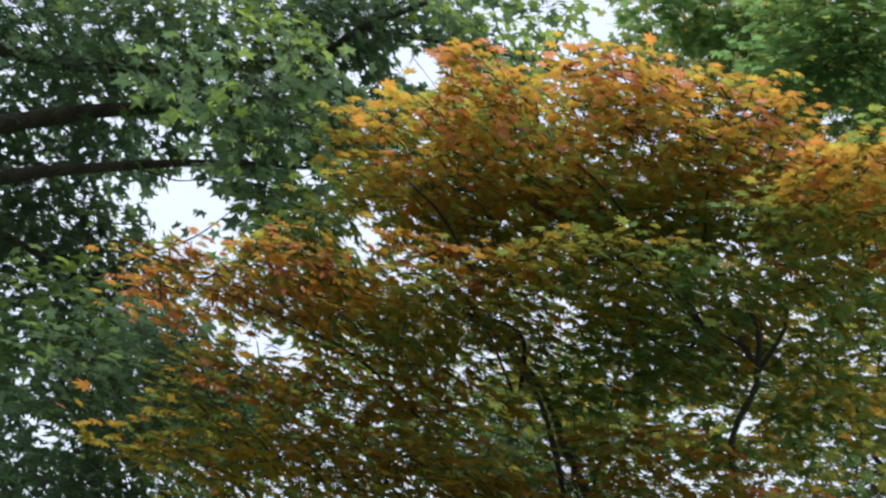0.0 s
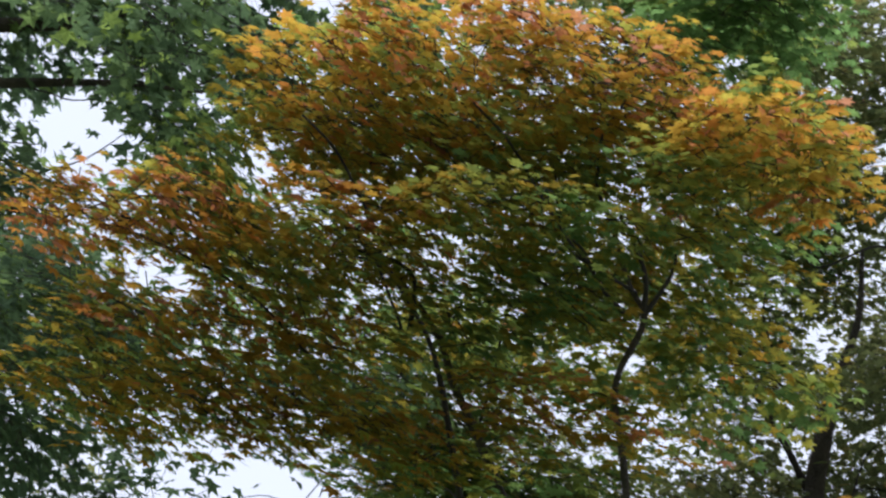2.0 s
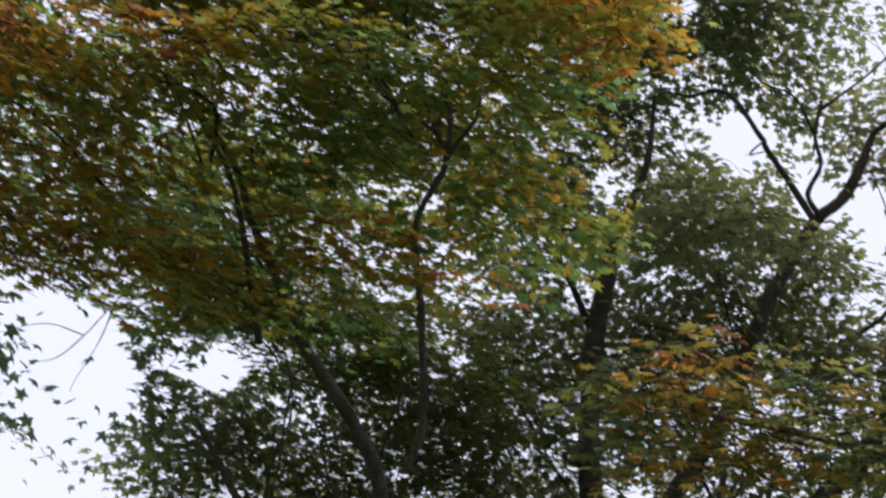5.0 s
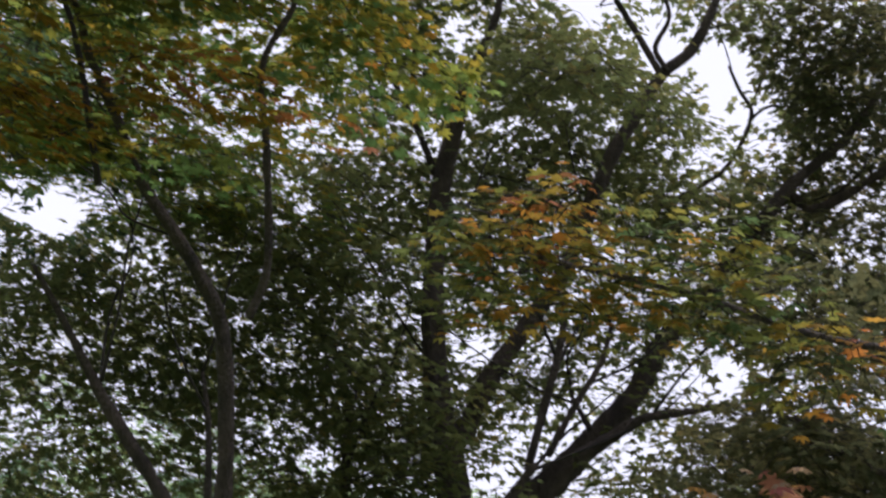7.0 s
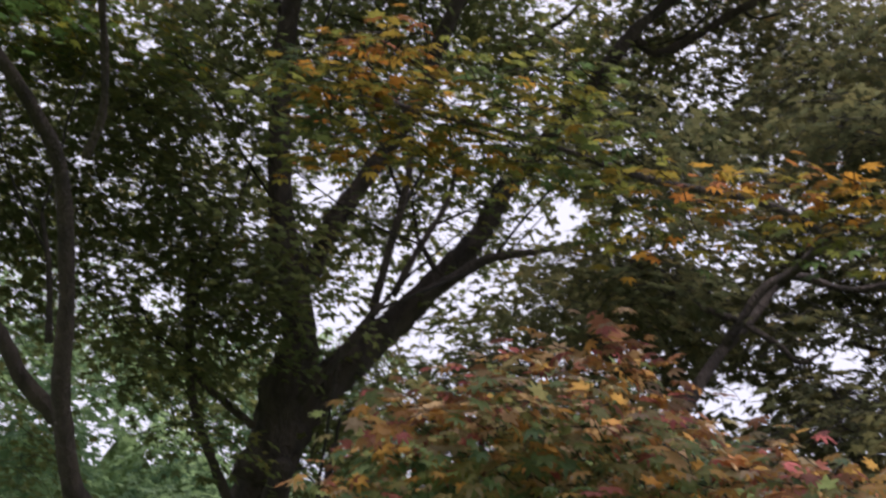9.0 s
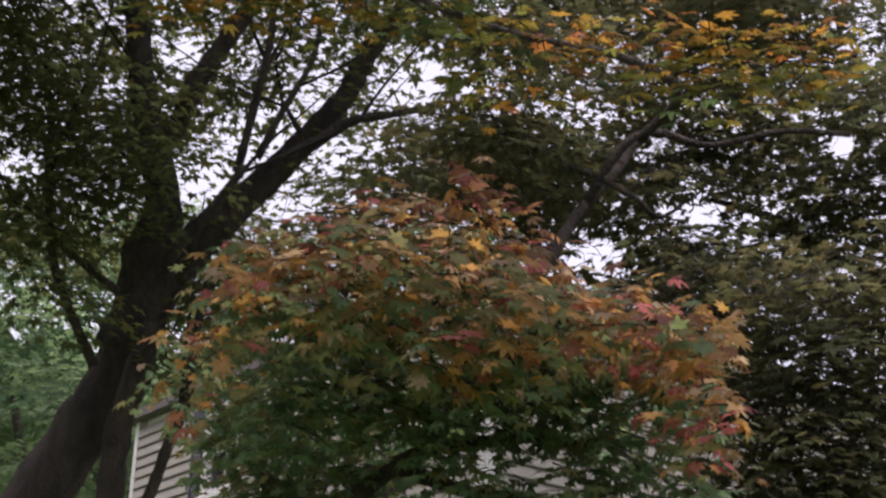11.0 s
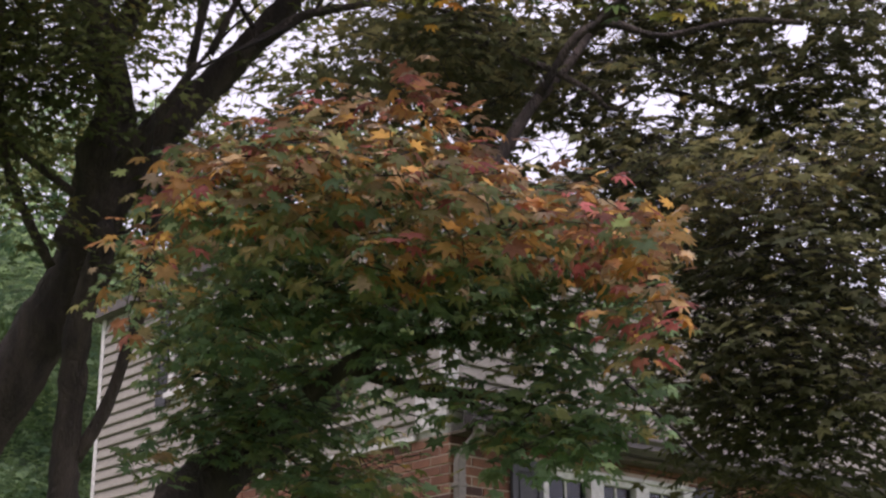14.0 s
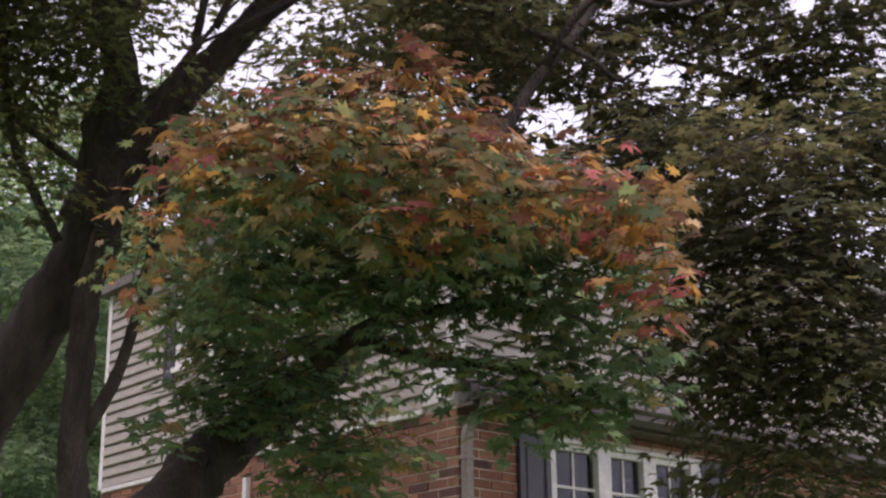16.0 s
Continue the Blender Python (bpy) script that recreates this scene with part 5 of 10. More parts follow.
leaves.mass((-3.63, 6.16, 8.52), (0.52, 0.32, 0.32), -31, 12, 0.056, (0.00, 0.55), length=0.5, leaves=14)
leaves.mass((-2.84, 6.18, 8.22), (0.50, 0.29, 0.30), -25, 16, 0.056, (0.00, 0.55), length=0.5, leaves=14)
leaves.mass((-2.44, 6.90, 8.78), (0.54, 0.32, 0.33), -19, 11, 0.056, (0.00, 0.55), length=0.5, leaves=14)
leaves.mass((-3.55, 5.51, 8.80), (0.51, 0.30, 0.32), -33, 13, 0.056, (0.00, 0.55), length=0.5, leaves=14)
leaves.mass((-3.11, 5.92, 8.61), (0.51, 0.30, 0.32), -28, 8, 0.056, (0.00, 0.55), length=0.5, leaves=14)
leaves.mass((-2.54, 5.95, 8.46), (0.49, 0.29, 0.30), -23, 10, 0.056, (0.00, 0.55), length=0.5, leaves=14)
leaves.mass((-1.95, 6.61, 9.10), (0.54, 0.32, 0.33), -16, 10, 0.056, (0.00, 0.55), length=0.5, leaves=14)
leaves.mass((-1.28, 6.41, 8.76), (0.51, 0.30, 0.32), -11, 16, 0.056, (0.00, 0.55), length=0.5, leaves=14)
leaves.mass((-0.86, 6.80, 9.13), (0.54, 0.32, 0.33), -7, 18, 0.056, (0.00, 0.55), length=0.5, leaves=14)
leaves.mass((-3.71, 5.22, 9.23), (0.52, 0.32, 0.32), -35, 17, 0.056, (0.00, 0.55), length=0.5, leaves=14)
leaves.mass((-3.25, 5.69, 9.51), (0.54, 0.32, 0.33), -30, 17, 0.056, (0.00, 0.55), length=0.5, leaves=14)
leaves.mass((-2.60, 5.79, 9.08), (0.51, 0.30, 0.32), -24, 13, 0.056, (0.00, 0.55), length=0.5, leaves=14)
leaves.mass((-2.03, 6.05, 9.35), (0.52, 0.32, 0.32), -19, 13, 0.056, (0.00, 0.55), length=0.5, leaves=14)
leaves.mass((-0.81, 6.01, 8.67), (0.49, 0.29, 0.30), -8, 15, 0.056, (0.00, 0.55), length=0.5, leaves=14)
leaves.mass((-3.19, 4.91, 9.15), (0.50, 0.30, 0.30), -33, 7, 0.056, (0.00, 0.55), length=0.5, leaves=14)
leaves.mass((-2.73, 5.44, 9.55), (0.52, 0.32, 0.32), -27, 16, 0.056, (0.00, 0.55), length=0.5, leaves=14)
leaves.mass((-2.15, 5.42, 9.16), (0.50, 0.30, 0.30), -22, 11, 0.056, (0.00, 0.55), length=0.5, leaves=14)
leaves.mass((-1.68, 6.00, 9.61), (0.54, 0.32, 0.33), -16, 13, 0.056, (0.00, 0.55), length=0.5, leaves=14)
leaves.mass((-0.91, 5.91, 9.64), (0.52, 0.32, 0.32), -9, 16, 0.056, (0.00, 0.55), length=0.5, leaves=14)
leaves.mass((-2.91, 5.03, 9.96), (0.54, 0.32, 0.33), -30, 12, 0.056, (0.00, 0.55), length=0.5, leaves=14)
leaves.mass((-2.23, 4.84, 9.32), (0.49, 0.29, 0.30), -25, 10, 0.056, (0.00, 0.55), length=0.5, leaves=14)
leaves.mass((-1.69, 5.12, 9.52), (0.50, 0.30, 0.30), -18, 15, 0.056, (0.00, 0.55), length=0.5, leaves=14)
leaves.mass((-2.97, 4.46, 10.29), (0.54, 0.32, 0.33), -34, 15, 0.056, (0.00, 0.55), length=0.5, leaves=14)
leaves.mass((-2.21, 4.51, 9.99), (0.51, 0.30, 0.32), -26, 9, 0.056, (0.00, 0.55), length=0.5, leaves=14)
leaves.mass((-1.82, 4.87, 10.20), (0.52, 0.32, 0.32), -20, 16, 0.056, (0.00, 0.55), length=0.5, leaves=14)
leaves.mass((-2.43, 6.01, 5.65), (0.33, 0.20, 0.17), -22, 45, 0.050, (0.00, 0.55), length=0.36)
leaves.mass((-2.30, 6.26, 5.33), (0.27, 0.16, 0.12), -20, 22, 0.050, (0.00, 0.55), length=0.36)
leaves.mass((-2.00, 6.09, 5.77), (0.21, 0.14, 0.11), -18, 20, 0.050, (0.00, 0.55), length=0.36)
leaves.mass((-2.41, 6.64, 4.53), (0.27, 0.16, 0.13), -20, 25, 0.050, (0.00, 0.55), length=0.36)
leaves.mass((-2.54, 6.50, 4.71), (0.18, 0.14, 0.07), -21, 13, 0.050, (0.00, 0.55), length=0.36)
leaves.mass((-2.07, 6.88, 4.20), (0.15, 0.14, 0.06), -17, 8, 0.050, (0.00, 0.55), length=0.36)
leaves.mass((-2.24, 6.78, 4.31), (0.18, 0.14, 0.06), -18, 10, 0.050, (0.00, 0.55), length=0.36)
leaves.mass((-2.17, 6.49, 5.00), (0.24, 0.14, 0.15), -18, 22, 0.050, (0.00, 0.55), length=0.36)
leaves.mass((-3.52, 5.18, 6.06), (0.27, 0.16, 0.19), -34, 54, 0.050, (0.00, 0.55), length=0.36)
leaves.mass((-3.54, 5.64, 5.44), (0.27, 0.16, 0.14), -32, 22, 0.050, (0.00, 0.55), length=0.36)
leaves.mass((-2.57, 4.08, 8.55), (0.40, 0.18, 0.13), -32, 40, 0.050, (0.00, 0.60), length=0.36)
leaves.mass((-2.03, 4.34, 8.57), (0.36, 0.22, 0.15), -25, 49, 0.050, (0.00, 0.60), length=0.36)
leaves.mass((-1.88, 4.72, 8.36), (0.20, 0.14, 0.27), -21, 25, 0.050, (0.00, 0.60), length=0.36)
leaves.mass((-2.89, 3.94, 8.51), (0.20, 0.14, 0.12), -36, 13, 0.050, (0.00, 0.60), length=0.36)
leaves.mass((-2.97, 6.46, 6.19), (0.39, 0.24, 0.23), -24, 44, 0.050, (0.00, 0.40), length=0.36)
leaves.mass((-2.48, 6.65, 6.21), (0.39, 0.24, 0.23), -20, 40, 0.050, (0.00, 0.40), length=0.36)
leaves.mass((-2.87, 6.71, 5.87), (0.39, 0.24, 0.18), -23, 36, 0.050, (0.00, 0.40), length=0.36)
leaves.mass((-2.33, 6.86, 5.96), (0.36, 0.22, 0.14), -19, 26, 0.050, (0.00, 0.40), length=0.36)
leaves.mass((-1.77, 6.81, 6.28), (0.36, 0.22, 0.19), -14, 26, 0.050, (0.00, 0.40), length=0.36)
leaves.mass((-3.04, 6.84, 5.54), (0.29, 0.18, 0.16), -24, 22, 0.050, (0.00, 0.40), length=0.36)
leaves.mass((-1.52, 7.83, 4.94), (0.23, 0.14, 0.17), -11, 26, 0.050, (0.00, 0.40))
leaves.mass((-1.68, 7.92, 4.63), (0.20, 0.14, 0.17), -12, 22, 0.050, (0.00, 0.40))
leaves.finish(forked_maple, leaf_dark)


# ---- turning maple tree ----
orange_maple = tree_at("turning_maple_tree", (-2.45, 6.46, 0.58), "slender maple with layered orange and olive autumn leaves")
limb(orange_maple, "trunk", [(-2.45, 6.46, 0.58), (-2.46, 6.41, 2.04), (-2.48, 6.30, 3.50), (-2.52, 6.12, 3.71), (-2.55, 5.87, 4.05), (-2.51, 5.61, 4.43), (-2.51, 5.29, 4.87), (-2.58, 5.03, 5.04), (-2.65, 4.81, 5.13), (-2.72, 4.58, 5.21), (-2.71, 4.28, 5.27), (-2.76, 3.99, 5.40), (-2.75, 3.78, 5.47), (-2.82, 3.51, 5.54), (-2.87, 3.33, 5.53), (-2.93, 3.19, 5.47)], [0.080, 0.062, 0.054, 0.050, 0.044, 0.040, 0.037, 0.033, 0.029, 0.025, 0.021, 0.018, 0.015, 0.012, 0.009, 0.007], 230)
limb(orange_maple, "limb", [(-2.61, 6.08, 4.01), (-2.78, 5.94, 4.16), (-2.88, 5.82, 4.33), (-3.13, 5.57, 4.65), (-3.23, 5.43, 4.81), (-3.32, 5.28, 4.96), (-3.43, 5.10, 5.13)], [0.046, 0.040, 0.035, 0.029, 0.023, 0.017, 0.011], 231)
limb(orange_maple, "limb", [(-2.69, 5.94, 4.34), (-2.70, 5.79, 4.65), (-2.73, 5.65, 4.88)], [0.019, 0.015, 0.011], 232)
limb(orange_maple, "stem", [(-2.33, 3.64, 4.46), (-2.36, 3.35, 4.77), (-2.39, 3.21, 4.90), (-2.44, 3.08, 4.98), (-2.48, 2.99, 5.04)], [0.012, 0.011, 0.009, 0.008, 0.006], 233)
limb(orange_maple, "stem", [(-2.01, 4.39, 4.39), (-1.93, 4.27, 4.56), (-1.91, 3.99, 4.88), (-1.90, 3.77, 5.09), (-1.76, 3.62, 5.26), (-1.78, 3.51, 5.32), (-1.79, 3.40, 5.37), (-1.79, 3.29, 5.42), (-1.80, 3.19, 5.45), (-1.80, 3.08, 5.49)], [0.017, 0.016, 0.015, 0.013, 0.012, 0.010, 0.009, 0.008, 0.006, 0.005], 234)
limb(orange_maple, "stem", [(-1.71, 3.51, 5.15), (-1.68, 3.40, 5.26), (-1.71, 3.29, 5.36), (-1.74, 3.22, 5.41)], [0.012, 0.010, 0.008, 0.006], 235)
limb(orange_maple, "stem", [(-1.71, 3.50, 5.16), (-1.63, 3.45, 5.24), (-1.59, 3.42, 5.29), (-1.57, 3.38, 5.34)], [0.010, 0.009, 0.008, 0.006], 236)
limb(orange_maple, "stem", [(-1.77, 3.47, 5.16), (-1.84, 3.37, 5.22), (-1.88, 3.26, 5.30), (-1.93, 3.20, 5.33)], [0.008, 0.007, 0.006, 0.005], 237)
limb(orange_maple, "stem", [(-2.47, 2.93, 5.07), (-2.52, 2.76, 5.17), (-2.57, 2.58, 5.26), (-2.65, 2.44, 5.31)], [0.006, 0.005, 0.005, 0.004], 238)
limb(orange_maple, "stem", [(-2.46, 3.14, 4.89), (-2.50, 2.98, 5.01), (-2.53, 2.87, 5.08), (-2.65, 2.72, 5.11)], [0.006, 0.005, 0.005, 0.004], 239)
limb(orange_maple, "stem", [(-1.68, 3.36, 5.14), (-1.84, 3.21, 5.20), (-1.93, 3.04, 5.30), (-2.02, 2.82, 5.43), (-2.11, 2.66, 5.49)], [0.006, 0.006, 0.005, 0.005, 0.004], 240)
limb(orange_maple, "stem", [(-2.63, 2.98, 4.60), (-2.79, 2.71, 4.70), (-2.96, 2.50, 4.72), (-3.12, 2.31, 4.71)], [0.006, 0.005, 0.005, 0.004], 241)
limb(orange_maple, "stem", [(-2.34, 3.03, 4.77), (-2.31, 2.91, 4.90), (-2.41, 2.80, 4.92), (-2.51, 2.75, 4.90)], [0.010, 0.008, 0.007, 0.006], 242)
leaves = Foliage(23, 7, 0.88, level=True)
leaves.mass((-3.01, 2.65, 5.47), (0.20, 0.14, 0.09), -49, 12, 0.050, (0.15, 0.44), tier=0.13, flat=0.20, vary=0.13, face=0.40)
leaves.mass((-2.63, 2.80, 5.49), (0.41, 0.19, 0.13), -43, 26, 0.050, (0.30, 0.82), tier=0.13, flat=0.20, vary=0.13, face=0.40)
leaves.mass((-2.20, 3.08, 5.68), (0.37, 0.21, 0.15), -36, 28, 0.050, (0.25, 0.77), tier=0.13, flat=0.20, vary=0.13, face=0.40)
leaves.mass((-1.78, 3.20, 5.79), (0.39, 0.23, 0.18), -29, 32, 0.050, (0.25, 0.77), tier=0.13, flat=0.20, vary=0.13, face=0.40)
leaves.mass((-2.50, 3.33, 5.60), (0.45, 0.21, 0.13), -37, 28, 0.050, (0.25, 0.77), tier=0.13, flat=0.20, vary=0.13, face=0.40)
leaves.mass((-2.14, 3.59, 5.72), (0.41, 0.27, 0.17), -31, 33, 0.050, (0.25, 0.72), tier=0.13, flat=0.20, vary=0.13, face=0.40)
leaves.mass((-2.82, 3.50, 5.53), (0.35, 0.19, 0.11), -39, 12, 0.050, (0.35, 0.82), tier=0.13, flat=0.20, vary=0.13, face=0.40)
leaves.mass((-2.26, 3.81, 5.60), (0.35, 0.16, 0.09), -31, 13, 0.050, (0.35, 0.82), tier=0.13, flat=0.20, vary=0.13, face=0.40)
leaves.mass((-1.57, 3.59, 5.96), (0.35, 0.31, 0.23), -24, 28, 0.050, (0.30, 0.82), tier=0.13, flat=0.20, vary=0.13, face=0.40)
leaves.mass((-1.78, 4.08, 5.86), (0.41, 0.35, 0.22), -24, 25, 0.050, (0.15, 0.65), tier=0.13, flat=0.20, vary=0.13, face=0.40)
leaves.mass((-1.44, 3.32, 6.95), (0.38, 0.28, 0.27), -23, 166, 0.050, (-0.20, 0.12), tier=0.13, flat=0.20, vary=0.13, face=0.40)
leaves.mass((-2.60, 3.22, 4.56), (0.30, 0.15, 0.07), -39, 20, 0.050, (0.35, 0.82), tier=0.13, flat=0.20, vary=0.13, face=0.40)
leaves.mass((-3.34, 4.96, 5.92), (0.35, 0.27, 0.13), -34, 72, 0.050, (0.00, 0.32), tier=0.13, flat=0.20, vary=0.13, face=0.40)
leaves.mass((-2.95, 5.35, 6.08), (0.50, 0.27, 0.13), -29, 59, 0.050, (0.00, 0.32), tier=0.13, flat=0.20, vary=0.13, face=0.40)
leaves.mass((-3.45, 4.65, 5.50), (0.27, 0.22, 0.10), -37, 51, 0.050, (0.00, 0.32), tier=0.13, flat=0.20, vary=0.13, face=0.40)
leaves.mass((-2.13, 5.92, 8.00), (0.53, 0.35, 0.24), -20, 131, 0.050, (0.00, 0.32), tier=0.13, flat=0.20, vary=0.13, face=0.40)
leaves.mass((-2.44, 6.16, 7.65), (0.42, 0.33, 0.20), -22, 91, 0.050, (0.00, 0.32), tier=0.13, flat=0.20, vary=0.13, face=0.40)
leaves.mass((-3.45, 5.47, 5.92), (0.49, 0.30, 0.13), -32, 64, 0.050, (0.00, 0.32), tier=0.13, flat=0.20, vary=0.13, face=0.40)
leaves.mass((-2.68, 5.81, 6.01), (0.55, 0.29, 0.13), -25, 68, 0.050, (0.00, 0.32), tier=0.13, flat=0.20, vary=0.13, face=0.40)
leaves.mass((-2.91, 3.55, 5.44), (0.47, 0.26, 0.15), -39, 18, 0.050, (0.25, 0.72), tier=0.13, flat=0.20, vary=0.13, face=0.40)
leaves.mass((-2.39, 3.78, 5.57), (0.37, 0.19, 0.11), -32, 9, 0.050, (0.10, 0.60), tier=0.13, flat=0.20, vary=0.13, face=0.40)
leaves.mass((-3.61, 5.34, 6.15), (0.52, 0.33, 0.16), -34, 151, 0.050, (0.00, 0.32), tier=0.13, flat=0.20, vary=0.13, face=0.40)
leaves.mass((-3.26, 5.84, 6.14), (0.53, 0.30, 0.14), -29, 98, 0.050, (0.00, 0.32), tier=0.13, flat=0.20, vary=0.13, face=0.40)
leaves.mass((-3.56, 4.86, 6.38), (0.44, 0.30, 0.16), -36, 125, 0.050, (0.00, 0.32), tier=0.13, flat=0.20, vary=0.13, face=0.40)
leaves.mass((-2.29, 3.81, 8.20), (0.53, 0.19, 0.18), -31, 125, 0.050, (-0.20, 0.25))
leaves.mass((-1.74, 4.02, 7.63), (0.35, 0.20, 0.18), -23, 97, 0.050, (-0.20, 0.12))
leaves.mass((-1.71, 4.45, 7.34), (0.23, 0.23, 0.27), -21, 72, 0.050, (0.00, 0.50))
leaves.mass((-1.76, 4.43, 5.66), (0.37, 0.31, 0.17), -22, 43, 0.050, (0.00, 0.50))
leaves.mass((-2.08, 4.30, 5.66), (0.29, 0.20, 0.12), -26, 16, 0.050, (0.00, 0.50))
leaves.mass((-1.76, 3.95, 5.11), (0.33, 0.16, 0.08), -24, 11, 0.050, (0.00, 0.25))
leaves.mass((-2.15, 4.12, 5.67), (0.36, 0.17, 0.10), -28, 14, 0.050, (0.00, 0.28))
leaves.mass((-2.54, 5.63, 6.81), (0.47, 0.26, 0.15), -24, 18, 0.050, (0.00, 0.25))
leaves.mass((-3.34, 5.23, 6.78), (0.53, 0.26, 0.15), -33, 81, 0.050, (0.00, 0.25))
leaves.mass((-2.58, 5.45, 6.98), (0.53, 0.25, 0.15), -25, 40, 0.050, (0.00, 0.25))
leaves.mass((-2.38, 2.31, 5.69), (0.12, 0.07, 0.04), -46, 19, 0.046, (0.50, 1.00), length=0.15, leaves=7, vary=0.12, flat=0.22, hang=0.18, face=0.40)
leaves.mass((-2.46, 2.36, 5.61), (0.19, 0.08, 0.05), -46, 38, 0.046, (0.40, 1.00), length=0.15, leaves=7, vary=0.12, flat=0.22, hang=0.18, face=0.40)
leaves.mass((-2.57, 2.32, 5.57), (0.12, 0.06, 0.03), -48, 19, 0.046, (0.40, 0.95), length=0.15, leaves=7, vary=0.12, flat=0.22, hang=0.18, face=0.40)
leaves.mass((-2.33, 2.46, 5.63), (0.14, 0.08, 0.05), -43, 29, 0.046, (0.30, 0.90), length=0.15, leaves=7, vary=0.12, flat=0.22, hang=0.18, face=0.40)
leaves.mass((-2.67, 2.37, 5.47), (0.10, 0.06, 0.03), -48, 14, 0.046, (0.50, 0.90), length=0.15, leaves=7, vary=0.12, flat=0.22, hang=0.18, face=0.40)
leaves.mass((-2.50, 2.48, 5.52), (0.17, 0.07, 0.04), -45, 29, 0.046, (0.50, 0.90), length=0.15, leaves=7, vary=0.12, flat=0.22, hang=0.18, face=0.40)
leaves.mass((-2.72, 2.42, 5.41), (0.12, 0.06, 0.03), -48, 19, 0.046, (0.40, 0.85), length=0.15, leaves=7, vary=0.12, flat=0.22, hang=0.18, face=0.40)
leaves.mass((-2.55, 2.53, 5.45), (0.19, 0.08, 0.04), -45, 33, 0.046, (0.40, 0.80), length=0.15, leaves=7, vary=0.12, flat=0.22, hang=0.18, face=0.40)
leaves.mass((-2.33, 2.61, 5.54), (0.17, 0.09, 0.05), -41, 33, 0.046, (0.40, 0.85), length=0.15, leaves=7, vary=0.12, flat=0.22, hang=0.18, face=0.40)
leaves.mass((-2.17, 2.62, 5.62), (0.10, 0.10, 0.06), -39, 23, 0.046, (0.60, 0.90), length=0.15, leaves=7, vary=0.12, flat=0.22, hang=0.18, face=0.40)
leaves.mass((-2.81, 2.38, 5.37), (0.07, 0.05, 0.03), -49, 14, 0.046, (0.20, 0.70), length=0.15, leaves=7, vary=0.12, flat=0.22, hang=0.18, face=0.40)
leaves.mass((-1.97, 2.49, 5.79), (0.12, 0.05, 0.03), -38, 14, 0.046, (0.75, 0.90), length=0.15, leaves=7, vary=0.12, flat=0.22, hang=0.18, face=0.40)
leaves.mass((-1.87, 2.59, 5.78), (0.14, 0.06, 0.04), -35, 19, 0.046, (0.70, 0.90), length=0.15, leaves=7, vary=0.12, flat=0.22, hang=0.18, face=0.40)
leaves.mass((-2.03, 2.56, 5.73), (0.12, 0.07, 0.04), -38, 19, 0.046, (0.50, 0.90), length=0.15, leaves=7, vary=0.12, flat=0.22, hang=0.18, face=0.40)
leaves.mass((-1.82, 2.68, 5.74), (0.17, 0.06, 0.04), -34, 23, 0.046, (0.60, 0.88), length=0.15, leaves=7, vary=0.12, flat=0.22, hang=0.18, face=0.40)
leaves.mass((-1.67, 2.76, 5.75), (0.17, 0.06, 0.04), -31, 23, 0.046, (0.60, 0.90), length=0.15, leaves=7, vary=0.12, flat=0.22, hang=0.18, face=0.40)
leaves.mass((-1.53, 2.81, 5.77), (0.12, 0.06, 0.04), -28, 19, 0.046, (0.50, 0.90), length=0.15, leaves=7, vary=0.12, flat=0.22, hang=0.18, face=0.40)
leaves.mass((-1.94, 2.68, 5.69), (0.17, 0.07, 0.04), -35, 29, 0.046, (0.20, 0.80), length=0.15, leaves=7, vary=0.12, flat=0.22, hang=0.18, face=0.40)
leaves.mass((-1.77, 2.79, 5.69), (0.19, 0.07, 0.04), -32, 33, 0.046, (0.20, 0.90), length=0.15, leaves=7, vary=0.12, flat=0.22, hang=0.18, face=0.40)
leaves.mass((-1.60, 2.87, 5.70), (0.17, 0.08, 0.05), -29, 33, 0.046, (0.40, 0.95), length=0.15, leaves=7, vary=0.12, flat=0.22, hang=0.18, face=0.40)
leaves.mass((-1.44, 2.92, 5.73), (0.12, 0.07, 0.04), -26, 19, 0.046, (0.40, 0.90), length=0.15, leaves=7, vary=0.12, flat=0.22, hang=0.18, face=0.40)
leaves.mass((-1.36, 3.03, 5.68), (0.12, 0.08, 0.05), -24, 23, 0.046, (0.30, 0.85), length=0.15, leaves=7, vary=0.12, flat=0.22, hang=0.18, face=0.40)
leaves.mass((-2.00, 2.76, 5.61), (0.19, 0.07, 0.04), -36, 33, 0.046, (0.10, 0.70), length=0.15, leaves=7, vary=0.12, flat=0.22, hang=0.18, face=0.40)
leaves.mass((-1.83, 2.87, 5.61), (0.19, 0.07, 0.04), -32, 33, 0.046, (0.20, 0.85), length=0.15, leaves=7, vary=0.12, flat=0.22, hang=0.18, face=0.40)
leaves.mass((-1.63, 2.97, 5.63), (0.17, 0.07, 0.04), -28, 29, 0.046, (0.50, 1.00), length=0.15, leaves=7, vary=0.12, flat=0.22, hang=0.18, face=0.40)
leaves.mass((-1.47, 3.04, 5.63), (0.14, 0.08, 0.05), -25, 29, 0.046, (0.20, 0.80), length=0.15, leaves=7, vary=0.12, flat=0.22, hang=0.18, face=0.40)
leaves.mass((-1.29, 3.10, 5.64), (0.12, 0.10, 0.06), -22, 29, 0.046, (0.20, 0.80), length=0.15, leaves=7, vary=0.12, flat=0.22, hang=0.18, face=0.40)
leaves.mass((-1.19, 3.04, 5.72), (0.08, 0.09, 0.06), -21, 19, 0.046, (0.10, 0.60), length=0.15, leaves=7, vary=0.12, flat=0.22, hang=0.18, face=0.40)
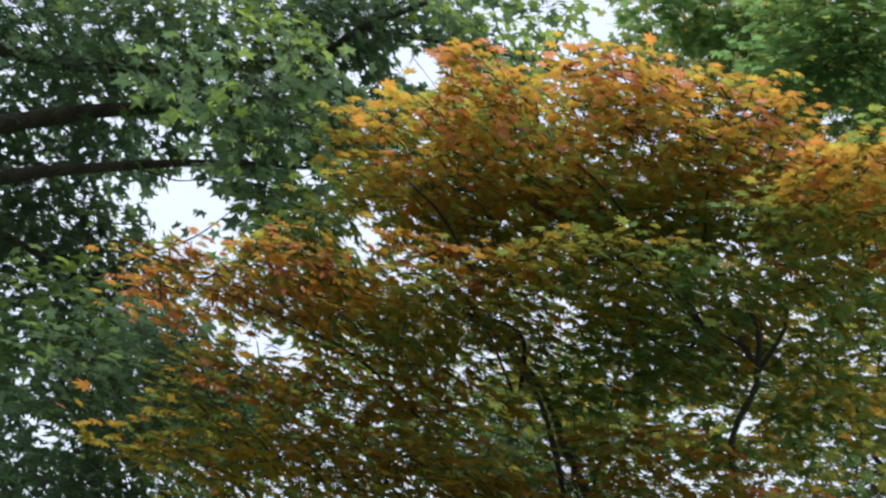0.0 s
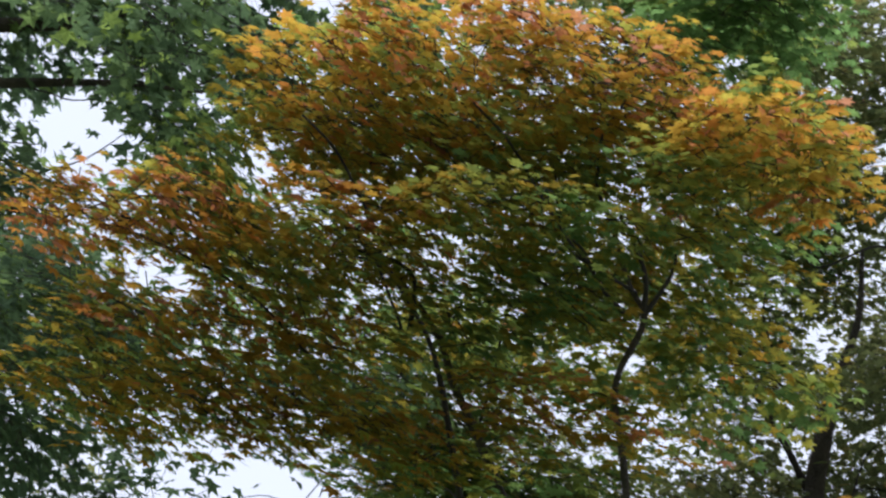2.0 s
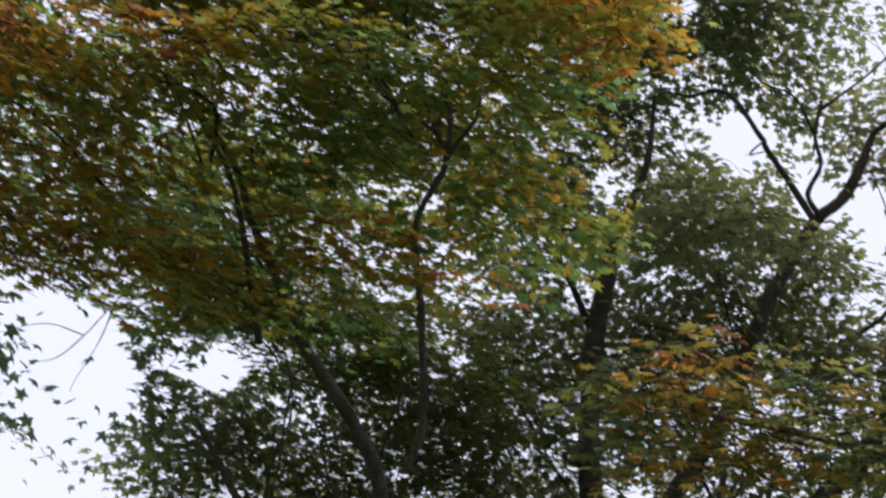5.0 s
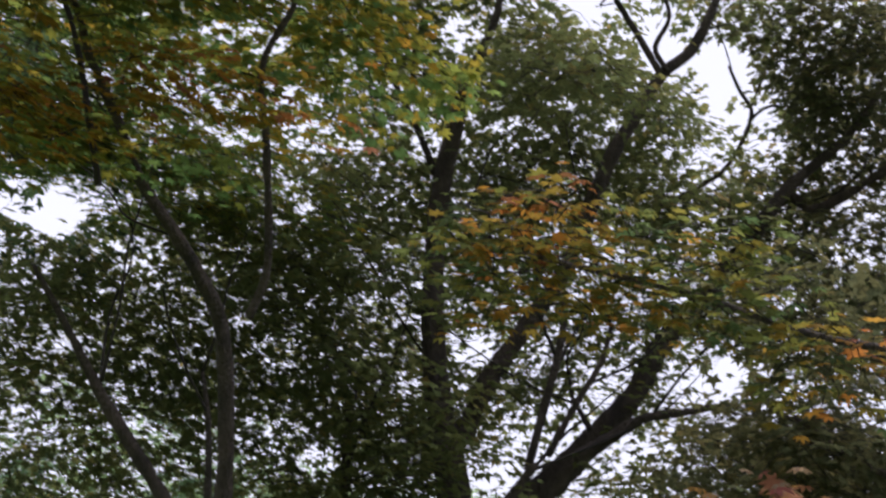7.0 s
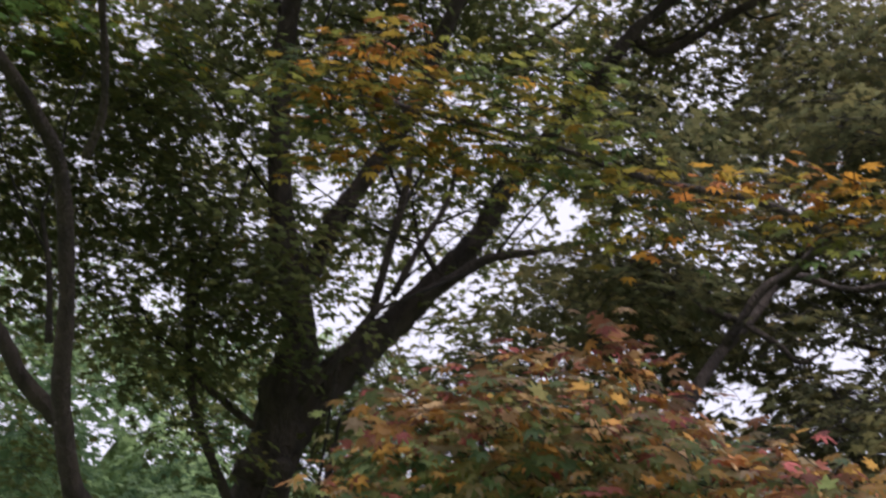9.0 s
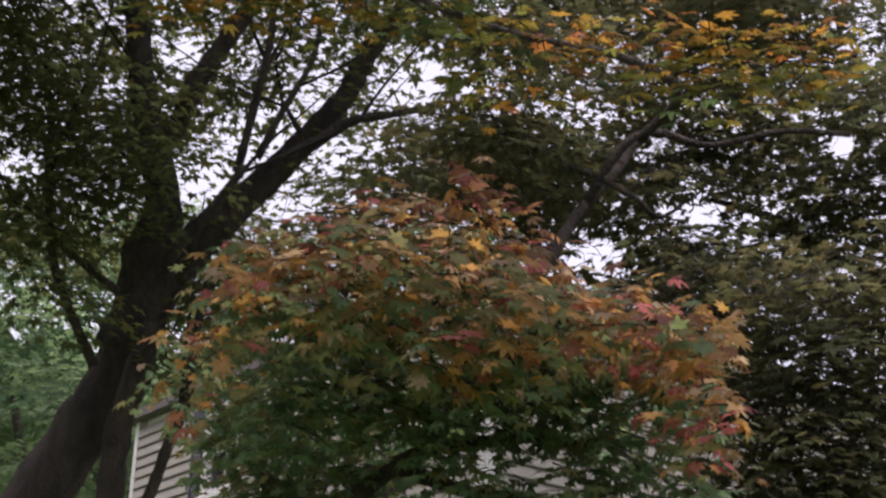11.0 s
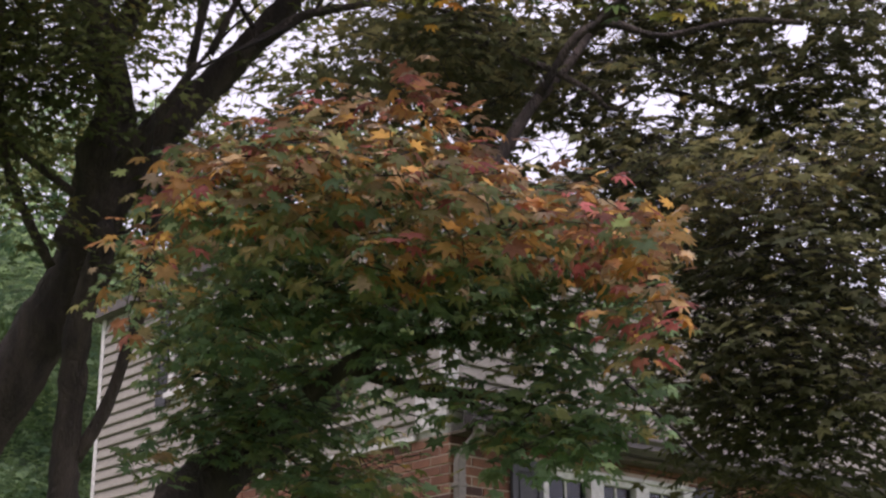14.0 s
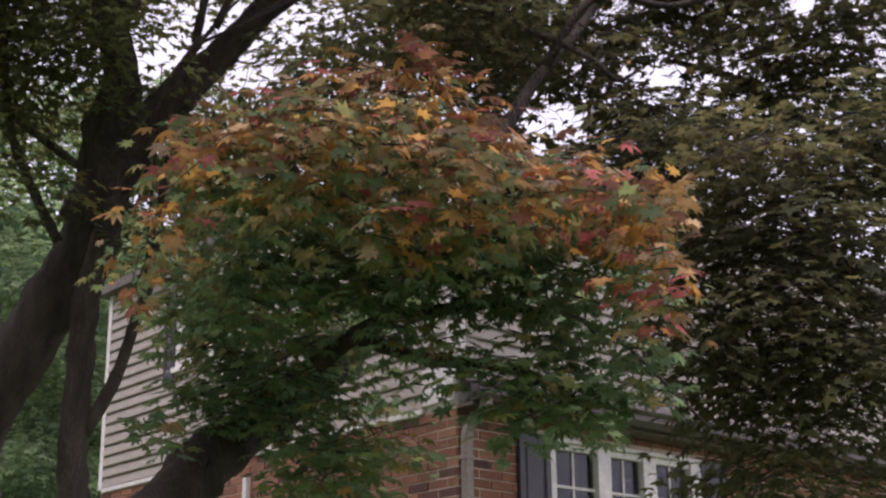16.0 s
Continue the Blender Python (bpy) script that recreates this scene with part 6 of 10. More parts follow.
leaves.mass((-2.71, 2.53, 5.34), (0.17, 0.08, 0.04), -47, 29, 0.046, (0.30, 0.80), length=0.15, leaves=7, vary=0.12, flat=0.22, hang=0.18, face=0.40)
leaves.mass((-2.54, 2.62, 5.40), (0.19, 0.08, 0.04), -44, 33, 0.046, (0.40, 0.75), length=0.15, leaves=7, vary=0.12, flat=0.22, hang=0.18, face=0.40)
leaves.mass((-2.36, 2.70, 5.46), (0.17, 0.09, 0.05), -41, 33, 0.046, (0.40, 0.75), length=0.15, leaves=7, vary=0.12, flat=0.22, hang=0.18, face=0.40)
leaves.mass((-2.19, 2.78, 5.50), (0.17, 0.09, 0.05), -38, 33, 0.046, (0.10, 0.60), length=0.15, leaves=7, vary=0.12, flat=0.22, hang=0.18, face=0.40)
leaves.mass((-2.49, 2.74, 5.35), (0.19, 0.08, 0.04), -42, 33, 0.046, (0.30, 0.75), length=0.15, leaves=7, vary=0.12, flat=0.22, hang=0.18, face=0.40)
leaves.mass((-2.70, 2.62, 5.29), (0.10, 0.07, 0.03), -45, 14, 0.046, (0.20, 0.60), length=0.15, leaves=7, vary=0.12, flat=0.22, hang=0.18, face=0.40)
leaves.mass((-2.31, 2.84, 5.38), (0.17, 0.08, 0.04), -39, 29, 0.046, (0.20, 0.65), length=0.15, leaves=7, vary=0.12, flat=0.22, hang=0.18, face=0.40)
leaves.mass((-2.14, 2.90, 5.43), (0.17, 0.09, 0.05), -36, 33, 0.046, (0.10, 0.60), length=0.15, leaves=7, vary=0.12, flat=0.22, hang=0.18, face=0.40)
leaves.mass((-1.95, 2.95, 5.49), (0.19, 0.10, 0.05), -33, 42, 0.046, (0.00, 0.50), length=0.15, leaves=7, vary=0.12, flat=0.22, hang=0.18, face=0.40)
leaves.mass((-1.79, 3.02, 5.52), (0.12, 0.10, 0.05), -30, 29, 0.046, (0.00, 0.50), length=0.15, leaves=7, vary=0.12, flat=0.22, hang=0.18, face=0.40)
leaves.mass((-2.49, 2.52, 4.95), (0.15, 0.04, 0.02), -44, 19, 0.046, (0.60, 0.85), length=0.15, leaves=7, vary=0.12, flat=0.22, hang=0.18, face=0.40)
leaves.mass((-2.33, 2.63, 4.97), (0.17, 0.04, 0.02), -41, 19, 0.046, (0.50, 0.80), length=0.15, leaves=7, vary=0.12, flat=0.22, hang=0.18, face=0.40)
leaves.mass((-2.16, 2.71, 5.02), (0.11, 0.07, 0.04), -38, 19, 0.046, (0.20, 0.60), length=0.15, leaves=7, vary=0.12, flat=0.22, hang=0.18, face=0.40)
leaves.mass((-1.99, 2.79, 5.05), (0.17, 0.10, 0.05), -35, 42, 0.046, (0.10, 0.55), length=0.15, leaves=7, vary=0.12, flat=0.22, hang=0.18, face=0.40)
leaves.mass((-1.81, 2.87, 5.09), (0.17, 0.11, 0.05), -32, 46, 0.046, (0.00, 0.40), length=0.15, leaves=7, vary=0.12, flat=0.22, hang=0.18, face=0.40)
leaves.mass((-1.63, 2.98, 5.08), (0.13, 0.10, 0.05), -28, 33, 0.046, (0.00, 0.35), length=0.15, leaves=7, vary=0.12, flat=0.22, hang=0.18, face=0.40)
leaves.mass((-1.54, 3.15, 5.52), (0.12, 0.12, 0.07), -26, 38, 0.046, (0.00, 0.50), length=0.15, leaves=7, vary=0.12, flat=0.22, hang=0.18, face=0.40)
leaves.mass((-1.42, 3.06, 5.10), (0.11, 0.11, 0.05), -25, 33, 0.046, (0.00, 0.40), length=0.15, leaves=7, vary=0.12, flat=0.22, hang=0.18, face=0.40)
leaves.mass((-2.98, 2.23, 4.75), (0.21, 0.06, 0.02), -53, 29, 0.046, (0.60, 0.95), length=0.15, leaves=7, vary=0.12, flat=0.22, hang=0.18, face=0.40)
leaves.mass((-3.13, 2.17, 4.65), (0.11, 0.06, 0.02), -55, 14, 0.046, (0.70, 1.00), length=0.15, leaves=7, vary=0.12, flat=0.22, hang=0.18, face=0.40)
leaves.mass((-3.23, 2.15, 4.57), (0.10, 0.05, 0.02), -56, 14, 0.046, (0.80, 1.05), length=0.15, leaves=7, vary=0.12, flat=0.22, hang=0.18, face=0.40)
leaves.mass((-2.83, 2.31, 4.83), (0.11, 0.06, 0.03), -50, 19, 0.046, (0.60, 0.85), length=0.15, leaves=7, vary=0.12, flat=0.22, hang=0.18, face=0.40)
leaves.mass((-2.81, 2.38, 4.79), (0.21, 0.06, 0.02), -49, 29, 0.046, (0.50, 0.85), length=0.15, leaves=7, vary=0.12, flat=0.22, hang=0.18, face=0.40)
leaves.mass((-3.03, 2.27, 4.67), (0.21, 0.07, 0.03), -53, 33, 0.046, (0.50, 1.00), length=0.15, leaves=7, vary=0.12, flat=0.22, hang=0.18, face=0.40)
leaves.mass((-2.95, 2.37, 4.67), (0.23, 0.05, 0.02), -51, 29, 0.046, (0.30, 0.90), length=0.15, leaves=7, vary=0.12, flat=0.22, hang=0.18, face=0.40)
leaves.mass((-2.73, 2.48, 4.79), (0.17, 0.08, 0.03), -47, 33, 0.046, (0.30, 0.75), length=0.15, leaves=7, vary=0.12, flat=0.22, hang=0.18, face=0.40)
leaves.mass((-2.57, 2.57, 4.84), (0.15, 0.08, 0.03), -45, 29, 0.046, (0.20, 0.65), length=0.15, leaves=7, vary=0.12, flat=0.22, hang=0.18, face=0.40)
leaves.mass((-2.41, 2.67, 4.88), (0.15, 0.09, 0.04), -42, 33, 0.046, (0.20, 0.60), length=0.15, leaves=7, vary=0.12, flat=0.22, hang=0.18, face=0.40)
leaves.mass((-2.78, 2.53, 4.71), (0.21, 0.07, 0.03), -47, 33, 0.046, (0.30, 0.70), length=0.15, leaves=7, vary=0.12, flat=0.22, hang=0.18, face=0.40)
leaves.mass((-2.60, 2.67, 4.75), (0.17, 0.08, 0.03), -44, 33, 0.046, (0.20, 0.60), length=0.15, leaves=7, vary=0.12, flat=0.22, hang=0.18, face=0.40)
leaves.mass((-2.87, 2.47, 4.67), (0.11, 0.05, 0.02), -49, 14, 0.046, (0.20, 0.60), length=0.15, leaves=7, vary=0.12, flat=0.22, hang=0.18, face=0.40)
leaves.mass((-2.30, 2.81, 4.85), (0.17, 0.10, 0.05), -39, 42, 0.046, (0.10, 0.50), length=0.15, leaves=7, vary=0.12, flat=0.22, hang=0.18, face=0.40)
leaves.mass((-2.02, 2.91, 4.94), (0.15, 0.10, 0.05), -34, 38, 0.046, (0.00, 0.50), length=0.15, leaves=7, vary=0.12, flat=0.22, hang=0.18, face=0.40)
leaves.mass((-1.87, 2.99, 4.95), (0.17, 0.11, 0.05), -32, 46, 0.046, (0.00, 0.40), length=0.15, leaves=7, vary=0.12, flat=0.22, hang=0.18, face=0.40)
leaves.mass((-2.86, 2.60, 4.58), (0.21, 0.05, 0.02), -47, 23, 0.046, (0.60, 1.00), length=0.15, leaves=7, vary=0.12, flat=0.22, hang=0.18, face=0.40)
leaves.mass((-2.68, 2.71, 4.65), (0.19, 0.05, 0.02), -44, 23, 0.046, (0.60, 1.00), length=0.15, leaves=7, vary=0.12, flat=0.22, hang=0.18, face=0.40)
leaves.mass((-3.05, 2.52, 4.46), (0.17, 0.05, 0.02), -50, 19, 0.046, (0.50, 0.95), length=0.15, leaves=7, vary=0.12, flat=0.22, hang=0.18, face=0.40)
leaves.mass((-2.52, 2.82, 4.67), (0.13, 0.05, 0.02), -41, 19, 0.046, (0.50, 0.90), length=0.15, leaves=7, vary=0.12, flat=0.22, hang=0.18, face=0.40)
leaves.mass((-2.99, 2.58, 4.46), (0.21, 0.05, 0.02), -49, 23, 0.046, (0.20, 0.80), length=0.15, leaves=7, vary=0.12, flat=0.22, hang=0.18, face=0.40)
leaves.mass((-2.78, 2.70, 4.56), (0.21, 0.06, 0.02), -45, 29, 0.046, (0.40, 1.00), length=0.15, leaves=7, vary=0.12, flat=0.22, hang=0.18, face=0.40)
leaves.mass((-2.56, 2.86, 4.60), (0.17, 0.07, 0.03), -42, 29, 0.046, (0.20, 0.70), length=0.15, leaves=7, vary=0.12, flat=0.22, hang=0.18, face=0.40)
leaves.mass((-2.37, 2.95, 4.68), (0.11, 0.08, 0.03), -38, 19, 0.046, (0.10, 0.60), length=0.15, leaves=7, vary=0.12, flat=0.22, hang=0.18, face=0.40)
leaves.mass((-2.45, 2.99, 4.57), (0.17, 0.08, 0.03), -39, 33, 0.046, (0.10, 0.60), length=0.15, leaves=7, vary=0.12, flat=0.22, hang=0.18, face=0.40)
leaves.mass((-3.18, 2.48, 4.35), (0.11, 0.06, 0.02), -52, 14, 0.046, (0.10, 0.60), length=0.15, leaves=7, vary=0.12, flat=0.22, hang=0.18, face=0.40)
leaves.mass((-3.27, 2.54, 4.19), (0.23, 0.06, 0.02), -52, 23, 0.046, (0.30, 0.80), length=0.15, leaves=7, vary=0.12, flat=0.22, hang=0.18, face=0.40)
leaves.mass((-3.06, 2.69, 4.29), (0.23, 0.05, 0.02), -48, 23, 0.046, (0.40, 0.80), length=0.15, leaves=7, vary=0.12, flat=0.22, hang=0.18, face=0.40)
leaves.mass((-2.84, 2.82, 4.39), (0.19, 0.06, 0.02), -45, 29, 0.046, (0.50, 0.90), length=0.15, leaves=7, vary=0.12, flat=0.22, hang=0.18, face=0.40)
leaves.mass((-2.65, 2.96, 4.43), (0.17, 0.06, 0.02), -42, 23, 0.046, (0.40, 0.80), length=0.15, leaves=7, vary=0.12, flat=0.22, hang=0.18, face=0.40)
leaves.mass((-2.90, 2.83, 4.31), (0.21, 0.05, 0.02), -45, 23, 0.046, (0.40, 0.85), length=0.15, leaves=7, vary=0.12, flat=0.22, hang=0.18, face=0.40)
leaves.mass((-3.14, 2.69, 4.20), (0.23, 0.06, 0.02), -49, 23, 0.046, (0.20, 0.80), length=0.15, leaves=7, vary=0.12, flat=0.22, hang=0.18, face=0.40)
leaves.mass((-2.76, 2.95, 4.34), (0.21, 0.05, 0.02), -43, 23, 0.046, (0.40, 0.80), length=0.15, leaves=7, vary=0.12, flat=0.22, hang=0.18, face=0.40)
leaves.mass((-2.02, 3.24, 4.62), (0.21, 0.05, 0.02), -32, 23, 0.046, (0.50, 0.85), length=0.15, leaves=7, vary=0.12, flat=0.22, hang=0.18, face=0.40)
leaves.mass((-1.85, 3.30, 4.67), (0.17, 0.05, 0.02), -29, 19, 0.046, (0.50, 0.85), length=0.15, leaves=7, vary=0.12, flat=0.22, hang=0.18, face=0.40)
leaves.mass((-1.72, 3.37, 4.66), (0.17, 0.06, 0.02), -27, 23, 0.046, (0.30, 0.80), length=0.15, leaves=7, vary=0.12, flat=0.22, hang=0.18, face=0.40)
leaves.mass((-2.00, 3.30, 4.57), (0.21, 0.05, 0.02), -31, 23, 0.046, (0.40, 0.80), length=0.15, leaves=7, vary=0.12, flat=0.22, hang=0.18, face=0.40)
leaves.mass((-2.14, 3.27, 4.52), (0.11, 0.04, 0.02), -33, 14, 0.046, (0.70, 0.90), length=0.15, leaves=7, vary=0.12, flat=0.22, hang=0.18, face=0.40)
leaves.mass((-1.79, 3.41, 4.58), (0.19, 0.05, 0.02), -27, 19, 0.046, (0.30, 0.70), length=0.15, leaves=7, vary=0.12, flat=0.22, hang=0.18, face=0.40)
leaves.mass((-2.16, 2.99, 4.78), (0.13, 0.10, 0.04), -35, 33, 0.046, (0.00, 0.40), length=0.15, leaves=7, vary=0.12, flat=0.22, hang=0.18, face=0.40)
leaves.mass((-1.99, 3.07, 4.82), (0.15, 0.10, 0.04), -33, 38, 0.046, (0.00, 0.35), length=0.15, leaves=7, vary=0.12, flat=0.22, hang=0.18, face=0.40)
leaves.mass((-1.81, 3.11, 4.87), (0.15, 0.11, 0.05), -30, 42, 0.046, (0.00, 0.30), length=0.15, leaves=7, vary=0.12, flat=0.22, hang=0.18, face=0.40)
leaves.mass((-2.09, 3.12, 4.70), (0.11, 0.08, 0.03), -33, 19, 0.046, (0.00, 0.40), length=0.15, leaves=7, vary=0.12, flat=0.22, hang=0.18, face=0.40)
leaves.mass((-2.70, 2.92, 4.46), (0.21, 0.07, 0.03), -42, 33, 0.046, (0.40, 0.80), length=0.15, leaves=7, vary=0.12, flat=0.22, hang=0.18, face=0.40)
leaves.mass((-2.57, 3.04, 4.45), (0.21, 0.07, 0.03), -39, 33, 0.046, (0.30, 0.75), length=0.15, leaves=7, vary=0.12, flat=0.22, hang=0.18, face=0.40)
leaves.mass((-2.44, 3.14, 4.45), (0.17, 0.07, 0.02), -37, 23, 0.046, (0.30, 0.70), length=0.15, leaves=7, vary=0.12, flat=0.22, hang=0.18, face=0.40)
leaves.mass((-2.78, 2.93, 4.36), (0.19, 0.09, 0.03), -42, 38, 0.046, (0.20, 0.80), length=0.15, leaves=7, vary=0.12, flat=0.22, hang=0.18, face=0.40)
leaves.mass((-2.64, 3.07, 4.36), (0.21, 0.06, 0.02), -40, 23, 0.046, (0.40, 0.80), length=0.15, leaves=7, vary=0.12, flat=0.22, hang=0.18, face=0.40)
leaves.mass((-2.40, 3.21, 4.41), (0.15, 0.07, 0.02), -36, 19, 0.046, (0.10, 0.60), length=0.15, leaves=7, vary=0.12, flat=0.22, hang=0.18, face=0.40)
leaves.mass((-2.93, 2.81, 4.35), (0.19, 0.09, 0.03), -45, 38, 0.046, (0.20, 0.60), length=0.15, leaves=7, vary=0.12, flat=0.22, hang=0.18, face=0.40)
leaves.mass((-2.99, 2.82, 4.27), (0.15, 0.10, 0.03), -46, 29, 0.046, (0.20, 0.60), length=0.15, leaves=7, vary=0.12, flat=0.22, hang=0.18, face=0.40)
leaves.mass((-2.86, 2.67, 4.56), (0.25, 0.09, 0.03), -46, 46, 0.046, (0.30, 0.90), length=0.15, leaves=7, vary=0.12, flat=0.22, hang=0.18, face=0.40)
leaves.mass((-2.11, 3.27, 4.56), (0.19, 0.07, 0.03), -32, 29, 0.046, (0.10, 0.50), length=0.15, leaves=7, vary=0.12, flat=0.22, hang=0.18, face=0.40)
leaves.mass((-2.28, 3.30, 4.40), (0.17, 0.08, 0.03), -34, 29, 0.046, (0.10, 0.60), length=0.15, leaves=7, vary=0.12, flat=0.22, hang=0.18, face=0.40)
leaves.mass((-1.62, 3.50, 4.60), (0.15, 0.07, 0.03), -24, 23, 0.046, (0.30, 1.00), length=0.15, leaves=7, vary=0.12, flat=0.22, hang=0.18, face=0.40)
leaves.mass((-1.97, 3.38, 4.53), (0.15, 0.06, 0.02), -29, 19, 0.046, (0.20, 0.60), length=0.15, leaves=7, vary=0.12, flat=0.22, hang=0.18, face=0.40)
leaves.mass((-1.19, 2.88, 5.37), (0.17, 0.07, 0.04), -21, 33, 0.046, (0.50, 0.85), length=0.15, leaves=7, vary=0.12, flat=0.22, hang=0.18, face=0.40)
leaves.mass((-1.01, 2.91, 5.39), (0.11, 0.07, 0.04), -18, 19, 0.046, (0.50, 0.85), length=0.15, leaves=7, vary=0.12, flat=0.22, hang=0.18, face=0.40)
leaves.mass((-1.08, 2.99, 5.31), (0.15, 0.08, 0.04), -19, 33, 0.046, (0.20, 0.70), length=0.15, leaves=7, vary=0.12, flat=0.22, hang=0.18, face=0.40)
leaves.mass((-0.92, 3.03, 5.32), (0.10, 0.09, 0.05), -16, 23, 0.046, (0.30, 0.85), length=0.15, leaves=7, vary=0.12, flat=0.22, hang=0.18, face=0.40)
leaves.mass((-0.97, 3.12, 5.23), (0.11, 0.07, 0.04), -16, 19, 0.046, (0.40, 0.95), length=0.15, leaves=7, vary=0.12, flat=0.22, hang=0.18, face=0.40)
leaves.mass((-1.18, 3.04, 5.24), (0.15, 0.08, 0.04), -20, 33, 0.046, (0.10, 0.50), length=0.15, leaves=7, vary=0.12, flat=0.22, hang=0.18, face=0.40)
leaves.mass((-1.35, 2.92, 5.28), (0.15, 0.09, 0.05), -24, 38, 0.046, (0.10, 0.50), length=0.15, leaves=7, vary=0.12, flat=0.22, hang=0.18, face=0.40)
leaves.mass((-3.25, 3.25, 5.57), (0.33, 0.16, 0.07), -45, 26, 0.050, (0.00, 0.32), length=0.3, face=0.30, flat=0.25)
leaves.mass((-2.80, 3.28, 5.87), (0.36, 0.18, 0.09), -40, 31, 0.050, (0.00, 0.32), length=0.3, face=0.30, flat=0.25)
leaves.mass((-2.36, 3.39, 6.04), (0.36, 0.20, 0.11), -34, 36, 0.050, (0.00, 0.32), length=0.3, face=0.30, flat=0.25)
leaves.mass((-1.91, 3.48, 6.18), (0.31, 0.17, 0.10), -28, 31, 0.050, (0.00, 0.32), length=0.3, face=0.30, flat=0.25)
leaves.mass((-2.95, 2.96, 6.00), (0.31, 0.15, 0.08), -45, 26, 0.050, (0.00, 0.32), length=0.3, face=0.30, flat=0.25)
leaves.mass((-2.22, 3.75, 5.82), (0.33, 0.18, 0.09), -30, 31, 0.050, (0.00, 0.32), length=0.3, face=0.30, flat=0.25)
leaves.mass((-3.51, 3.02, 5.54), (0.29, 0.10, 0.04), -49, 18, 0.050, (0.00, 0.32), length=0.3, face=0.30, flat=0.25)
leaves.mass((-3.46, 3.38, 5.28), (0.33, 0.09, 0.03), -45, 16, 0.050, (0.00, 0.32), length=0.3, face=0.30, flat=0.25)
leaves.mass((-1.83, 4.04, 5.73), (0.29, 0.17, 0.11), -24, 31, 0.050, (0.00, 0.32), length=0.3, face=0.30, flat=0.25)
leaves.mass((-1.64, 3.76, 6.06), (0.26, 0.16, 0.18), -23, 31, 0.050, (0.00, 0.32), length=0.3, face=0.30, flat=0.25)
leaves.mass((-2.82, 2.76, 6.20), (0.26, 0.14, 0.08), -45, 21, 0.050, (0.00, 0.32), length=0.3, face=0.30, flat=0.25)
leaves.mass((-3.54, 2.91, 5.64), (0.29, 0.16, 0.07), -50, 26, 0.050, (0.00, 0.32), length=0.3, face=0.30, flat=0.25)
leaves.mass((-3.20, 3.30, 5.61), (0.33, 0.13, 0.05), -43, 23, 0.050, (0.00, 0.32), length=0.3, face=0.30, flat=0.25)
leaves.mass((-3.63, 3.49, 5.05), (0.31, 0.15, 0.05), -45, 23, 0.050, (0.00, 0.32), length=0.3, face=0.30, flat=0.25)
leaves.mass((-3.21, 3.68, 5.24), (0.29, 0.14, 0.05), -40, 18, 0.050, (0.00, 0.32), length=0.3, face=0.30, flat=0.25)
leaves.mass((-2.45, 4.27, 5.17), (0.29, 0.11, 0.04), -29, 16, 0.050, (0.00, 0.32), length=0.3, face=0.30, flat=0.25)
leaves.mass((-3.61, 3.06, 5.47), (0.24, 0.10, 0.04), -49, 16, 0.050, (0.00, 0.32), length=0.3, face=0.30, flat=0.25)
leaves.mass((-3.17, 3.49, 5.47), (0.26, 0.10, 0.04), -41, 16, 0.050, (0.00, 0.32), length=0.3, face=0.30, flat=0.25)
leaves.mass((-1.52, 3.89, 6.02), (0.26, 0.15, 0.08), -20, 21, 0.050, (0.00, 0.32), length=0.3, face=0.30, flat=0.25)
leaves.mass((-2.89, 2.58, 5.75), (0.27, 0.14, 0.07), -48, 30, 0.050, (0.25, 0.72), tier=0.13, flat=0.20, vary=0.13, face=0.40)
leaves.mass((-2.55, 2.69, 5.90), (0.29, 0.16, 0.09), -43, 40, 0.050, (0.15, 0.62), tier=0.13, flat=0.20, vary=0.13, face=0.40)
leaves.mass((-2.19, 2.78, 6.04), (0.29, 0.15, 0.09), -38, 40, 0.050, (0.35, 0.90), tier=0.13, flat=0.20, vary=0.13, face=0.40)
leaves.mass((-1.85, 2.94, 6.08), (0.29, 0.15, 0.09), -32, 40, 0.050, (0.25, 0.82), tier=0.13, flat=0.20, vary=0.13, face=0.40)
leaves.mass((-1.61, 3.12, 6.06), (0.24, 0.15, 0.11), -27, 34, 0.050, (0.25, 0.72), tier=0.13, flat=0.20, vary=0.13, face=0.40)
leaves.mass((-2.77, 2.79, 5.69), (0.29, 0.17, 0.08), -44, 30, 0.050, (0.15, 0.62), tier=0.13, flat=0.20, vary=0.13, face=0.40)
leaves.mass((-2.41, 2.92, 5.82), (0.27, 0.16, 0.09), -39, 36, 0.050, (0.15, 0.62), tier=0.13, flat=0.20, vary=0.13, face=0.40)
leaves.mass((-2.08, 3.00, 5.94), (0.27, 0.16, 0.09), -34, 36, 0.050, (0.15, 0.57), tier=0.13, flat=0.20, vary=0.13, face=0.40)
leaves.mass((-1.78, 3.21, 5.93), (0.27, 0.16, 0.09), -29, 30, 0.050, (0.15, 0.57), tier=0.13, flat=0.20, vary=0.13, face=0.40)
leaves.mass((-1.39, 3.33, 5.97), (0.27, 0.13, 0.08), -22, 30, 0.050, (0.25, 0.72), tier=0.13, flat=0.20, vary=0.13, face=0.40)
leaves.mass((-1.16, 3.48, 5.92), (0.20, 0.13, 0.07), -18, 20, 0.050, (0.15, 0.62), tier=0.13, flat=0.20, vary=0.13, face=0.40)
leaves.mass((-3.59, 2.59, 5.16), (0.29, 0.13, 0.05), -54, 26, 0.050, (0.35, 0.87), tier=0.13, flat=0.20, vary=0.13, face=0.40)
leaves.mass((-3.29, 2.78, 5.30), (0.27, 0.15, 0.06), -49, 30, 0.050, (0.25, 0.72), tier=0.13, flat=0.20, vary=0.13, face=0.40)
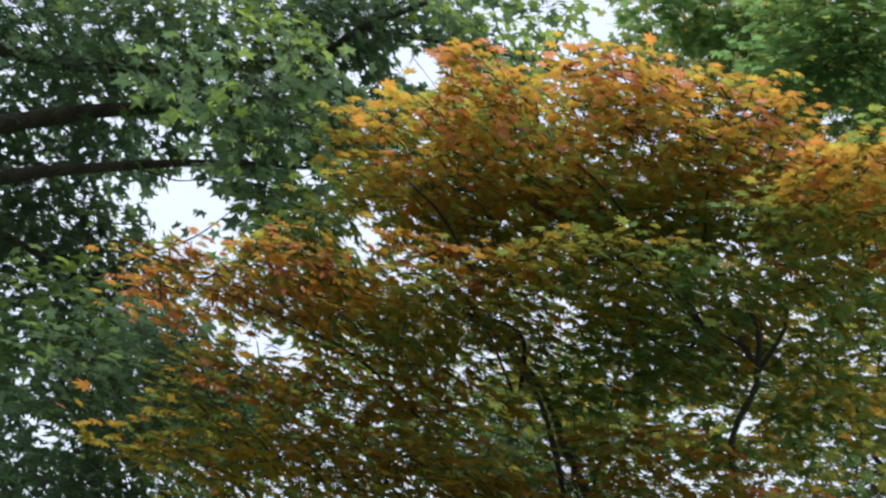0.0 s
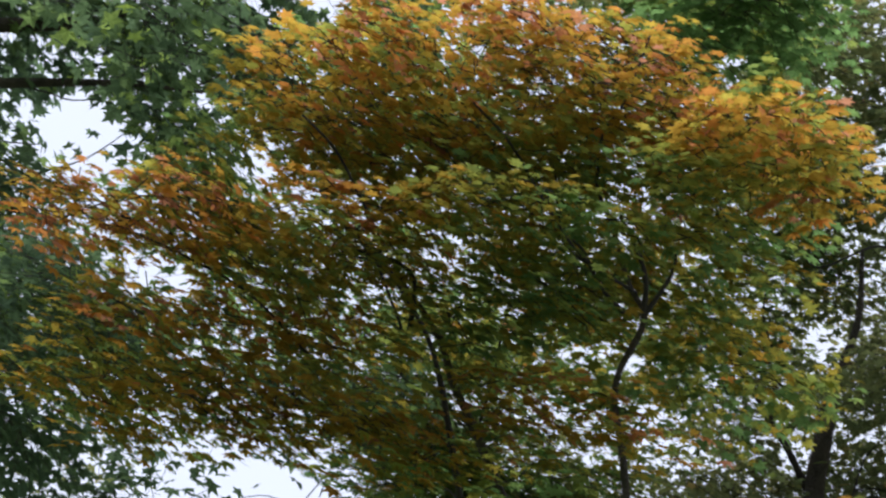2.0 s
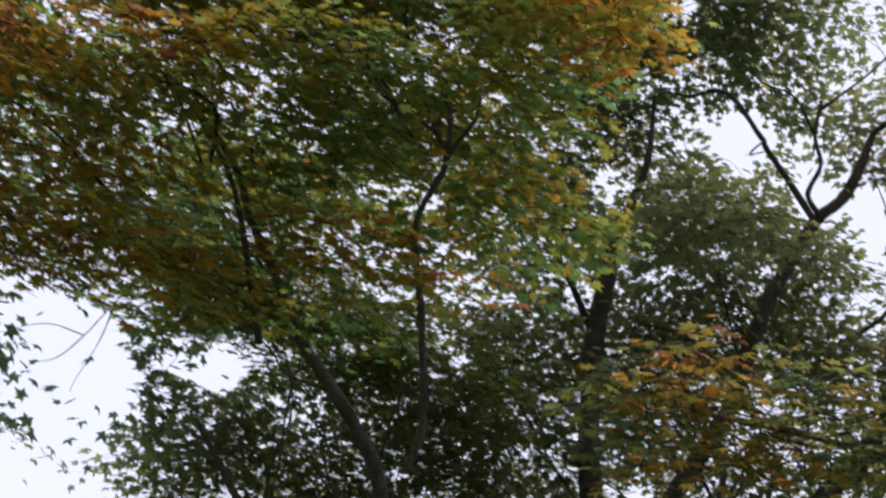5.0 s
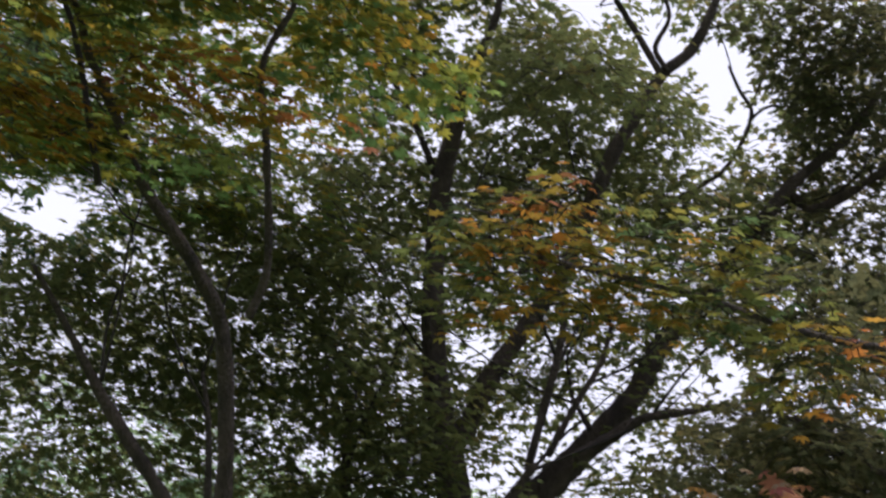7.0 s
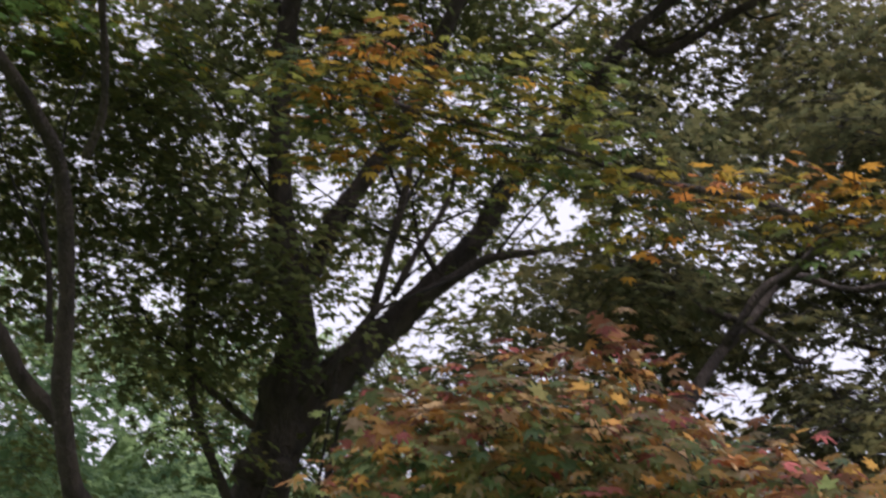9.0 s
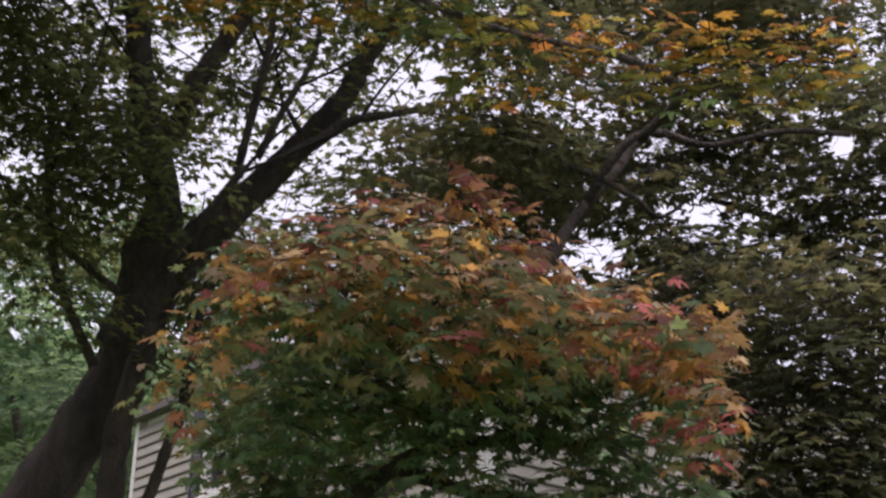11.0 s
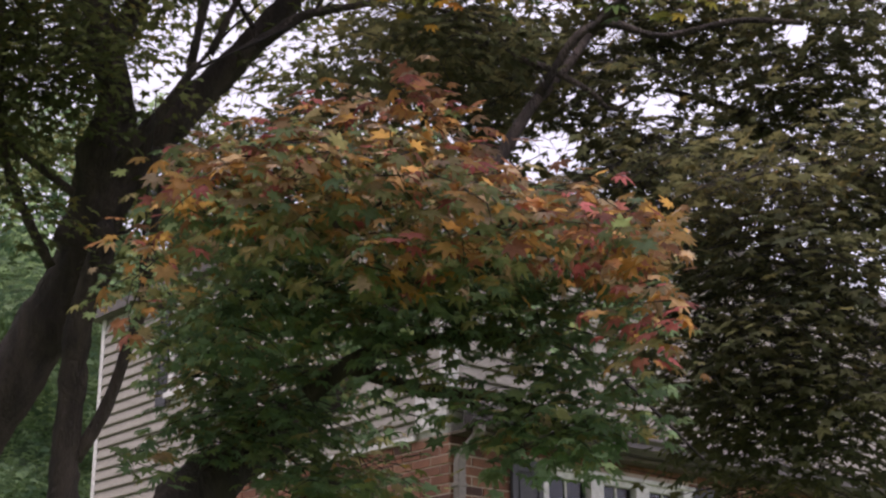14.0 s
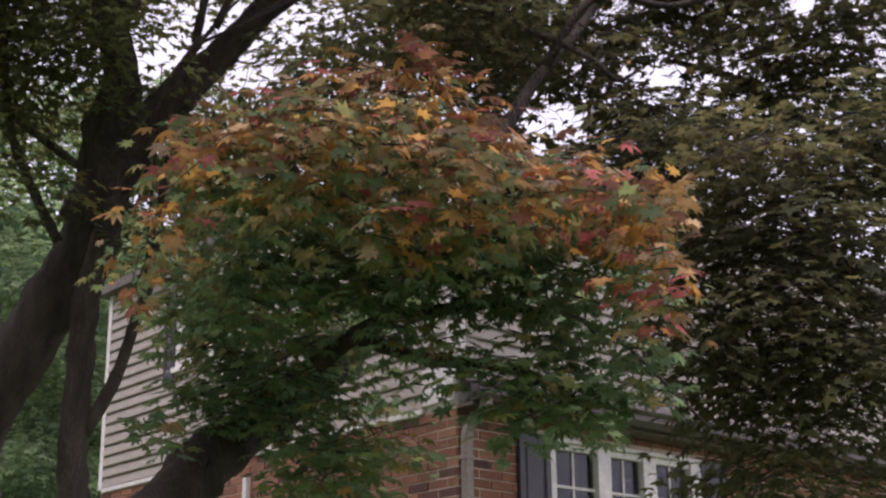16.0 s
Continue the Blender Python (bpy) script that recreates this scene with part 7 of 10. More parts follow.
leaves.mass((-3.10, 3.02, 5.26), (0.24, 0.15, 0.08), -45, 24, 0.050, (0.15, 0.72), tier=0.13, flat=0.20, vary=0.13, face=0.40)
leaves.mass((-3.51, 2.94, 4.95), (0.29, 0.14, 0.05), -50, 26, 0.050, (0.15, 0.62), tier=0.13, flat=0.20, vary=0.13, face=0.40)
leaves.mass((-3.66, 3.03, 4.70), (0.29, 0.17, 0.07), -50, 30, 0.050, (0.15, 0.62), tier=0.13, flat=0.20, vary=0.13, face=0.40)
leaves.mass((-3.29, 3.34, 4.80), (0.27, 0.16, 0.08), -44, 26, 0.050, (0.15, 0.72), tier=0.13, flat=0.20, vary=0.13, face=0.40)
leaves.mass((-3.01, 3.43, 4.97), (0.24, 0.15, 0.09), -41, 24, 0.050, (0.15, 0.62), tier=0.13, flat=0.20, vary=0.13, face=0.40)
leaves.mass((-2.19, 3.30, 5.66), (0.29, 0.17, 0.08), -33, 30, 0.050, (0.15, 0.52), tier=0.13, flat=0.20, vary=0.13, face=0.40)
leaves.mass((-2.15, 3.55, 5.46), (0.29, 0.17, 0.09), -31, 30, 0.050, (0.15, 0.47), tier=0.13, flat=0.20, vary=0.13, face=0.40)
leaves.mass((-2.73, 3.19, 5.42), (0.22, 0.14, 0.13), -40, 20, 0.050, (0.15, 0.52), tier=0.13, flat=0.20, vary=0.13, face=0.40)
leaves.finish(orange_maple, leaf_crown)


# ---- spreading maple tree ----
near_maple = tree_at("spreading_maple_tree", (-0.98, 4.33, 0.18), "low spreading maple with a mound of orange, tan and red leaves")
limb(near_maple, "trunk", [(-0.98, 4.33, 0.18), (-0.97, 4.38, 1.12), (-0.95, 4.51, 2.06), (-0.92, 4.72, 2.27), (-0.83, 4.93, 2.47), (-0.66, 5.15, 2.67), (-0.35, 5.34, 2.99), (-0.03, 5.45, 3.47), (0.20, 5.53, 3.88), (0.36, 5.63, 4.18), (0.52, 5.75, 4.42), (0.70, 5.84, 4.71)], [0.167, 0.128, 0.111, 0.113, 0.102, 0.086, 0.064, 0.040, 0.030, 0.026, 0.022, 0.013], 370, 0)
limb(near_maple, "limb", [(-0.43, 4.49, 2.68), (-0.23, 4.45, 2.81), (-0.03, 4.43, 2.84), (0.15, 4.40, 2.85), (0.32, 4.38, 2.80)], [0.029, 0.025, 0.021, 0.018, 0.014], 371, 0)
limb(near_maple, "limb", [(-0.29, 4.58, 2.79), (-0.07, 4.51, 2.70), (0.18, 4.42, 2.65), (0.36, 4.33, 2.54)], [0.026, 0.020, 0.015, 0.010], 372, 0)
limb(near_maple, "limb", [(0.34, 4.75, 2.94), (0.55, 4.77, 2.83), (0.71, 4.78, 2.67), (0.85, 4.79, 2.52)], [0.010, 0.008, 0.006, 0.004], 373, 0)
limb(near_maple, "limb", [(0.40, 5.65, 4.25), (0.56, 5.53, 4.46), (0.70, 5.50, 4.50), (0.91, 5.50, 4.44), (1.21, 5.43, 4.47), (1.47, 5.38, 4.43)], [0.022, 0.019, 0.017, 0.015, 0.013, 0.011], 374, 0)
limb(near_maple, "limb", [(0.45, 5.60, 4.34), (0.28, 5.58, 4.40), (0.15, 5.55, 4.47), (0.03, 5.51, 4.56), (-0.06, 5.49, 4.58)], [0.017, 0.014, 0.012, 0.01, 0.007], 375, 0)
limb(near_maple, "limb", [(0.45, 5.60, 4.34), (0.61, 5.63, 4.25), (0.70, 5.66, 4.18), (0.79, 5.63, 4.21)], [0.014, 0.012, 0.01, 0.007], 376, 0)
limb(near_maple, "limb", [(0.60, 5.31, 4.37), (0.71, 4.95, 4.38), (0.47, 4.65, 4.36), (0.06, 4.37, 4.29), (-0.32, 4.04, 4.24), (-0.63, 3.71, 4.13), (-0.79, 3.41, 3.99)], [0.021, 0.018, 0.015, 0.013, 0.011, 0.008, 0.006], 377, 0)
limb(near_maple, "limb", [(-0.17, 4.36, 2.88), (-0.26, 4.14, 2.99), (-0.31, 3.93, 3.07), (-0.35, 3.73, 3.12)], [0.016, 0.012, 0.009, 0.006], 378, 0)
limb(near_maple, "limb", [(-0.03, 4.33, 2.99), (0.11, 4.12, 3.08), (0.27, 3.94, 3.08), (0.48, 3.77, 3.00)], [0.016, 0.012, 0.009, 0.006], 379, 0)
leaves = Foliage(37, 7, 0.86)
leaves.mass((-0.64, 4.72, 2.96), (0.23, 0.23, 0.11), -8, 30, 0.043, (-0.05, 0.20), length=0.24, vary=0.20, flat=0.3, hang=0.26, face=0.0, tier=0.1)
leaves.mass((-0.47, 4.69, 2.76), (0.24, 0.24, 0.10), -6, 35, 0.043, (-0.05, 0.20), length=0.24, vary=0.20, flat=0.3, hang=0.26, face=0.0, tier=0.1)
leaves.mass((-0.73, 4.78, 2.67), (0.21, 0.21, 0.11), -9, 24, 0.043, (-0.05, 0.20), length=0.24, vary=0.20, flat=0.3, hang=0.26, face=0.0, tier=0.1)
leaves.mass((-0.93, 4.45, 2.51), (0.04, 0.14, 0.04), -12, 3, 0.052, (-0.05, 0.20), length=0.24, vary=0.20, flat=0.3, hang=0.26, face=0.40, tier=0.1)
leaves.mass((-0.75, 4.72, 2.83), (0.17, 0.17, 0.11), -9, 27, 0.043, (-0.05, 0.20), length=0.24, vary=0.20, flat=0.3, hang=0.26, face=0.0, tier=0.1)
leaves.mass((-0.54, 4.69, 2.67), (0.22, 0.22, 0.10), -7, 31, 0.043, (-0.05, 0.20), length=0.24, vary=0.20, flat=0.3, hang=0.26, face=0.0, tier=0.1)
leaves.mass((-0.38, 4.47, 2.32), (0.19, 0.19, 0.04), -5, 12, 0.052, (-0.05, 0.20), length=0.24, vary=0.20, flat=0.3, hang=0.26, face=0.40, tier=0.1)
leaves.mass((-1.21, 5.23, 3.30), (0.13, 0.14, 0.08), -13, 3, 0.043, (0.00, 0.40), length=0.24, vary=0.20, flat=0.3, hang=0.26, face=0.0, tier=0.1)
leaves.mass((-0.75, 4.48, 2.99), (0.11, 0.14, 0.06), -10, 7, 0.050, (0.00, 0.50), length=0.24)
leaves.mass((-0.94, 4.91, 3.21), (0.10, 0.14, 0.05), -11, 2, 0.050, (0.00, 0.30), length=0.24)
leaves.mass((-0.90, 4.77, 2.93), (0.12, 0.14, 0.05), -11, 5, 0.050, (0.00, 0.50), length=0.24)
leaves.mass((-0.11, 3.79, 3.39), (0.06, 0.09, 0.02), -2, 20, 0.050, (0.60, 0.80), length=0.17, leaves=8, vary=0.20, flat=0.3, hang=0.26, face=0.42)
leaves.mass((-0.24, 3.80, 3.35), (0.10, 0.10, 0.02), -4, 20, 0.050, (0.50, 0.85), length=0.17, leaves=8, vary=0.20, flat=0.3, hang=0.26, face=0.42)
leaves.mass((-0.40, 3.82, 3.29), (0.11, 0.11, 0.02), -7, 20, 0.050, (0.50, 0.90), length=0.17, leaves=8, vary=0.20, flat=0.3, hang=0.26, face=0.42)
leaves.mass((-0.54, 3.82, 3.23), (0.10, 0.11, 0.02), -9, 20, 0.050, (0.60, 0.95), length=0.17, leaves=8, vary=0.20, flat=0.3, hang=0.26, face=0.42)
leaves.mass((-0.62, 3.82, 3.19), (0.08, 0.12, 0.02), -10, 15, 0.050, (0.55, 0.85), length=0.17, leaves=8, vary=0.20, flat=0.3, hang=0.26, face=0.42)
leaves.mass((-0.05, 3.83, 3.31), (0.10, 0.11, 0.02), -2, 20, 0.050, (0.50, 0.80), length=0.17, leaves=8, vary=0.20, flat=0.3, hang=0.26, face=0.42)
leaves.mass((0.07, 3.86, 3.25), (0.10, 0.09, 0.02), 0, 15, 0.050, (0.60, 0.80), length=0.17, leaves=8, vary=0.20, flat=0.3, hang=0.26, face=0.42)
leaves.mass((0.18, 3.88, 3.19), (0.10, 0.10, 0.02), 2, 15, 0.050, (0.62, 0.80), length=0.17, leaves=8, vary=0.20, flat=0.3, hang=0.26, face=0.42)
leaves.mass((0.31, 3.89, 3.14), (0.10, 0.09, 0.02), 4, 15, 0.050, (0.62, 0.80), length=0.17, leaves=8, vary=0.20, flat=0.3, hang=0.26, face=0.42)
leaves.mass((0.43, 3.90, 3.05), (0.10, 0.10, 0.02), 6, 11, 0.050, (0.60, 0.75), length=0.17, leaves=8, vary=0.20, flat=0.3, hang=0.26, face=0.42)
leaves.mass((0.56, 3.89, 3.02), (0.08, 0.10, 0.02), 7, 11, 0.050, (0.60, 0.74), length=0.17, leaves=8, vary=0.20, flat=0.3, hang=0.26, face=0.42)
leaves.mass((0.60, 3.89, 2.98), (0.06, 0.11, 0.02), 9, 11, 0.050, (0.60, 0.72), length=0.17, leaves=8, vary=0.20, flat=0.3, hang=0.26, face=0.42)
leaves.mass((-0.41, 3.49, 3.02), (0.12, 0.12, 0.02), -8, 16, 0.048, (0.30, 0.70), length=0.17, leaves=8, vary=0.20, flat=0.3, hang=0.26, face=0.42)
leaves.mass((-0.27, 3.48, 3.08), (0.12, 0.12, 0.02), -5, 21, 0.048, (0.30, 0.60), length=0.17, leaves=8, vary=0.20, flat=0.3, hang=0.26, face=0.42)
leaves.mass((-0.27, 3.51, 3.01), (0.12, 0.11, 0.02), -5, 14, 0.048, (0.35, 0.60), length=0.17, leaves=8, vary=0.20, flat=0.3, hang=0.26, face=0.42)
leaves.mass((-0.13, 3.50, 3.05), (0.12, 0.12, 0.02), -3, 16, 0.048, (0.25, 0.60), length=0.17, leaves=8, vary=0.20, flat=0.3, hang=0.26, face=0.42)
leaves.mass((-0.13, 3.54, 2.97), (0.13, 0.13, 0.02), -3, 19, 0.048, (0.30, 0.65), length=0.17, leaves=8, vary=0.20, flat=0.3, hang=0.26, face=0.42)
leaves.mass((0.02, 3.52, 3.02), (0.10, 0.12, 0.02), -1, 15, 0.048, (0.30, 0.65), length=0.17, leaves=8, vary=0.20, flat=0.3, hang=0.26, face=0.42)
leaves.mass((0.02, 3.55, 2.94), (0.12, 0.13, 0.02), -1, 16, 0.048, (0.15, 0.60), length=0.17, leaves=8, vary=0.20, flat=0.3, hang=0.26, face=0.42)
leaves.mass((0.14, 3.54, 2.97), (0.09, 0.11, 0.02), 1, 11, 0.048, (0.30, 0.70), length=0.17, leaves=8, vary=0.20, flat=0.3, hang=0.26, face=0.42)
leaves.mass((0.25, 3.56, 2.91), (0.12, 0.11, 0.02), 3, 14, 0.048, (0.20, 0.80), length=0.17, leaves=8, vary=0.20, flat=0.3, hang=0.26, face=0.42)
leaves.mass((-0.45, 3.52, 2.94), (0.10, 0.13, 0.02), -8, 15, 0.048, (0.20, 0.55), length=0.17, leaves=8, vary=0.20, flat=0.3, hang=0.26, face=0.42)
leaves.mass((-0.33, 3.54, 2.91), (0.10, 0.11, 0.02), -6, 12, 0.048, (0.20, 0.50), length=0.17, leaves=8, vary=0.20, flat=0.3, hang=0.26, face=0.42)
leaves.mass((-0.22, 3.57, 2.87), (0.10, 0.12, 0.02), -4, 12, 0.048, (0.25, 0.55), length=0.17, leaves=8, vary=0.20, flat=0.3, hang=0.26, face=0.42)
leaves.mass((-0.09, 3.58, 2.85), (0.10, 0.14, 0.02), -2, 15, 0.048, (0.40, 1.00), length=0.17, leaves=8, vary=0.20, flat=0.3, hang=0.26, face=0.42)
leaves.mass((-0.14, 3.60, 2.81), (0.06, 0.10, 0.02), -3, 5, 0.048, (0.30, 0.55), length=0.17, leaves=8, vary=0.20, flat=0.3, hang=0.26, face=0.42)
leaves.mass((0.05, 3.59, 2.85), (0.09, 0.12, 0.02), 0, 11, 0.048, (0.10, 0.50), length=0.17, leaves=8, vary=0.20, flat=0.3, hang=0.26, face=0.42)
leaves.mass((0.16, 3.58, 2.86), (0.09, 0.12, 0.02), 2, 11, 0.048, (0.30, 1.00), length=0.17, leaves=8, vary=0.20, flat=0.3, hang=0.26, face=0.42)
leaves.mass((0.37, 3.57, 2.86), (0.09, 0.12, 0.02), 5, 11, 0.048, (0.40, 1.00), length=0.17, leaves=8, vary=0.20, flat=0.3, hang=0.26, face=0.42)
leaves.mass((0.48, 3.55, 2.89), (0.09, 0.12, 0.02), 7, 11, 0.048, (0.30, 0.80), length=0.17, leaves=8, vary=0.20, flat=0.3, hang=0.26, face=0.42)
leaves.mass((0.52, 3.56, 2.81), (0.06, 0.14, 0.04), 8, 9, 0.048, (0.40, 0.80), length=0.17, leaves=8, vary=0.20, flat=0.3, hang=0.26, face=0.42)
leaves.mass((0.54, 3.58, 2.73), (0.04, 0.14, 0.04), 9, 5, 0.048, (0.55, 0.70), length=0.17, leaves=8, vary=0.20, flat=0.3, hang=0.26, face=0.42)
leaves.mass((0.53, 3.61, 2.65), (0.04, 0.10, 0.01), 8, 4, 0.048, (0.95, 1.05), length=0.17, leaves=8, vary=0.20, flat=0.3, hang=0.26, face=0.42)
leaves.mass((0.53, 3.63, 2.59), (0.04, 0.10, 0.01), 8, 4, 0.048, (0.30, 0.60), length=0.17, leaves=8, vary=0.20, flat=0.3, hang=0.26, face=0.42)
leaves.mass((-0.64, 3.47, 2.97), (0.07, 0.14, 0.03), -11, 6, 0.048, (0.45, 0.95), length=0.17, leaves=8, vary=0.20, flat=0.3, hang=0.26, face=0.42)
leaves.mass((-0.80, 3.53, 2.70), (0.04, 0.07, 0.01), -14, 1, 0.048, (0.95, 1.05), length=0.17, leaves=8, vary=0.20, flat=0.3, hang=0.26, face=0.42)
leaves.mass((-0.76, 3.52, 2.77), (0.04, 0.11, 0.02), -13, 1, 0.048, (0.40, 0.55), length=0.17, leaves=8, vary=0.20, flat=0.3, hang=0.26, face=0.42)
leaves.mass((-0.52, 4.09, 2.94), (0.15, 0.14, 0.10), -8, 35, 0.042, (-0.05, 0.18), length=0.17, leaves=8, vary=0.20, flat=0.3, hang=0.26, face=0.25)
leaves.mass((-0.59, 4.12, 2.81), (0.12, 0.14, 0.08), -9, 32, 0.042, (-0.05, 0.18), length=0.17, leaves=8, vary=0.20, flat=0.3, hang=0.26, face=0.25)
leaves.mass((-0.39, 4.12, 2.91), (0.15, 0.14, 0.10), -6, 38, 0.042, (-0.05, 0.18), length=0.17, leaves=8, vary=0.20, flat=0.3, hang=0.26, face=0.25)
leaves.mass((-0.24, 4.14, 2.88), (0.15, 0.14, 0.10), -4, 38, 0.042, (-0.05, 0.18), length=0.17, leaves=8, vary=0.20, flat=0.3, hang=0.26, face=0.25)
leaves.mass((-0.09, 4.15, 2.90), (0.15, 0.14, 0.08), -2, 38, 0.042, (-0.05, 0.18), length=0.17, leaves=8, vary=0.20, flat=0.3, hang=0.26, face=0.25)
leaves.mass((0.04, 4.14, 2.91), (0.13, 0.14, 0.08), 0, 35, 0.042, (-0.05, 0.18), length=0.17, leaves=8, vary=0.20, flat=0.3, hang=0.26, face=0.25)
leaves.mass((0.18, 4.14, 2.93), (0.13, 0.14, 0.08), 2, 35, 0.042, (-0.05, 0.18), length=0.17, leaves=8, vary=0.20, flat=0.3, hang=0.26, face=0.25)
leaves.mass((0.31, 4.12, 2.96), (0.13, 0.14, 0.08), 4, 22, 0.042, (-0.05, 0.18), length=0.17, leaves=8, vary=0.20, flat=0.3, hang=0.26, face=0.25)
leaves.mass((0.44, 4.11, 2.95), (0.12, 0.14, 0.08), 5, 19, 0.042, (-0.05, 0.18), length=0.17, leaves=8, vary=0.20, flat=0.3, hang=0.26, face=0.25)
leaves.mass((0.54, 4.12, 2.88), (0.08, 0.14, 0.08), 7, 16, 0.042, (-0.05, 0.18), length=0.17, leaves=8, vary=0.20, flat=0.3, hang=0.26, face=0.25)
leaves.mass((-0.40, 4.89, 2.95), (0.13, 0.14, 0.08), -5, 22, 0.042, (-0.05, 0.18), length=0.17, leaves=8, vary=0.20, flat=0.3, hang=0.26, face=0.25)
leaves.mass((-0.55, 4.89, 2.91), (0.13, 0.14, 0.08), -7, 22, 0.042, (-0.05, 0.18), length=0.17, leaves=8, vary=0.20, flat=0.3, hang=0.26, face=0.25)
leaves.mass((-0.70, 4.89, 2.83), (0.12, 0.14, 0.06), -9, 10, 0.042, (-0.05, 0.18), length=0.17, leaves=8, vary=0.20, flat=0.3, hang=0.26, face=0.25)
leaves.mass((-0.47, 4.94, 2.76), (0.15, 0.14, 0.06), -6, 6, 0.042, (-0.05, 0.18), length=0.17, leaves=8, vary=0.20, flat=0.3, hang=0.26, face=0.25)
leaves.mass((-0.63, 4.94, 2.69), (0.10, 0.14, 0.06), -8, 5, 0.042, (-0.05, 0.18), length=0.17, leaves=8, vary=0.20, flat=0.3, hang=0.26, face=0.25)
leaves.mass((-0.19, 4.19, 2.74), (0.10, 0.14, 0.06), -3, 12, 0.042, (-0.05, 0.18), length=0.17, leaves=8, vary=0.20, flat=0.3, hang=0.26, face=0.25)
leaves.mass((-0.03, 4.17, 2.82), (0.10, 0.13, 0.02), -1, 9, 0.042, (-0.05, 0.18), length=0.17, leaves=8, vary=0.20, flat=0.3, hang=0.26, face=0.25)
leaves.mass((0.14, 4.17, 2.82), (0.13, 0.14, 0.06), 1, 19, 0.042, (-0.05, 0.18), length=0.17, leaves=8, vary=0.20, flat=0.3, hang=0.26, face=0.25)
leaves.mass((0.28, 4.18, 2.78), (0.13, 0.14, 0.08), 3, 22, 0.042, (-0.05, 0.18), length=0.17, leaves=8, vary=0.20, flat=0.3, hang=0.26, face=0.25)
leaves.mass((0.42, 4.17, 2.78), (0.10, 0.14, 0.06), 5, 16, 0.042, (-0.05, 0.18), length=0.17, leaves=8, vary=0.20, flat=0.3, hang=0.26, face=0.25)
leaves.mass((0.34, 4.20, 2.67), (0.10, 0.14, 0.06), 4, 16, 0.042, (-0.05, 0.18), length=0.17, leaves=8, vary=0.20, flat=0.3, hang=0.26, face=0.25)
leaves.mass((0.22, 4.21, 2.65), (0.10, 0.14, 0.06), 2, 12, 0.042, (-0.05, 0.18), length=0.17, leaves=8, vary=0.20, flat=0.3, hang=0.26, face=0.25)
leaves.mass((-0.55, 4.96, 2.57), (0.13, 0.14, 0.06), -7, 5, 0.042, (-0.05, 0.18), length=0.17, leaves=8, vary=0.20, flat=0.3, hang=0.26, face=0.25)
leaves.mass((-0.40, 5.00, 2.50), (0.10, 0.14, 0.06), -5, 5, 0.042, (-0.05, 0.18), length=0.17, leaves=8, vary=0.20, flat=0.3, hang=0.26, face=0.25)
leaves.mass((-0.74, 4.94, 2.57), (0.08, 0.14, 0.08), -9, 5, 0.042, (-0.05, 0.18), length=0.17, leaves=8, vary=0.20, flat=0.3, hang=0.26, face=0.25)
leaves.mass((-0.20, 4.27, 2.38), (0.07, 0.14, 0.02), -3, 2, 0.042, (-0.05, 0.18), length=0.17, leaves=8, vary=0.20, flat=0.3, hang=0.26, face=0.25)
leaves.mass((-0.42, 5.01, 2.41), (0.08, 0.14, 0.04), -5, 3, 0.042, (-0.05, 0.18), length=0.17, leaves=8, vary=0.20, flat=0.3, hang=0.26, face=0.25)
leaves.mass((0.27, 4.23, 2.56), (0.07, 0.14, 0.06), 3, 12, 0.042, (-0.05, 0.18), length=0.17, leaves=8, vary=0.20, flat=0.3, hang=0.26, face=0.25)
leaves.mass((0.40, 4.24, 2.49), (0.05, 0.14, 0.08), 5, 15, 0.042, (-0.05, 0.18), length=0.17, leaves=8, vary=0.20, flat=0.3, hang=0.26, face=0.25)
leaves.mass((0.10, 4.23, 2.59), (0.15, 0.14, 0.06), 1, 4, 0.042, (-0.05, 0.18), length=0.17, leaves=8, vary=0.20, flat=0.3, hang=0.26, face=0.25)
leaves.mass((-0.06, 4.22, 2.63), (0.13, 0.14, 0.04), -2, 9, 0.042, (-0.05, 0.18), length=0.17, leaves=8, vary=0.20, flat=0.3, hang=0.26, face=0.25)
leaves.mass((-0.16, 4.24, 2.53), (0.10, 0.14, 0.03), -3, 2, 0.042, (-0.05, 0.18), length=0.17, leaves=8, vary=0.20, flat=0.3, hang=0.26, face=0.25)
leaves.mass((0.50, 4.20, 2.61), (0.10, 0.14, 0.08), 6, 12, 0.042, (-0.05, 0.18), length=0.17, leaves=8, vary=0.20, flat=0.3, hang=0.26, face=0.25)
leaves.mass((0.55, 4.22, 2.51), (0.10, 0.14, 0.06), 7, 4, 0.042, (-0.05, 0.18), length=0.17, leaves=8, vary=0.20, flat=0.3, hang=0.26, face=0.25)
leaves.mass((-0.91, 4.49, 3.17), (0.09, 0.14, 0.03), -12, 5, 0.042, (0.40, 0.90), length=0.2, leaves=8, flat=0.3, hang=0.26, face=0.2, vary=0.20)
leaves.mass((-0.82, 4.48, 3.25), (0.09, 0.14, 0.05), -11, 6, 0.042, (0.30, 0.80), length=0.2, leaves=8, flat=0.3, hang=0.26, face=0.2, vary=0.20)
leaves.mass((-0.84, 4.54, 3.07), (0.08, 0.14, 0.02), -11, 4, 0.042, (0.10, 0.50), length=0.2, leaves=8, flat=0.3, hang=0.26, face=0.2, vary=0.20)
leaves.mass((-0.98, 4.47, 3.20), (0.07, 0.13, 0.02), -13, 3, 0.042, (0.40, 0.60), length=0.2, leaves=8, flat=0.3, hang=0.26, face=0.2, vary=0.20)
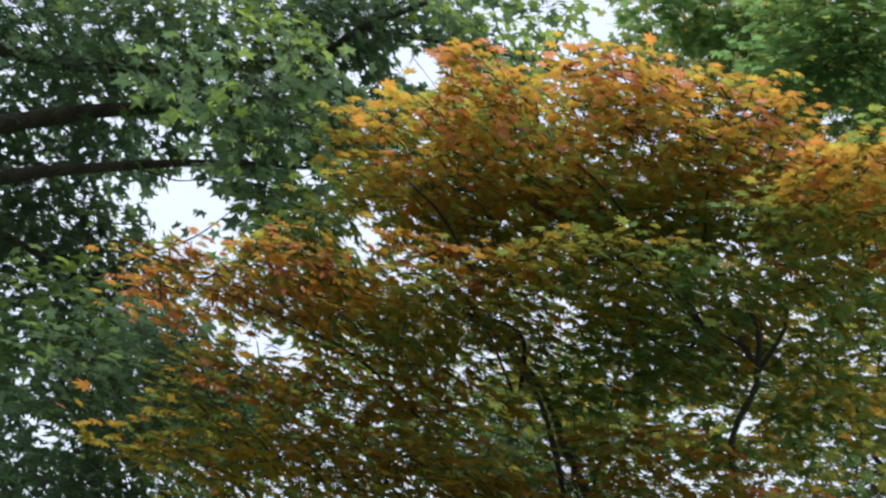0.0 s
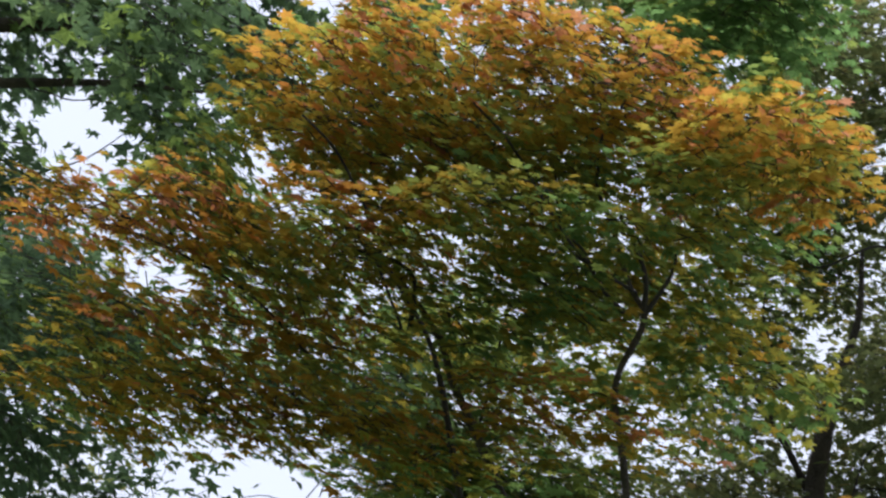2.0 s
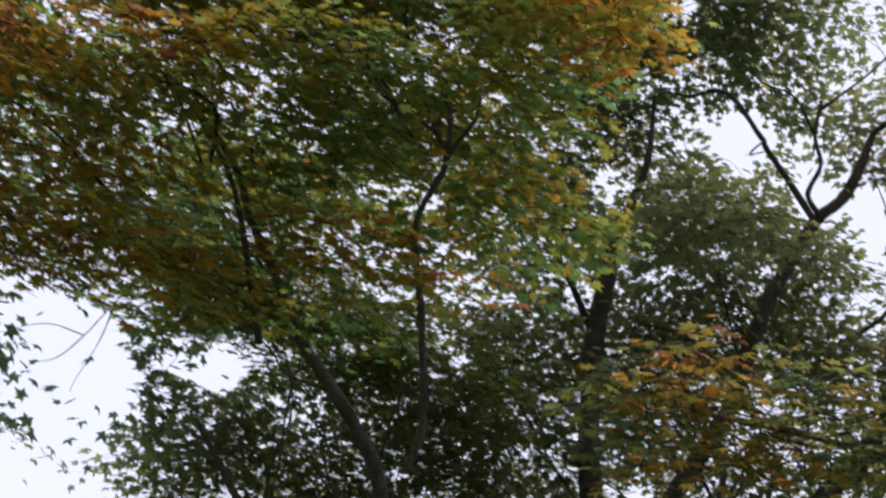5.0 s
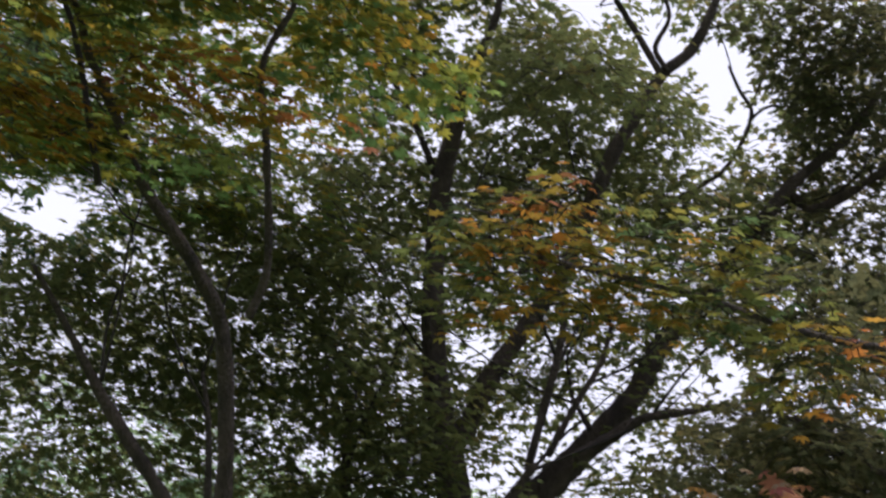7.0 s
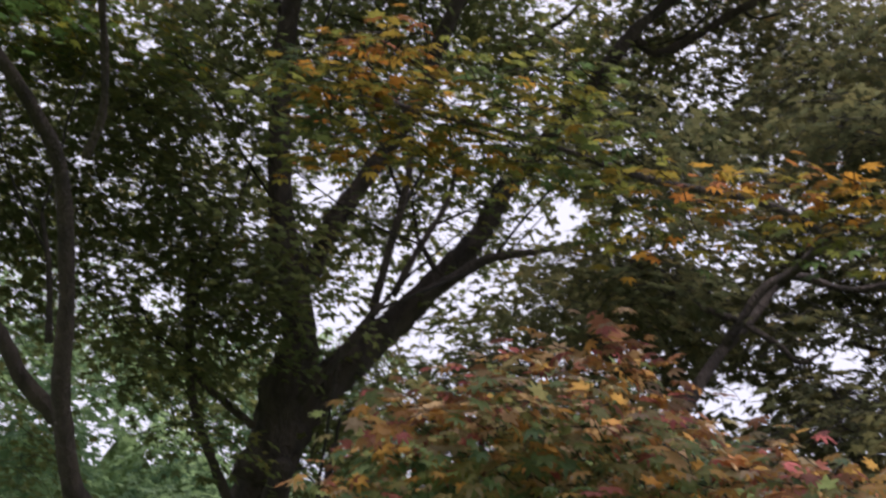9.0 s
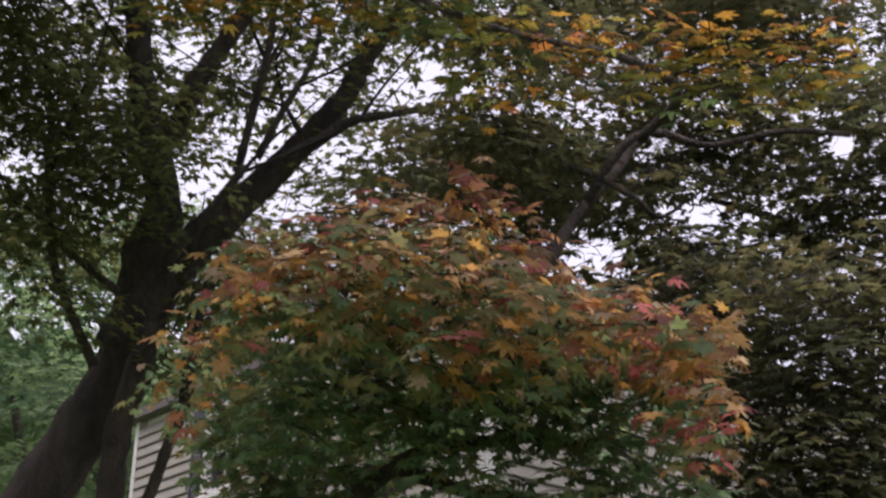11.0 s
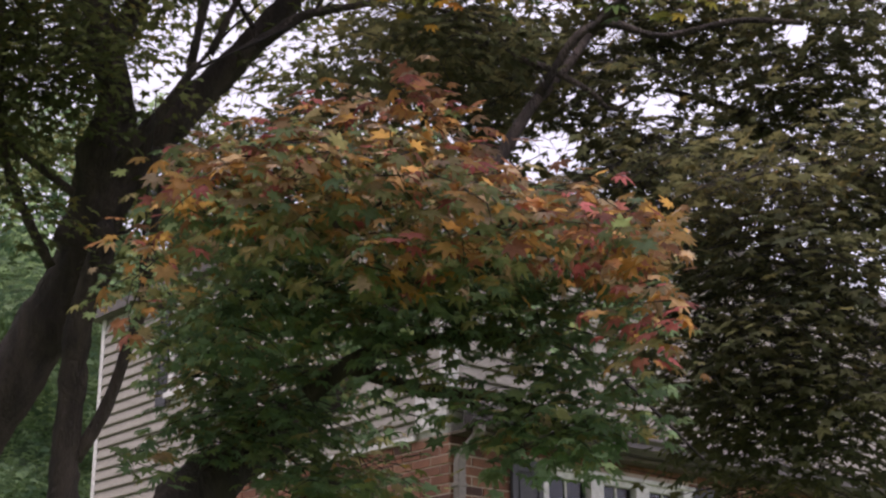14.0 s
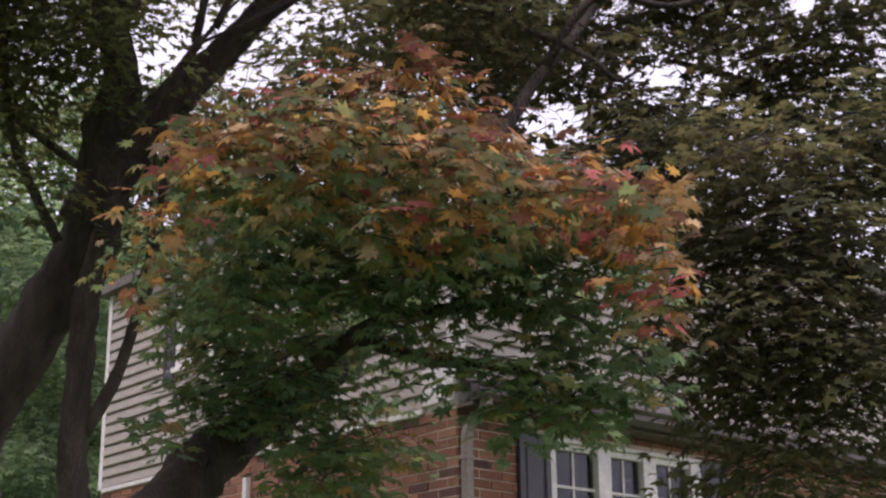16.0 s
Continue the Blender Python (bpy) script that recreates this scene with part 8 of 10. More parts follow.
leaves.mass((-0.71, 4.54, 3.13), (0.09, 0.14, 0.04), -9, 10, 0.042, (0.10, 0.50), length=0.2, leaves=8, flat=0.3, hang=0.26, face=0.2, vary=0.20)
leaves.mass((-0.67, 4.51, 3.24), (0.09, 0.14, 0.03), -9, 10, 0.042, (0.20, 0.60), length=0.2, leaves=8, flat=0.3, hang=0.26, face=0.2, vary=0.20)
leaves.mass((-0.54, 4.13, 3.28), (0.16, 0.14, 0.05), -8, 32, 0.045, (0.00, 0.30), length=0.17, leaves=8, vary=0.20, flat=0.3, hang=0.26, face=0.30)
leaves.mass((-0.33, 4.14, 3.32), (0.16, 0.14, 0.06), -5, 38, 0.045, (0.00, 0.30), length=0.17, leaves=8, vary=0.20, flat=0.3, hang=0.26, face=0.30)
leaves.mass((-0.12, 4.15, 3.34), (0.16, 0.14, 0.07), -2, 38, 0.045, (0.00, 0.30), length=0.17, leaves=8, vary=0.20, flat=0.3, hang=0.26, face=0.30)
leaves.mass((0.05, 4.18, 3.25), (0.14, 0.14, 0.05), 0, 32, 0.045, (0.00, 0.30), length=0.17, leaves=8, vary=0.20, flat=0.3, hang=0.26, face=0.30)
leaves.mass((0.19, 4.21, 3.19), (0.14, 0.14, 0.05), 2, 29, 0.045, (0.00, 0.30), length=0.17, leaves=8, vary=0.20, flat=0.3, hang=0.26, face=0.30)
leaves.mass((0.36, 4.22, 3.12), (0.16, 0.14, 0.05), 4, 29, 0.045, (0.00, 0.30), length=0.17, leaves=8, vary=0.20, flat=0.3, hang=0.26, face=0.30)
leaves.mass((-0.64, 4.16, 3.16), (0.12, 0.14, 0.05), -10, 26, 0.045, (0.00, 0.30), length=0.17, leaves=8, vary=0.20, flat=0.3, hang=0.26, face=0.30)
leaves.mass((-0.40, 4.20, 3.14), (0.16, 0.14, 0.05), -6, 32, 0.045, (0.00, 0.30), length=0.17, leaves=8, vary=0.20, flat=0.3, hang=0.26, face=0.30)
leaves.mass((-0.16, 4.22, 3.13), (0.16, 0.14, 0.05), -3, 32, 0.045, (0.00, 0.30), length=0.17, leaves=8, vary=0.20, flat=0.3, hang=0.26, face=0.30)
leaves.mass((0.08, 4.25, 3.07), (0.14, 0.14, 0.06), 0, 29, 0.045, (0.00, 0.30), length=0.17, leaves=8, vary=0.20, flat=0.3, hang=0.26, face=0.30)
leaves.mass((0.53, 4.23, 3.04), (0.12, 0.14, 0.06), 6, 16, 0.045, (0.00, 0.30), length=0.17, leaves=8, vary=0.20, flat=0.3, hang=0.26, face=0.30)
leaves.mass((-0.39, 4.19, 3.32), (0.14, 0.14, 0.05), -6, 26, 0.055, (0.00, 0.35))
leaves.mass((-0.53, 4.21, 3.24), (0.14, 0.14, 0.05), -8, 22, 0.055, (0.00, 0.35))
leaves.mass((-0.21, 4.20, 3.33), (0.14, 0.14, 0.05), -4, 22, 0.055, (0.00, 0.30))
leaves.mass((-0.66, 4.17, 3.27), (0.11, 0.14, 0.05), -10, 14, 0.055, (0.10, 0.50))
leaves.mass((-0.39, 4.31, 3.00), (0.16, 0.14, 0.06), -6, 24, 0.055, (-0.05, 0.15))
leaves.mass((-0.15, 4.34, 2.97), (0.16, 0.14, 0.05), -3, 24, 0.055, (-0.05, 0.15))
leaves.mass((0.10, 4.33, 3.00), (0.14, 0.14, 0.05), 1, 20, 0.055, (-0.05, 0.15))
leaves.mass((0.31, 4.32, 3.01), (0.14, 0.14, 0.06), 3, 20, 0.055, (-0.05, 0.15))
leaves.mass((0.48, 4.32, 2.95), (0.11, 0.14, 0.08), 6, 16, 0.055, (-0.05, 0.15))
leaves.mass((0.17, 4.24, 2.54), (0.08, 0.14, 0.04), 2, 7, 0.050, (-0.05, 0.18))
leaves.mass((0.31, 4.25, 2.49), (0.08, 0.14, 0.06), 3, 9, 0.050, (-0.05, 0.18))
leaves.mass((0.42, 4.23, 2.53), (0.08, 0.14, 0.04), 5, 6, 0.050, (-0.05, 0.18))
leaves.mass((-0.45, 4.74, 2.47), (0.11, 0.14, 0.06), -6, 9, 0.048, (-0.05, 0.18))
leaves.mass((-0.30, 4.76, 2.45), (0.11, 0.14, 0.05), -4, 9, 0.048, (-0.05, 0.18))
leaves.mass((-0.34, 4.77, 2.36), (0.11, 0.14, 0.04), -5, 6, 0.048, (-0.05, 0.18))
leaves.mass((-0.21, 4.76, 2.49), (0.07, 0.14, 0.03), -3, 4, 0.048, (-0.05, 0.18))
leaves.finish(near_maple, leaf_near, nearest=(0.0, 3.3, 2.9))


# ---- broad green maple tree ----
green_maple = tree_at("broad_green_maple_tree", (-8.19, 4.11, 0.15), "broad green maple with dark level limbs and drooping sprays")
limb(green_maple, "trunk", [(-8.19, 4.11, 0.15), (-8.12, 3.98, 2.82), (-7.97, 3.68, 5.49), (-7.71, 3.17, 6.35), (-7.41, 2.63, 7.09), (-7.15, 2.17, 7.60), (-6.82, 1.51, 8.15)], [0.393, 0.301, 0.262, 0.234, 0.206, 0.178, 0.150], 510)
limb(green_maple, "limb", [(-6.78, 2.32, 6.51), (-6.27, 2.52, 7.05), (-5.79, 2.80, 7.42), (-5.35, 3.09, 7.69), (-5.13, 3.17, 7.83)], [0.068, 0.057, 0.046, 0.035, 0.024], 511)
limb(green_maple, "limb", [(-6.72, 2.48, 6.34), (-6.26, 2.70, 6.81), (-5.80, 3.01, 7.16), (-5.20, 3.42, 7.50), (-4.84, 3.69, 7.64)], [0.060, 0.050, 0.034, 0.017, 0.008], 512)
limb(green_maple, "limb", [(-6.55, 1.79, 7.33), (-5.96, 2.55, 7.67), (-5.49, 2.93, 7.92), (-4.85, 3.31, 8.25), (-4.52, 3.33, 8.46), (-4.11, 3.40, 8.68)], [0.045, 0.040, 0.034, 0.028, 0.023, 0.017], 513)
limb(green_maple, "limb", [(-4.88, 3.59, 9.01), (-4.35, 3.99, 9.13), (-3.96, 4.29, 9.18), (-3.50, 4.63, 9.19)], [0.022, 0.019, 0.015, 0.011], 514)
limb(green_maple, "limb", [(-4.35, 5.58, 6.63), (-4.57, 5.64, 6.36), (-4.73, 5.68, 6.15), (-4.86, 5.69, 6.01), (-4.96, 5.65, 5.95)], [0.005, 0.004, 0.004, 0.003, 0.002], 515)
limb(green_maple, "limb", [(-4.57, 5.64, 6.36), (-4.66, 5.74, 6.15), (-4.78, 5.81, 5.93), (-4.81, 5.84, 5.87)], [0.004, 0.003, 0.002, 0.002], 516)
limb(green_maple, "limb", [(-4.73, 5.68, 6.15), (-4.88, 5.56, 6.15), (-5.01, 5.49, 6.09), (-5.10, 5.47, 6.02)], [0.004, 0.003, 0.002, 0.002], 517)
limb(green_maple, "limb", [(-6.84, 2.61, 6.28), (-6.36, 2.93, 6.73), (-6.05, 3.43, 6.79), (-5.80, 3.74, 6.86)], [0.031, 0.025, 0.019, 0.014], 518)
leaves = Foliage(51, 5, 1.2)
leaves.mass((-6.41, 2.81, 8.28), (0.98, 0.49, 0.31), -66, 162, 0.072, (0.10, 0.50), length=0.5, leaves=14, droop=0.35)
leaves.mass((-6.17, 2.36, 7.97), (0.57, 0.28, 0.18), -69, 44, 0.072, (0.10, 0.50), length=0.5, leaves=14, droop=0.35)
leaves.mass((-5.93, 4.35, 6.02), (0.27, 0.27, 0.21), -54, 25, 0.072, (0.10, 0.50), length=0.5, leaves=14, droop=0.35)
leaves.mass((-6.01, 4.54, 5.70), (0.27, 0.27, 0.11), -53, 16, 0.072, (0.10, 0.50), length=0.5, leaves=14, droop=0.35)
leaves.mass((-5.58, 2.76, 8.33), (0.57, 0.22, 0.16), -64, 34, 0.072, (0.10, 0.50), length=0.5, leaves=14, droop=0.35)
leaves.mass((-6.61, 2.92, 7.89), (0.45, 0.21, 0.12), -66, 27, 0.072, (0.10, 0.50), length=0.5, leaves=14, droop=0.35)
leaves.mass((-5.23, 2.85, 8.04), (0.58, 0.34, 0.24), -61, 49, 0.072, (0.30, 0.90), length=0.5, leaves=14, droop=0.35)
leaves.mass((-5.12, 3.36, 7.88), (0.24, 0.24, 0.24), -57, 21, 0.072, (0.40, 0.95), length=0.5, leaves=14, droop=0.35)
leaves.mass((-4.83, 3.13, 8.08), (0.14, 0.14, 0.28), -57, 19, 0.072, (0.80, 1.10), length=0.5, leaves=14, droop=0.35)
leaves.mass((-6.70, 3.51, 7.49), (0.71, 0.44, 0.23), -62, 84, 0.072, (0.10, 0.50), length=0.5, leaves=14, droop=0.35)
leaves.mass((-6.72, 3.73, 6.99), (0.66, 0.63, 0.30), -61, 101, 0.072, (0.10, 0.50), length=0.5, leaves=14, droop=0.35)
leaves.mass((-5.84, 3.17, 7.63), (0.77, 0.19, 0.11), -61, 12, 0.072, (0.10, 0.50), length=0.5, leaves=14, droop=0.35)
leaves.mass((-6.27, 2.99, 7.29), (0.53, 0.25, 0.14), -65, 21, 0.072, (0.10, 0.50), length=0.5, leaves=14, droop=0.35)
leaves.mass((-5.22, 2.97, 7.58), (0.40, 0.14, 0.08), -60, 9, 0.072, (0.10, 0.50), length=0.5, leaves=14, droop=0.35)
leaves.mass((-5.55, 2.67, 7.42), (0.53, 0.17, 0.11), -64, 21, 0.072, (0.10, 0.50), length=0.5, leaves=14, droop=0.35)
leaves.mass((-4.87, 3.56, 9.03), (0.82, 0.26, 0.21), -54, 76, 0.072, (0.10, 0.50), length=0.5, leaves=14, droop=0.35)
leaves.mass((-5.28, 3.83, 8.74), (0.42, 0.28, 0.20), -54, 23, 0.072, (0.10, 0.50), length=0.5, leaves=14, droop=0.35)
leaves.mass((-5.43, 4.08, 8.49), (0.42, 0.24, 0.16), -53, 20, 0.072, (0.10, 0.50), length=0.5, leaves=14, droop=0.35)
leaves.mass((-5.37, 3.92, 7.92), (0.29, 0.23, 0.15), -54, 19, 0.072, (0.10, 0.50), length=0.5, leaves=14, droop=0.35)
leaves.mass((-6.13, 3.71, 7.01), (0.53, 0.37, 0.18), -59, 54, 0.072, (0.10, 0.50), length=0.5, leaves=14, droop=0.35)
leaves.mass((-5.08, 3.99, 7.54), (0.27, 0.18, 0.11), -52, 19, 0.072, (0.50, 0.90), length=0.5, leaves=14, droop=0.35)
leaves.mass((-3.90, 4.40, 9.64), (0.90, 0.26, 0.24), -42, 40, 0.072, (0.50, 1.00), length=0.5, leaves=14, droop=0.35)
leaves.mass((-4.33, 4.50, 9.36), (0.62, 0.27, 0.22), -44, 28, 0.072, (0.50, 1.00), length=0.5, leaves=14, droop=0.35)
leaves.mass((-5.47, 3.58, 6.18), (0.62, 0.44, 0.21), -57, 72, 0.072, (0.40, 0.90), length=0.5, leaves=14, droop=0.35)
leaves.mass((-5.40, 3.88, 6.02), (0.53, 0.36, 0.16), -54, 46, 0.072, (0.40, 0.90), length=0.5, leaves=14, droop=0.35)
leaves.mass((-6.45, 4.05, 6.37), (0.46, 0.46, 0.22), -58, 41, 0.072, (0.10, 0.50), length=0.5, leaves=14, droop=0.35)
leaves.mass((-6.26, 4.34, 5.97), (0.69, 0.43, 0.17), -55, 63, 0.072, (0.10, 0.50), length=0.5, leaves=14, droop=0.35)
leaves.mass((-4.89, 4.78, 7.10), (0.51, 0.30, 0.16), -46, 8, 0.072, (0.40, 0.80), length=0.5, leaves=14, droop=0.35)
leaves.mass((-4.63, 5.18, 6.96), (0.69, 0.40, 0.21), -42, 16, 0.072, (0.40, 0.80), length=0.5, leaves=14, droop=0.35)
leaves.mass((-3.88, 5.51, 7.21), (0.41, 0.39, 0.21), -35, 18, 0.072, (0.50, 0.90), length=0.5, leaves=14, droop=0.35)
leaves.mass((-5.28, 5.16, 5.98), (0.23, 0.23, 0.09), -46, 19, 0.072, (0.10, 0.50), length=0.5, leaves=14, droop=0.35)
leaves.mass((-5.14, 5.37, 5.91), (0.13, 0.14, 0.12), -44, 12, 0.072, (0.10, 0.50), length=0.5, leaves=14, droop=0.35)
leaves.mass((-5.41, 5.32, 5.62), (0.37, 0.29, 0.10), -45, 33, 0.072, (0.10, 0.50), length=0.5, leaves=14, droop=0.35)
leaves.mass((-5.50, 5.11, 5.78), (0.17, 0.17, 0.14), -47, 18, 0.072, (0.10, 0.50), length=0.5, leaves=14, droop=0.35)
leaves.mass((-4.55, 5.94, 6.21), (0.14, 0.14, 0.15), -37, 11, 0.072, (0.10, 0.50), length=0.5, leaves=14, droop=0.35)
leaves.mass((-4.64, 6.05, 5.96), (0.34, 0.19, 0.07), -37, 17, 0.072, (0.10, 0.50), length=0.5, leaves=14, droop=0.35)
leaves.mass((-4.00, 6.02, 6.03), (0.40, 0.29, 0.12), -34, 18, 0.072, (0.10, 0.50), length=0.5, leaves=14, droop=0.35)
leaves.mass((-4.82, 5.58, 6.38), (0.27, 0.14, 0.06), -41, 10, 0.072, (0.10, 0.50), length=0.5, leaves=14, droop=0.35)
leaves.mass((-4.39, 5.87, 6.44), (0.24, 0.22, 0.10), -37, 9, 0.072, (0.10, 0.50), length=0.5, leaves=14, droop=0.35)
leaves.mass((-5.38, 3.71, 7.79), (0.35, 0.18, 0.12), -55, 25, 0.072, (0.10, 0.50), length=0.5, leaves=14, droop=0.35)
leaves.mass((-7.57, 3.96, 7.10), (0.44, 0.26, 0.27), -62, 6, 0.072, (0.10, 0.80), length=0.5, leaves=14)
leaves.mass((-6.96, 5.26, 7.00), (0.44, 0.26, 0.27), -53, 5, 0.072, (0.10, 0.80), length=0.5, leaves=14)
leaves.mass((-6.51, 5.45, 7.12), (0.43, 0.26, 0.27), -50, 5, 0.072, (0.10, 0.80), length=0.5, leaves=14)
leaves.mass((-6.99, 3.75, 7.12), (0.41, 0.25, 0.25), -62, 9, 0.072, (0.10, 0.80), length=0.5, leaves=14)
leaves.mass((-6.51, 4.25, 7.23), (0.41, 0.25, 0.25), -57, 6, 0.072, (0.10, 0.80), length=0.5, leaves=14)
leaves.mass((-6.36, 4.84, 7.12), (0.42, 0.25, 0.26), -53, 9, 0.072, (0.10, 0.80), length=0.5, leaves=14)
leaves.mass((-5.77, 5.20, 7.24), (0.41, 0.25, 0.25), -48, 7, 0.072, (0.10, 0.80), length=0.5, leaves=14)
leaves.mass((-5.44, 5.73, 7.29), (0.42, 0.25, 0.26), -44, 5, 0.072, (0.10, 0.80), length=0.5, leaves=14)
leaves.mass((-5.39, 6.28, 7.62), (0.44, 0.26, 0.27), -41, 6, 0.072, (0.10, 0.80), length=0.5, leaves=14)
leaves.mass((-7.28, 3.40, 8.01), (0.44, 0.26, 0.27), -65, 4, 0.072, (0.10, 0.80), length=0.5, leaves=14)
leaves.mass((-6.77, 3.84, 7.82), (0.43, 0.26, 0.26), -60, 9, 0.072, (0.10, 0.80), length=0.5, leaves=14)
leaves.mass((-5.05, 5.54, 7.36), (0.41, 0.24, 0.25), -42, 5, 0.072, (0.10, 0.80), length=0.5, leaves=14)
leaves.mass((-4.66, 5.80, 7.50), (0.41, 0.24, 0.25), -39, 7, 0.072, (0.10, 0.80), length=0.5, leaves=14)
leaves.mass((-6.84, 2.40, 7.92), (0.41, 0.25, 0.25), -71, 7, 0.072, (0.10, 0.80), length=0.5, leaves=14)
leaves.mass((-6.89, 3.05, 8.14), (0.43, 0.26, 0.26), -66, 7, 0.072, (0.10, 0.80), length=0.5, leaves=14)
leaves.mass((-5.60, 5.34, 8.23), (0.44, 0.26, 0.27), -46, 8, 0.072, (0.10, 0.80), length=0.5, leaves=14)
leaves.mass((-4.94, 5.77, 8.12), (0.43, 0.26, 0.26), -41, 7, 0.072, (0.10, 0.80), length=0.5, leaves=14)
leaves.mass((-6.58, 2.44, 8.45), (0.42, 0.25, 0.26), -70, 7, 0.072, (0.10, 0.80), length=0.5, leaves=14)
leaves.mass((-6.39, 3.03, 8.29), (0.42, 0.25, 0.26), -65, 4, 0.072, (0.10, 0.80), length=0.5, leaves=14)
leaves.mass((-5.07, 5.25, 8.54), (0.43, 0.26, 0.27), -44, 7, 0.072, (0.10, 0.80), length=0.5, leaves=14)
leaves.mass((-4.49, 5.34, 8.28), (0.41, 0.25, 0.25), -40, 8, 0.072, (0.10, 0.80), length=0.5, leaves=14)
leaves.mass((-6.07, 2.28, 8.57), (0.41, 0.25, 0.25), -69, 5, 0.072, (0.10, 0.80), length=0.5, leaves=14)
leaves.mass((-5.84, 2.91, 8.56), (0.41, 0.25, 0.25), -64, 6, 0.072, (0.10, 0.80), length=0.5, leaves=14)
leaves.mass((-5.51, 3.35, 8.43), (0.40, 0.24, 0.25), -59, 8, 0.072, (0.10, 0.80), length=0.5, leaves=14)
leaves.mass((-5.07, 4.62, 8.93), (0.43, 0.26, 0.26), -48, 7, 0.072, (0.10, 0.80), length=0.5, leaves=14)
leaves.mass((-4.46, 4.88, 8.63), (0.41, 0.25, 0.25), -42, 7, 0.072, (0.10, 0.80), length=0.5, leaves=14)
leaves.mass((-4.34, 5.35, 8.93), (0.43, 0.26, 0.26), -39, 7, 0.072, (0.10, 0.80), length=0.5, leaves=14)
leaves.mass((-5.92, 2.83, 9.38), (0.44, 0.26, 0.27), -64, 6, 0.072, (0.10, 0.80), length=0.5, leaves=14)
leaves.mass((-5.58, 3.43, 9.34), (0.44, 0.26, 0.27), -58, 4, 0.072, (0.10, 0.80), length=0.5, leaves=14)
leaves.mass((-4.21, 4.69, 8.93), (0.41, 0.25, 0.25), -42, 5, 0.072, (0.10, 0.80), length=0.5, leaves=14)
leaves.mass((-4.77, 3.11, 8.96), (0.40, 0.24, 0.24), -57, 4, 0.072, (0.10, 0.80), length=0.5, leaves=14)
leaves.mass((-4.40, 3.61, 8.97), (0.40, 0.24, 0.25), -51, 6, 0.072, (0.10, 0.80), length=0.5, leaves=14)
leaves.mass((-3.84, 4.19, 10.15), (0.44, 0.26, 0.27), -43, 8, 0.072, (0.10, 0.80), length=0.5, leaves=14)
leaves.mass((-4.77, 3.26, 8.45), (0.32, 0.19, 0.15), -55, 45, 0.070, (0.10, 0.50), length=0.5, leaves=14, droop=0.35)
leaves.mass((-4.71, 3.79, 8.22), (0.21, 0.14, 0.18), -51, 36, 0.070, (0.10, 0.50), length=0.5, leaves=14, droop=0.35)
leaves.mass((-4.91, 3.88, 8.03), (0.21, 0.09, 0.04), -51, 18, 0.070, (0.10, 0.50), length=0.5, leaves=14, droop=0.35)
leaves.mass((-3.97, 3.84, 8.66), (0.21, 0.14, 0.09), -46, 26, 0.070, (0.40, 0.90), length=0.5, leaves=14, droop=0.35)
leaves.mass((-4.40, 3.47, 8.60), (0.35, 0.16, 0.10), -52, 44, 0.070, (0.10, 0.60), length=0.5, leaves=14, droop=0.35)
leaves.mass((-4.83, 3.91, 7.36), (0.23, 0.13, 0.06), -51, 26, 0.065, (0.50, 0.95), length=0.5, leaves=14, droop=0.35)
leaves.mass((-3.75, 3.95, 8.21), (0.23, 0.14, 0.27), -43, 22, 0.065, (0.30, 0.80), length=0.5, leaves=14, droop=0.35)
leaves.mass((-5.24, 3.81, 6.26), (0.34, 0.21, 0.18), -54, 34, 0.065, (0.40, 0.90), length=0.5, leaves=14, droop=0.35)
leaves.mass((-5.41, 3.92, 5.97), (0.34, 0.20, 0.07), -54, 34, 0.065, (0.30, 0.80), length=0.5, leaves=14, droop=0.35)
leaves.mass((-4.92, 4.39, 6.93), (0.20, 0.14, 0.06), -48, 16, 0.065, (0.50, 0.95), length=0.5, leaves=14, droop=0.35)
leaves.mass((-4.33, 5.38, 6.68), (0.30, 0.18, 0.10), -39, 22, 0.065, (0.30, 0.70), length=0.5, leaves=14, droop=0.35)
leaves.mass((-4.97, 4.50, 6.29), (0.19, 0.14, 0.06), -48, 18, 0.065, (0.40, 0.90), length=0.5, leaves=14, droop=0.35)
leaves.mass((-4.36, 2.94, 4.85), (0.27, 0.16, 0.17), -56, 60, 0.055, (0.00, 0.50))
leaves.mass((-4.30, 3.16, 4.72), (0.29, 0.17, 0.13), -54, 55, 0.055, (0.00, 0.45))
leaves.mass((-4.37, 2.75, 5.00), (0.19, 0.14, 0.15), -58, 40, 0.055, (0.10, 0.60))
leaves.mass((-4.31, 3.15, 5.44), (0.28, 0.17, 0.15), -53, 50, 0.055, (0.00, 0.50))
leaves.mass((-4.24, 3.37, 5.33), (0.31, 0.19, 0.09), -51, 45, 0.055, (0.00, 0.45))
leaves.mass((-3.82, 3.64, 5.52), (0.23, 0.14, 0.08), -46, 26, 0.055, (0.10, 0.60))
leaves.mass((-3.18, 4.17, 5.56), (0.23, 0.14, 0.12), -37, 26, 0.055, (0.20, 0.70))
leaves.mass((-3.46, 2.24, 5.92), (0.14, 0.14, 0.08), -57, 22, 0.062, (0.30, 0.75), length=0.26, leaves=9)
leaves.mass((-3.38, 2.41, 5.89), (0.12, 0.12, 0.06), -54, 16, 0.062, (0.30, 0.75), length=0.26, leaves=9)
leaves.mass((-3.25, 2.31, 6.05), (0.14, 0.11, 0.06), -54, 16, 0.062, (0.25, 0.70), length=0.26, leaves=9)
leaves.mass((-3.56, 2.37, 5.77), (0.14, 0.09, 0.04), -56, 12, 0.062, (0.20, 0.60), length=0.26, leaves=9)
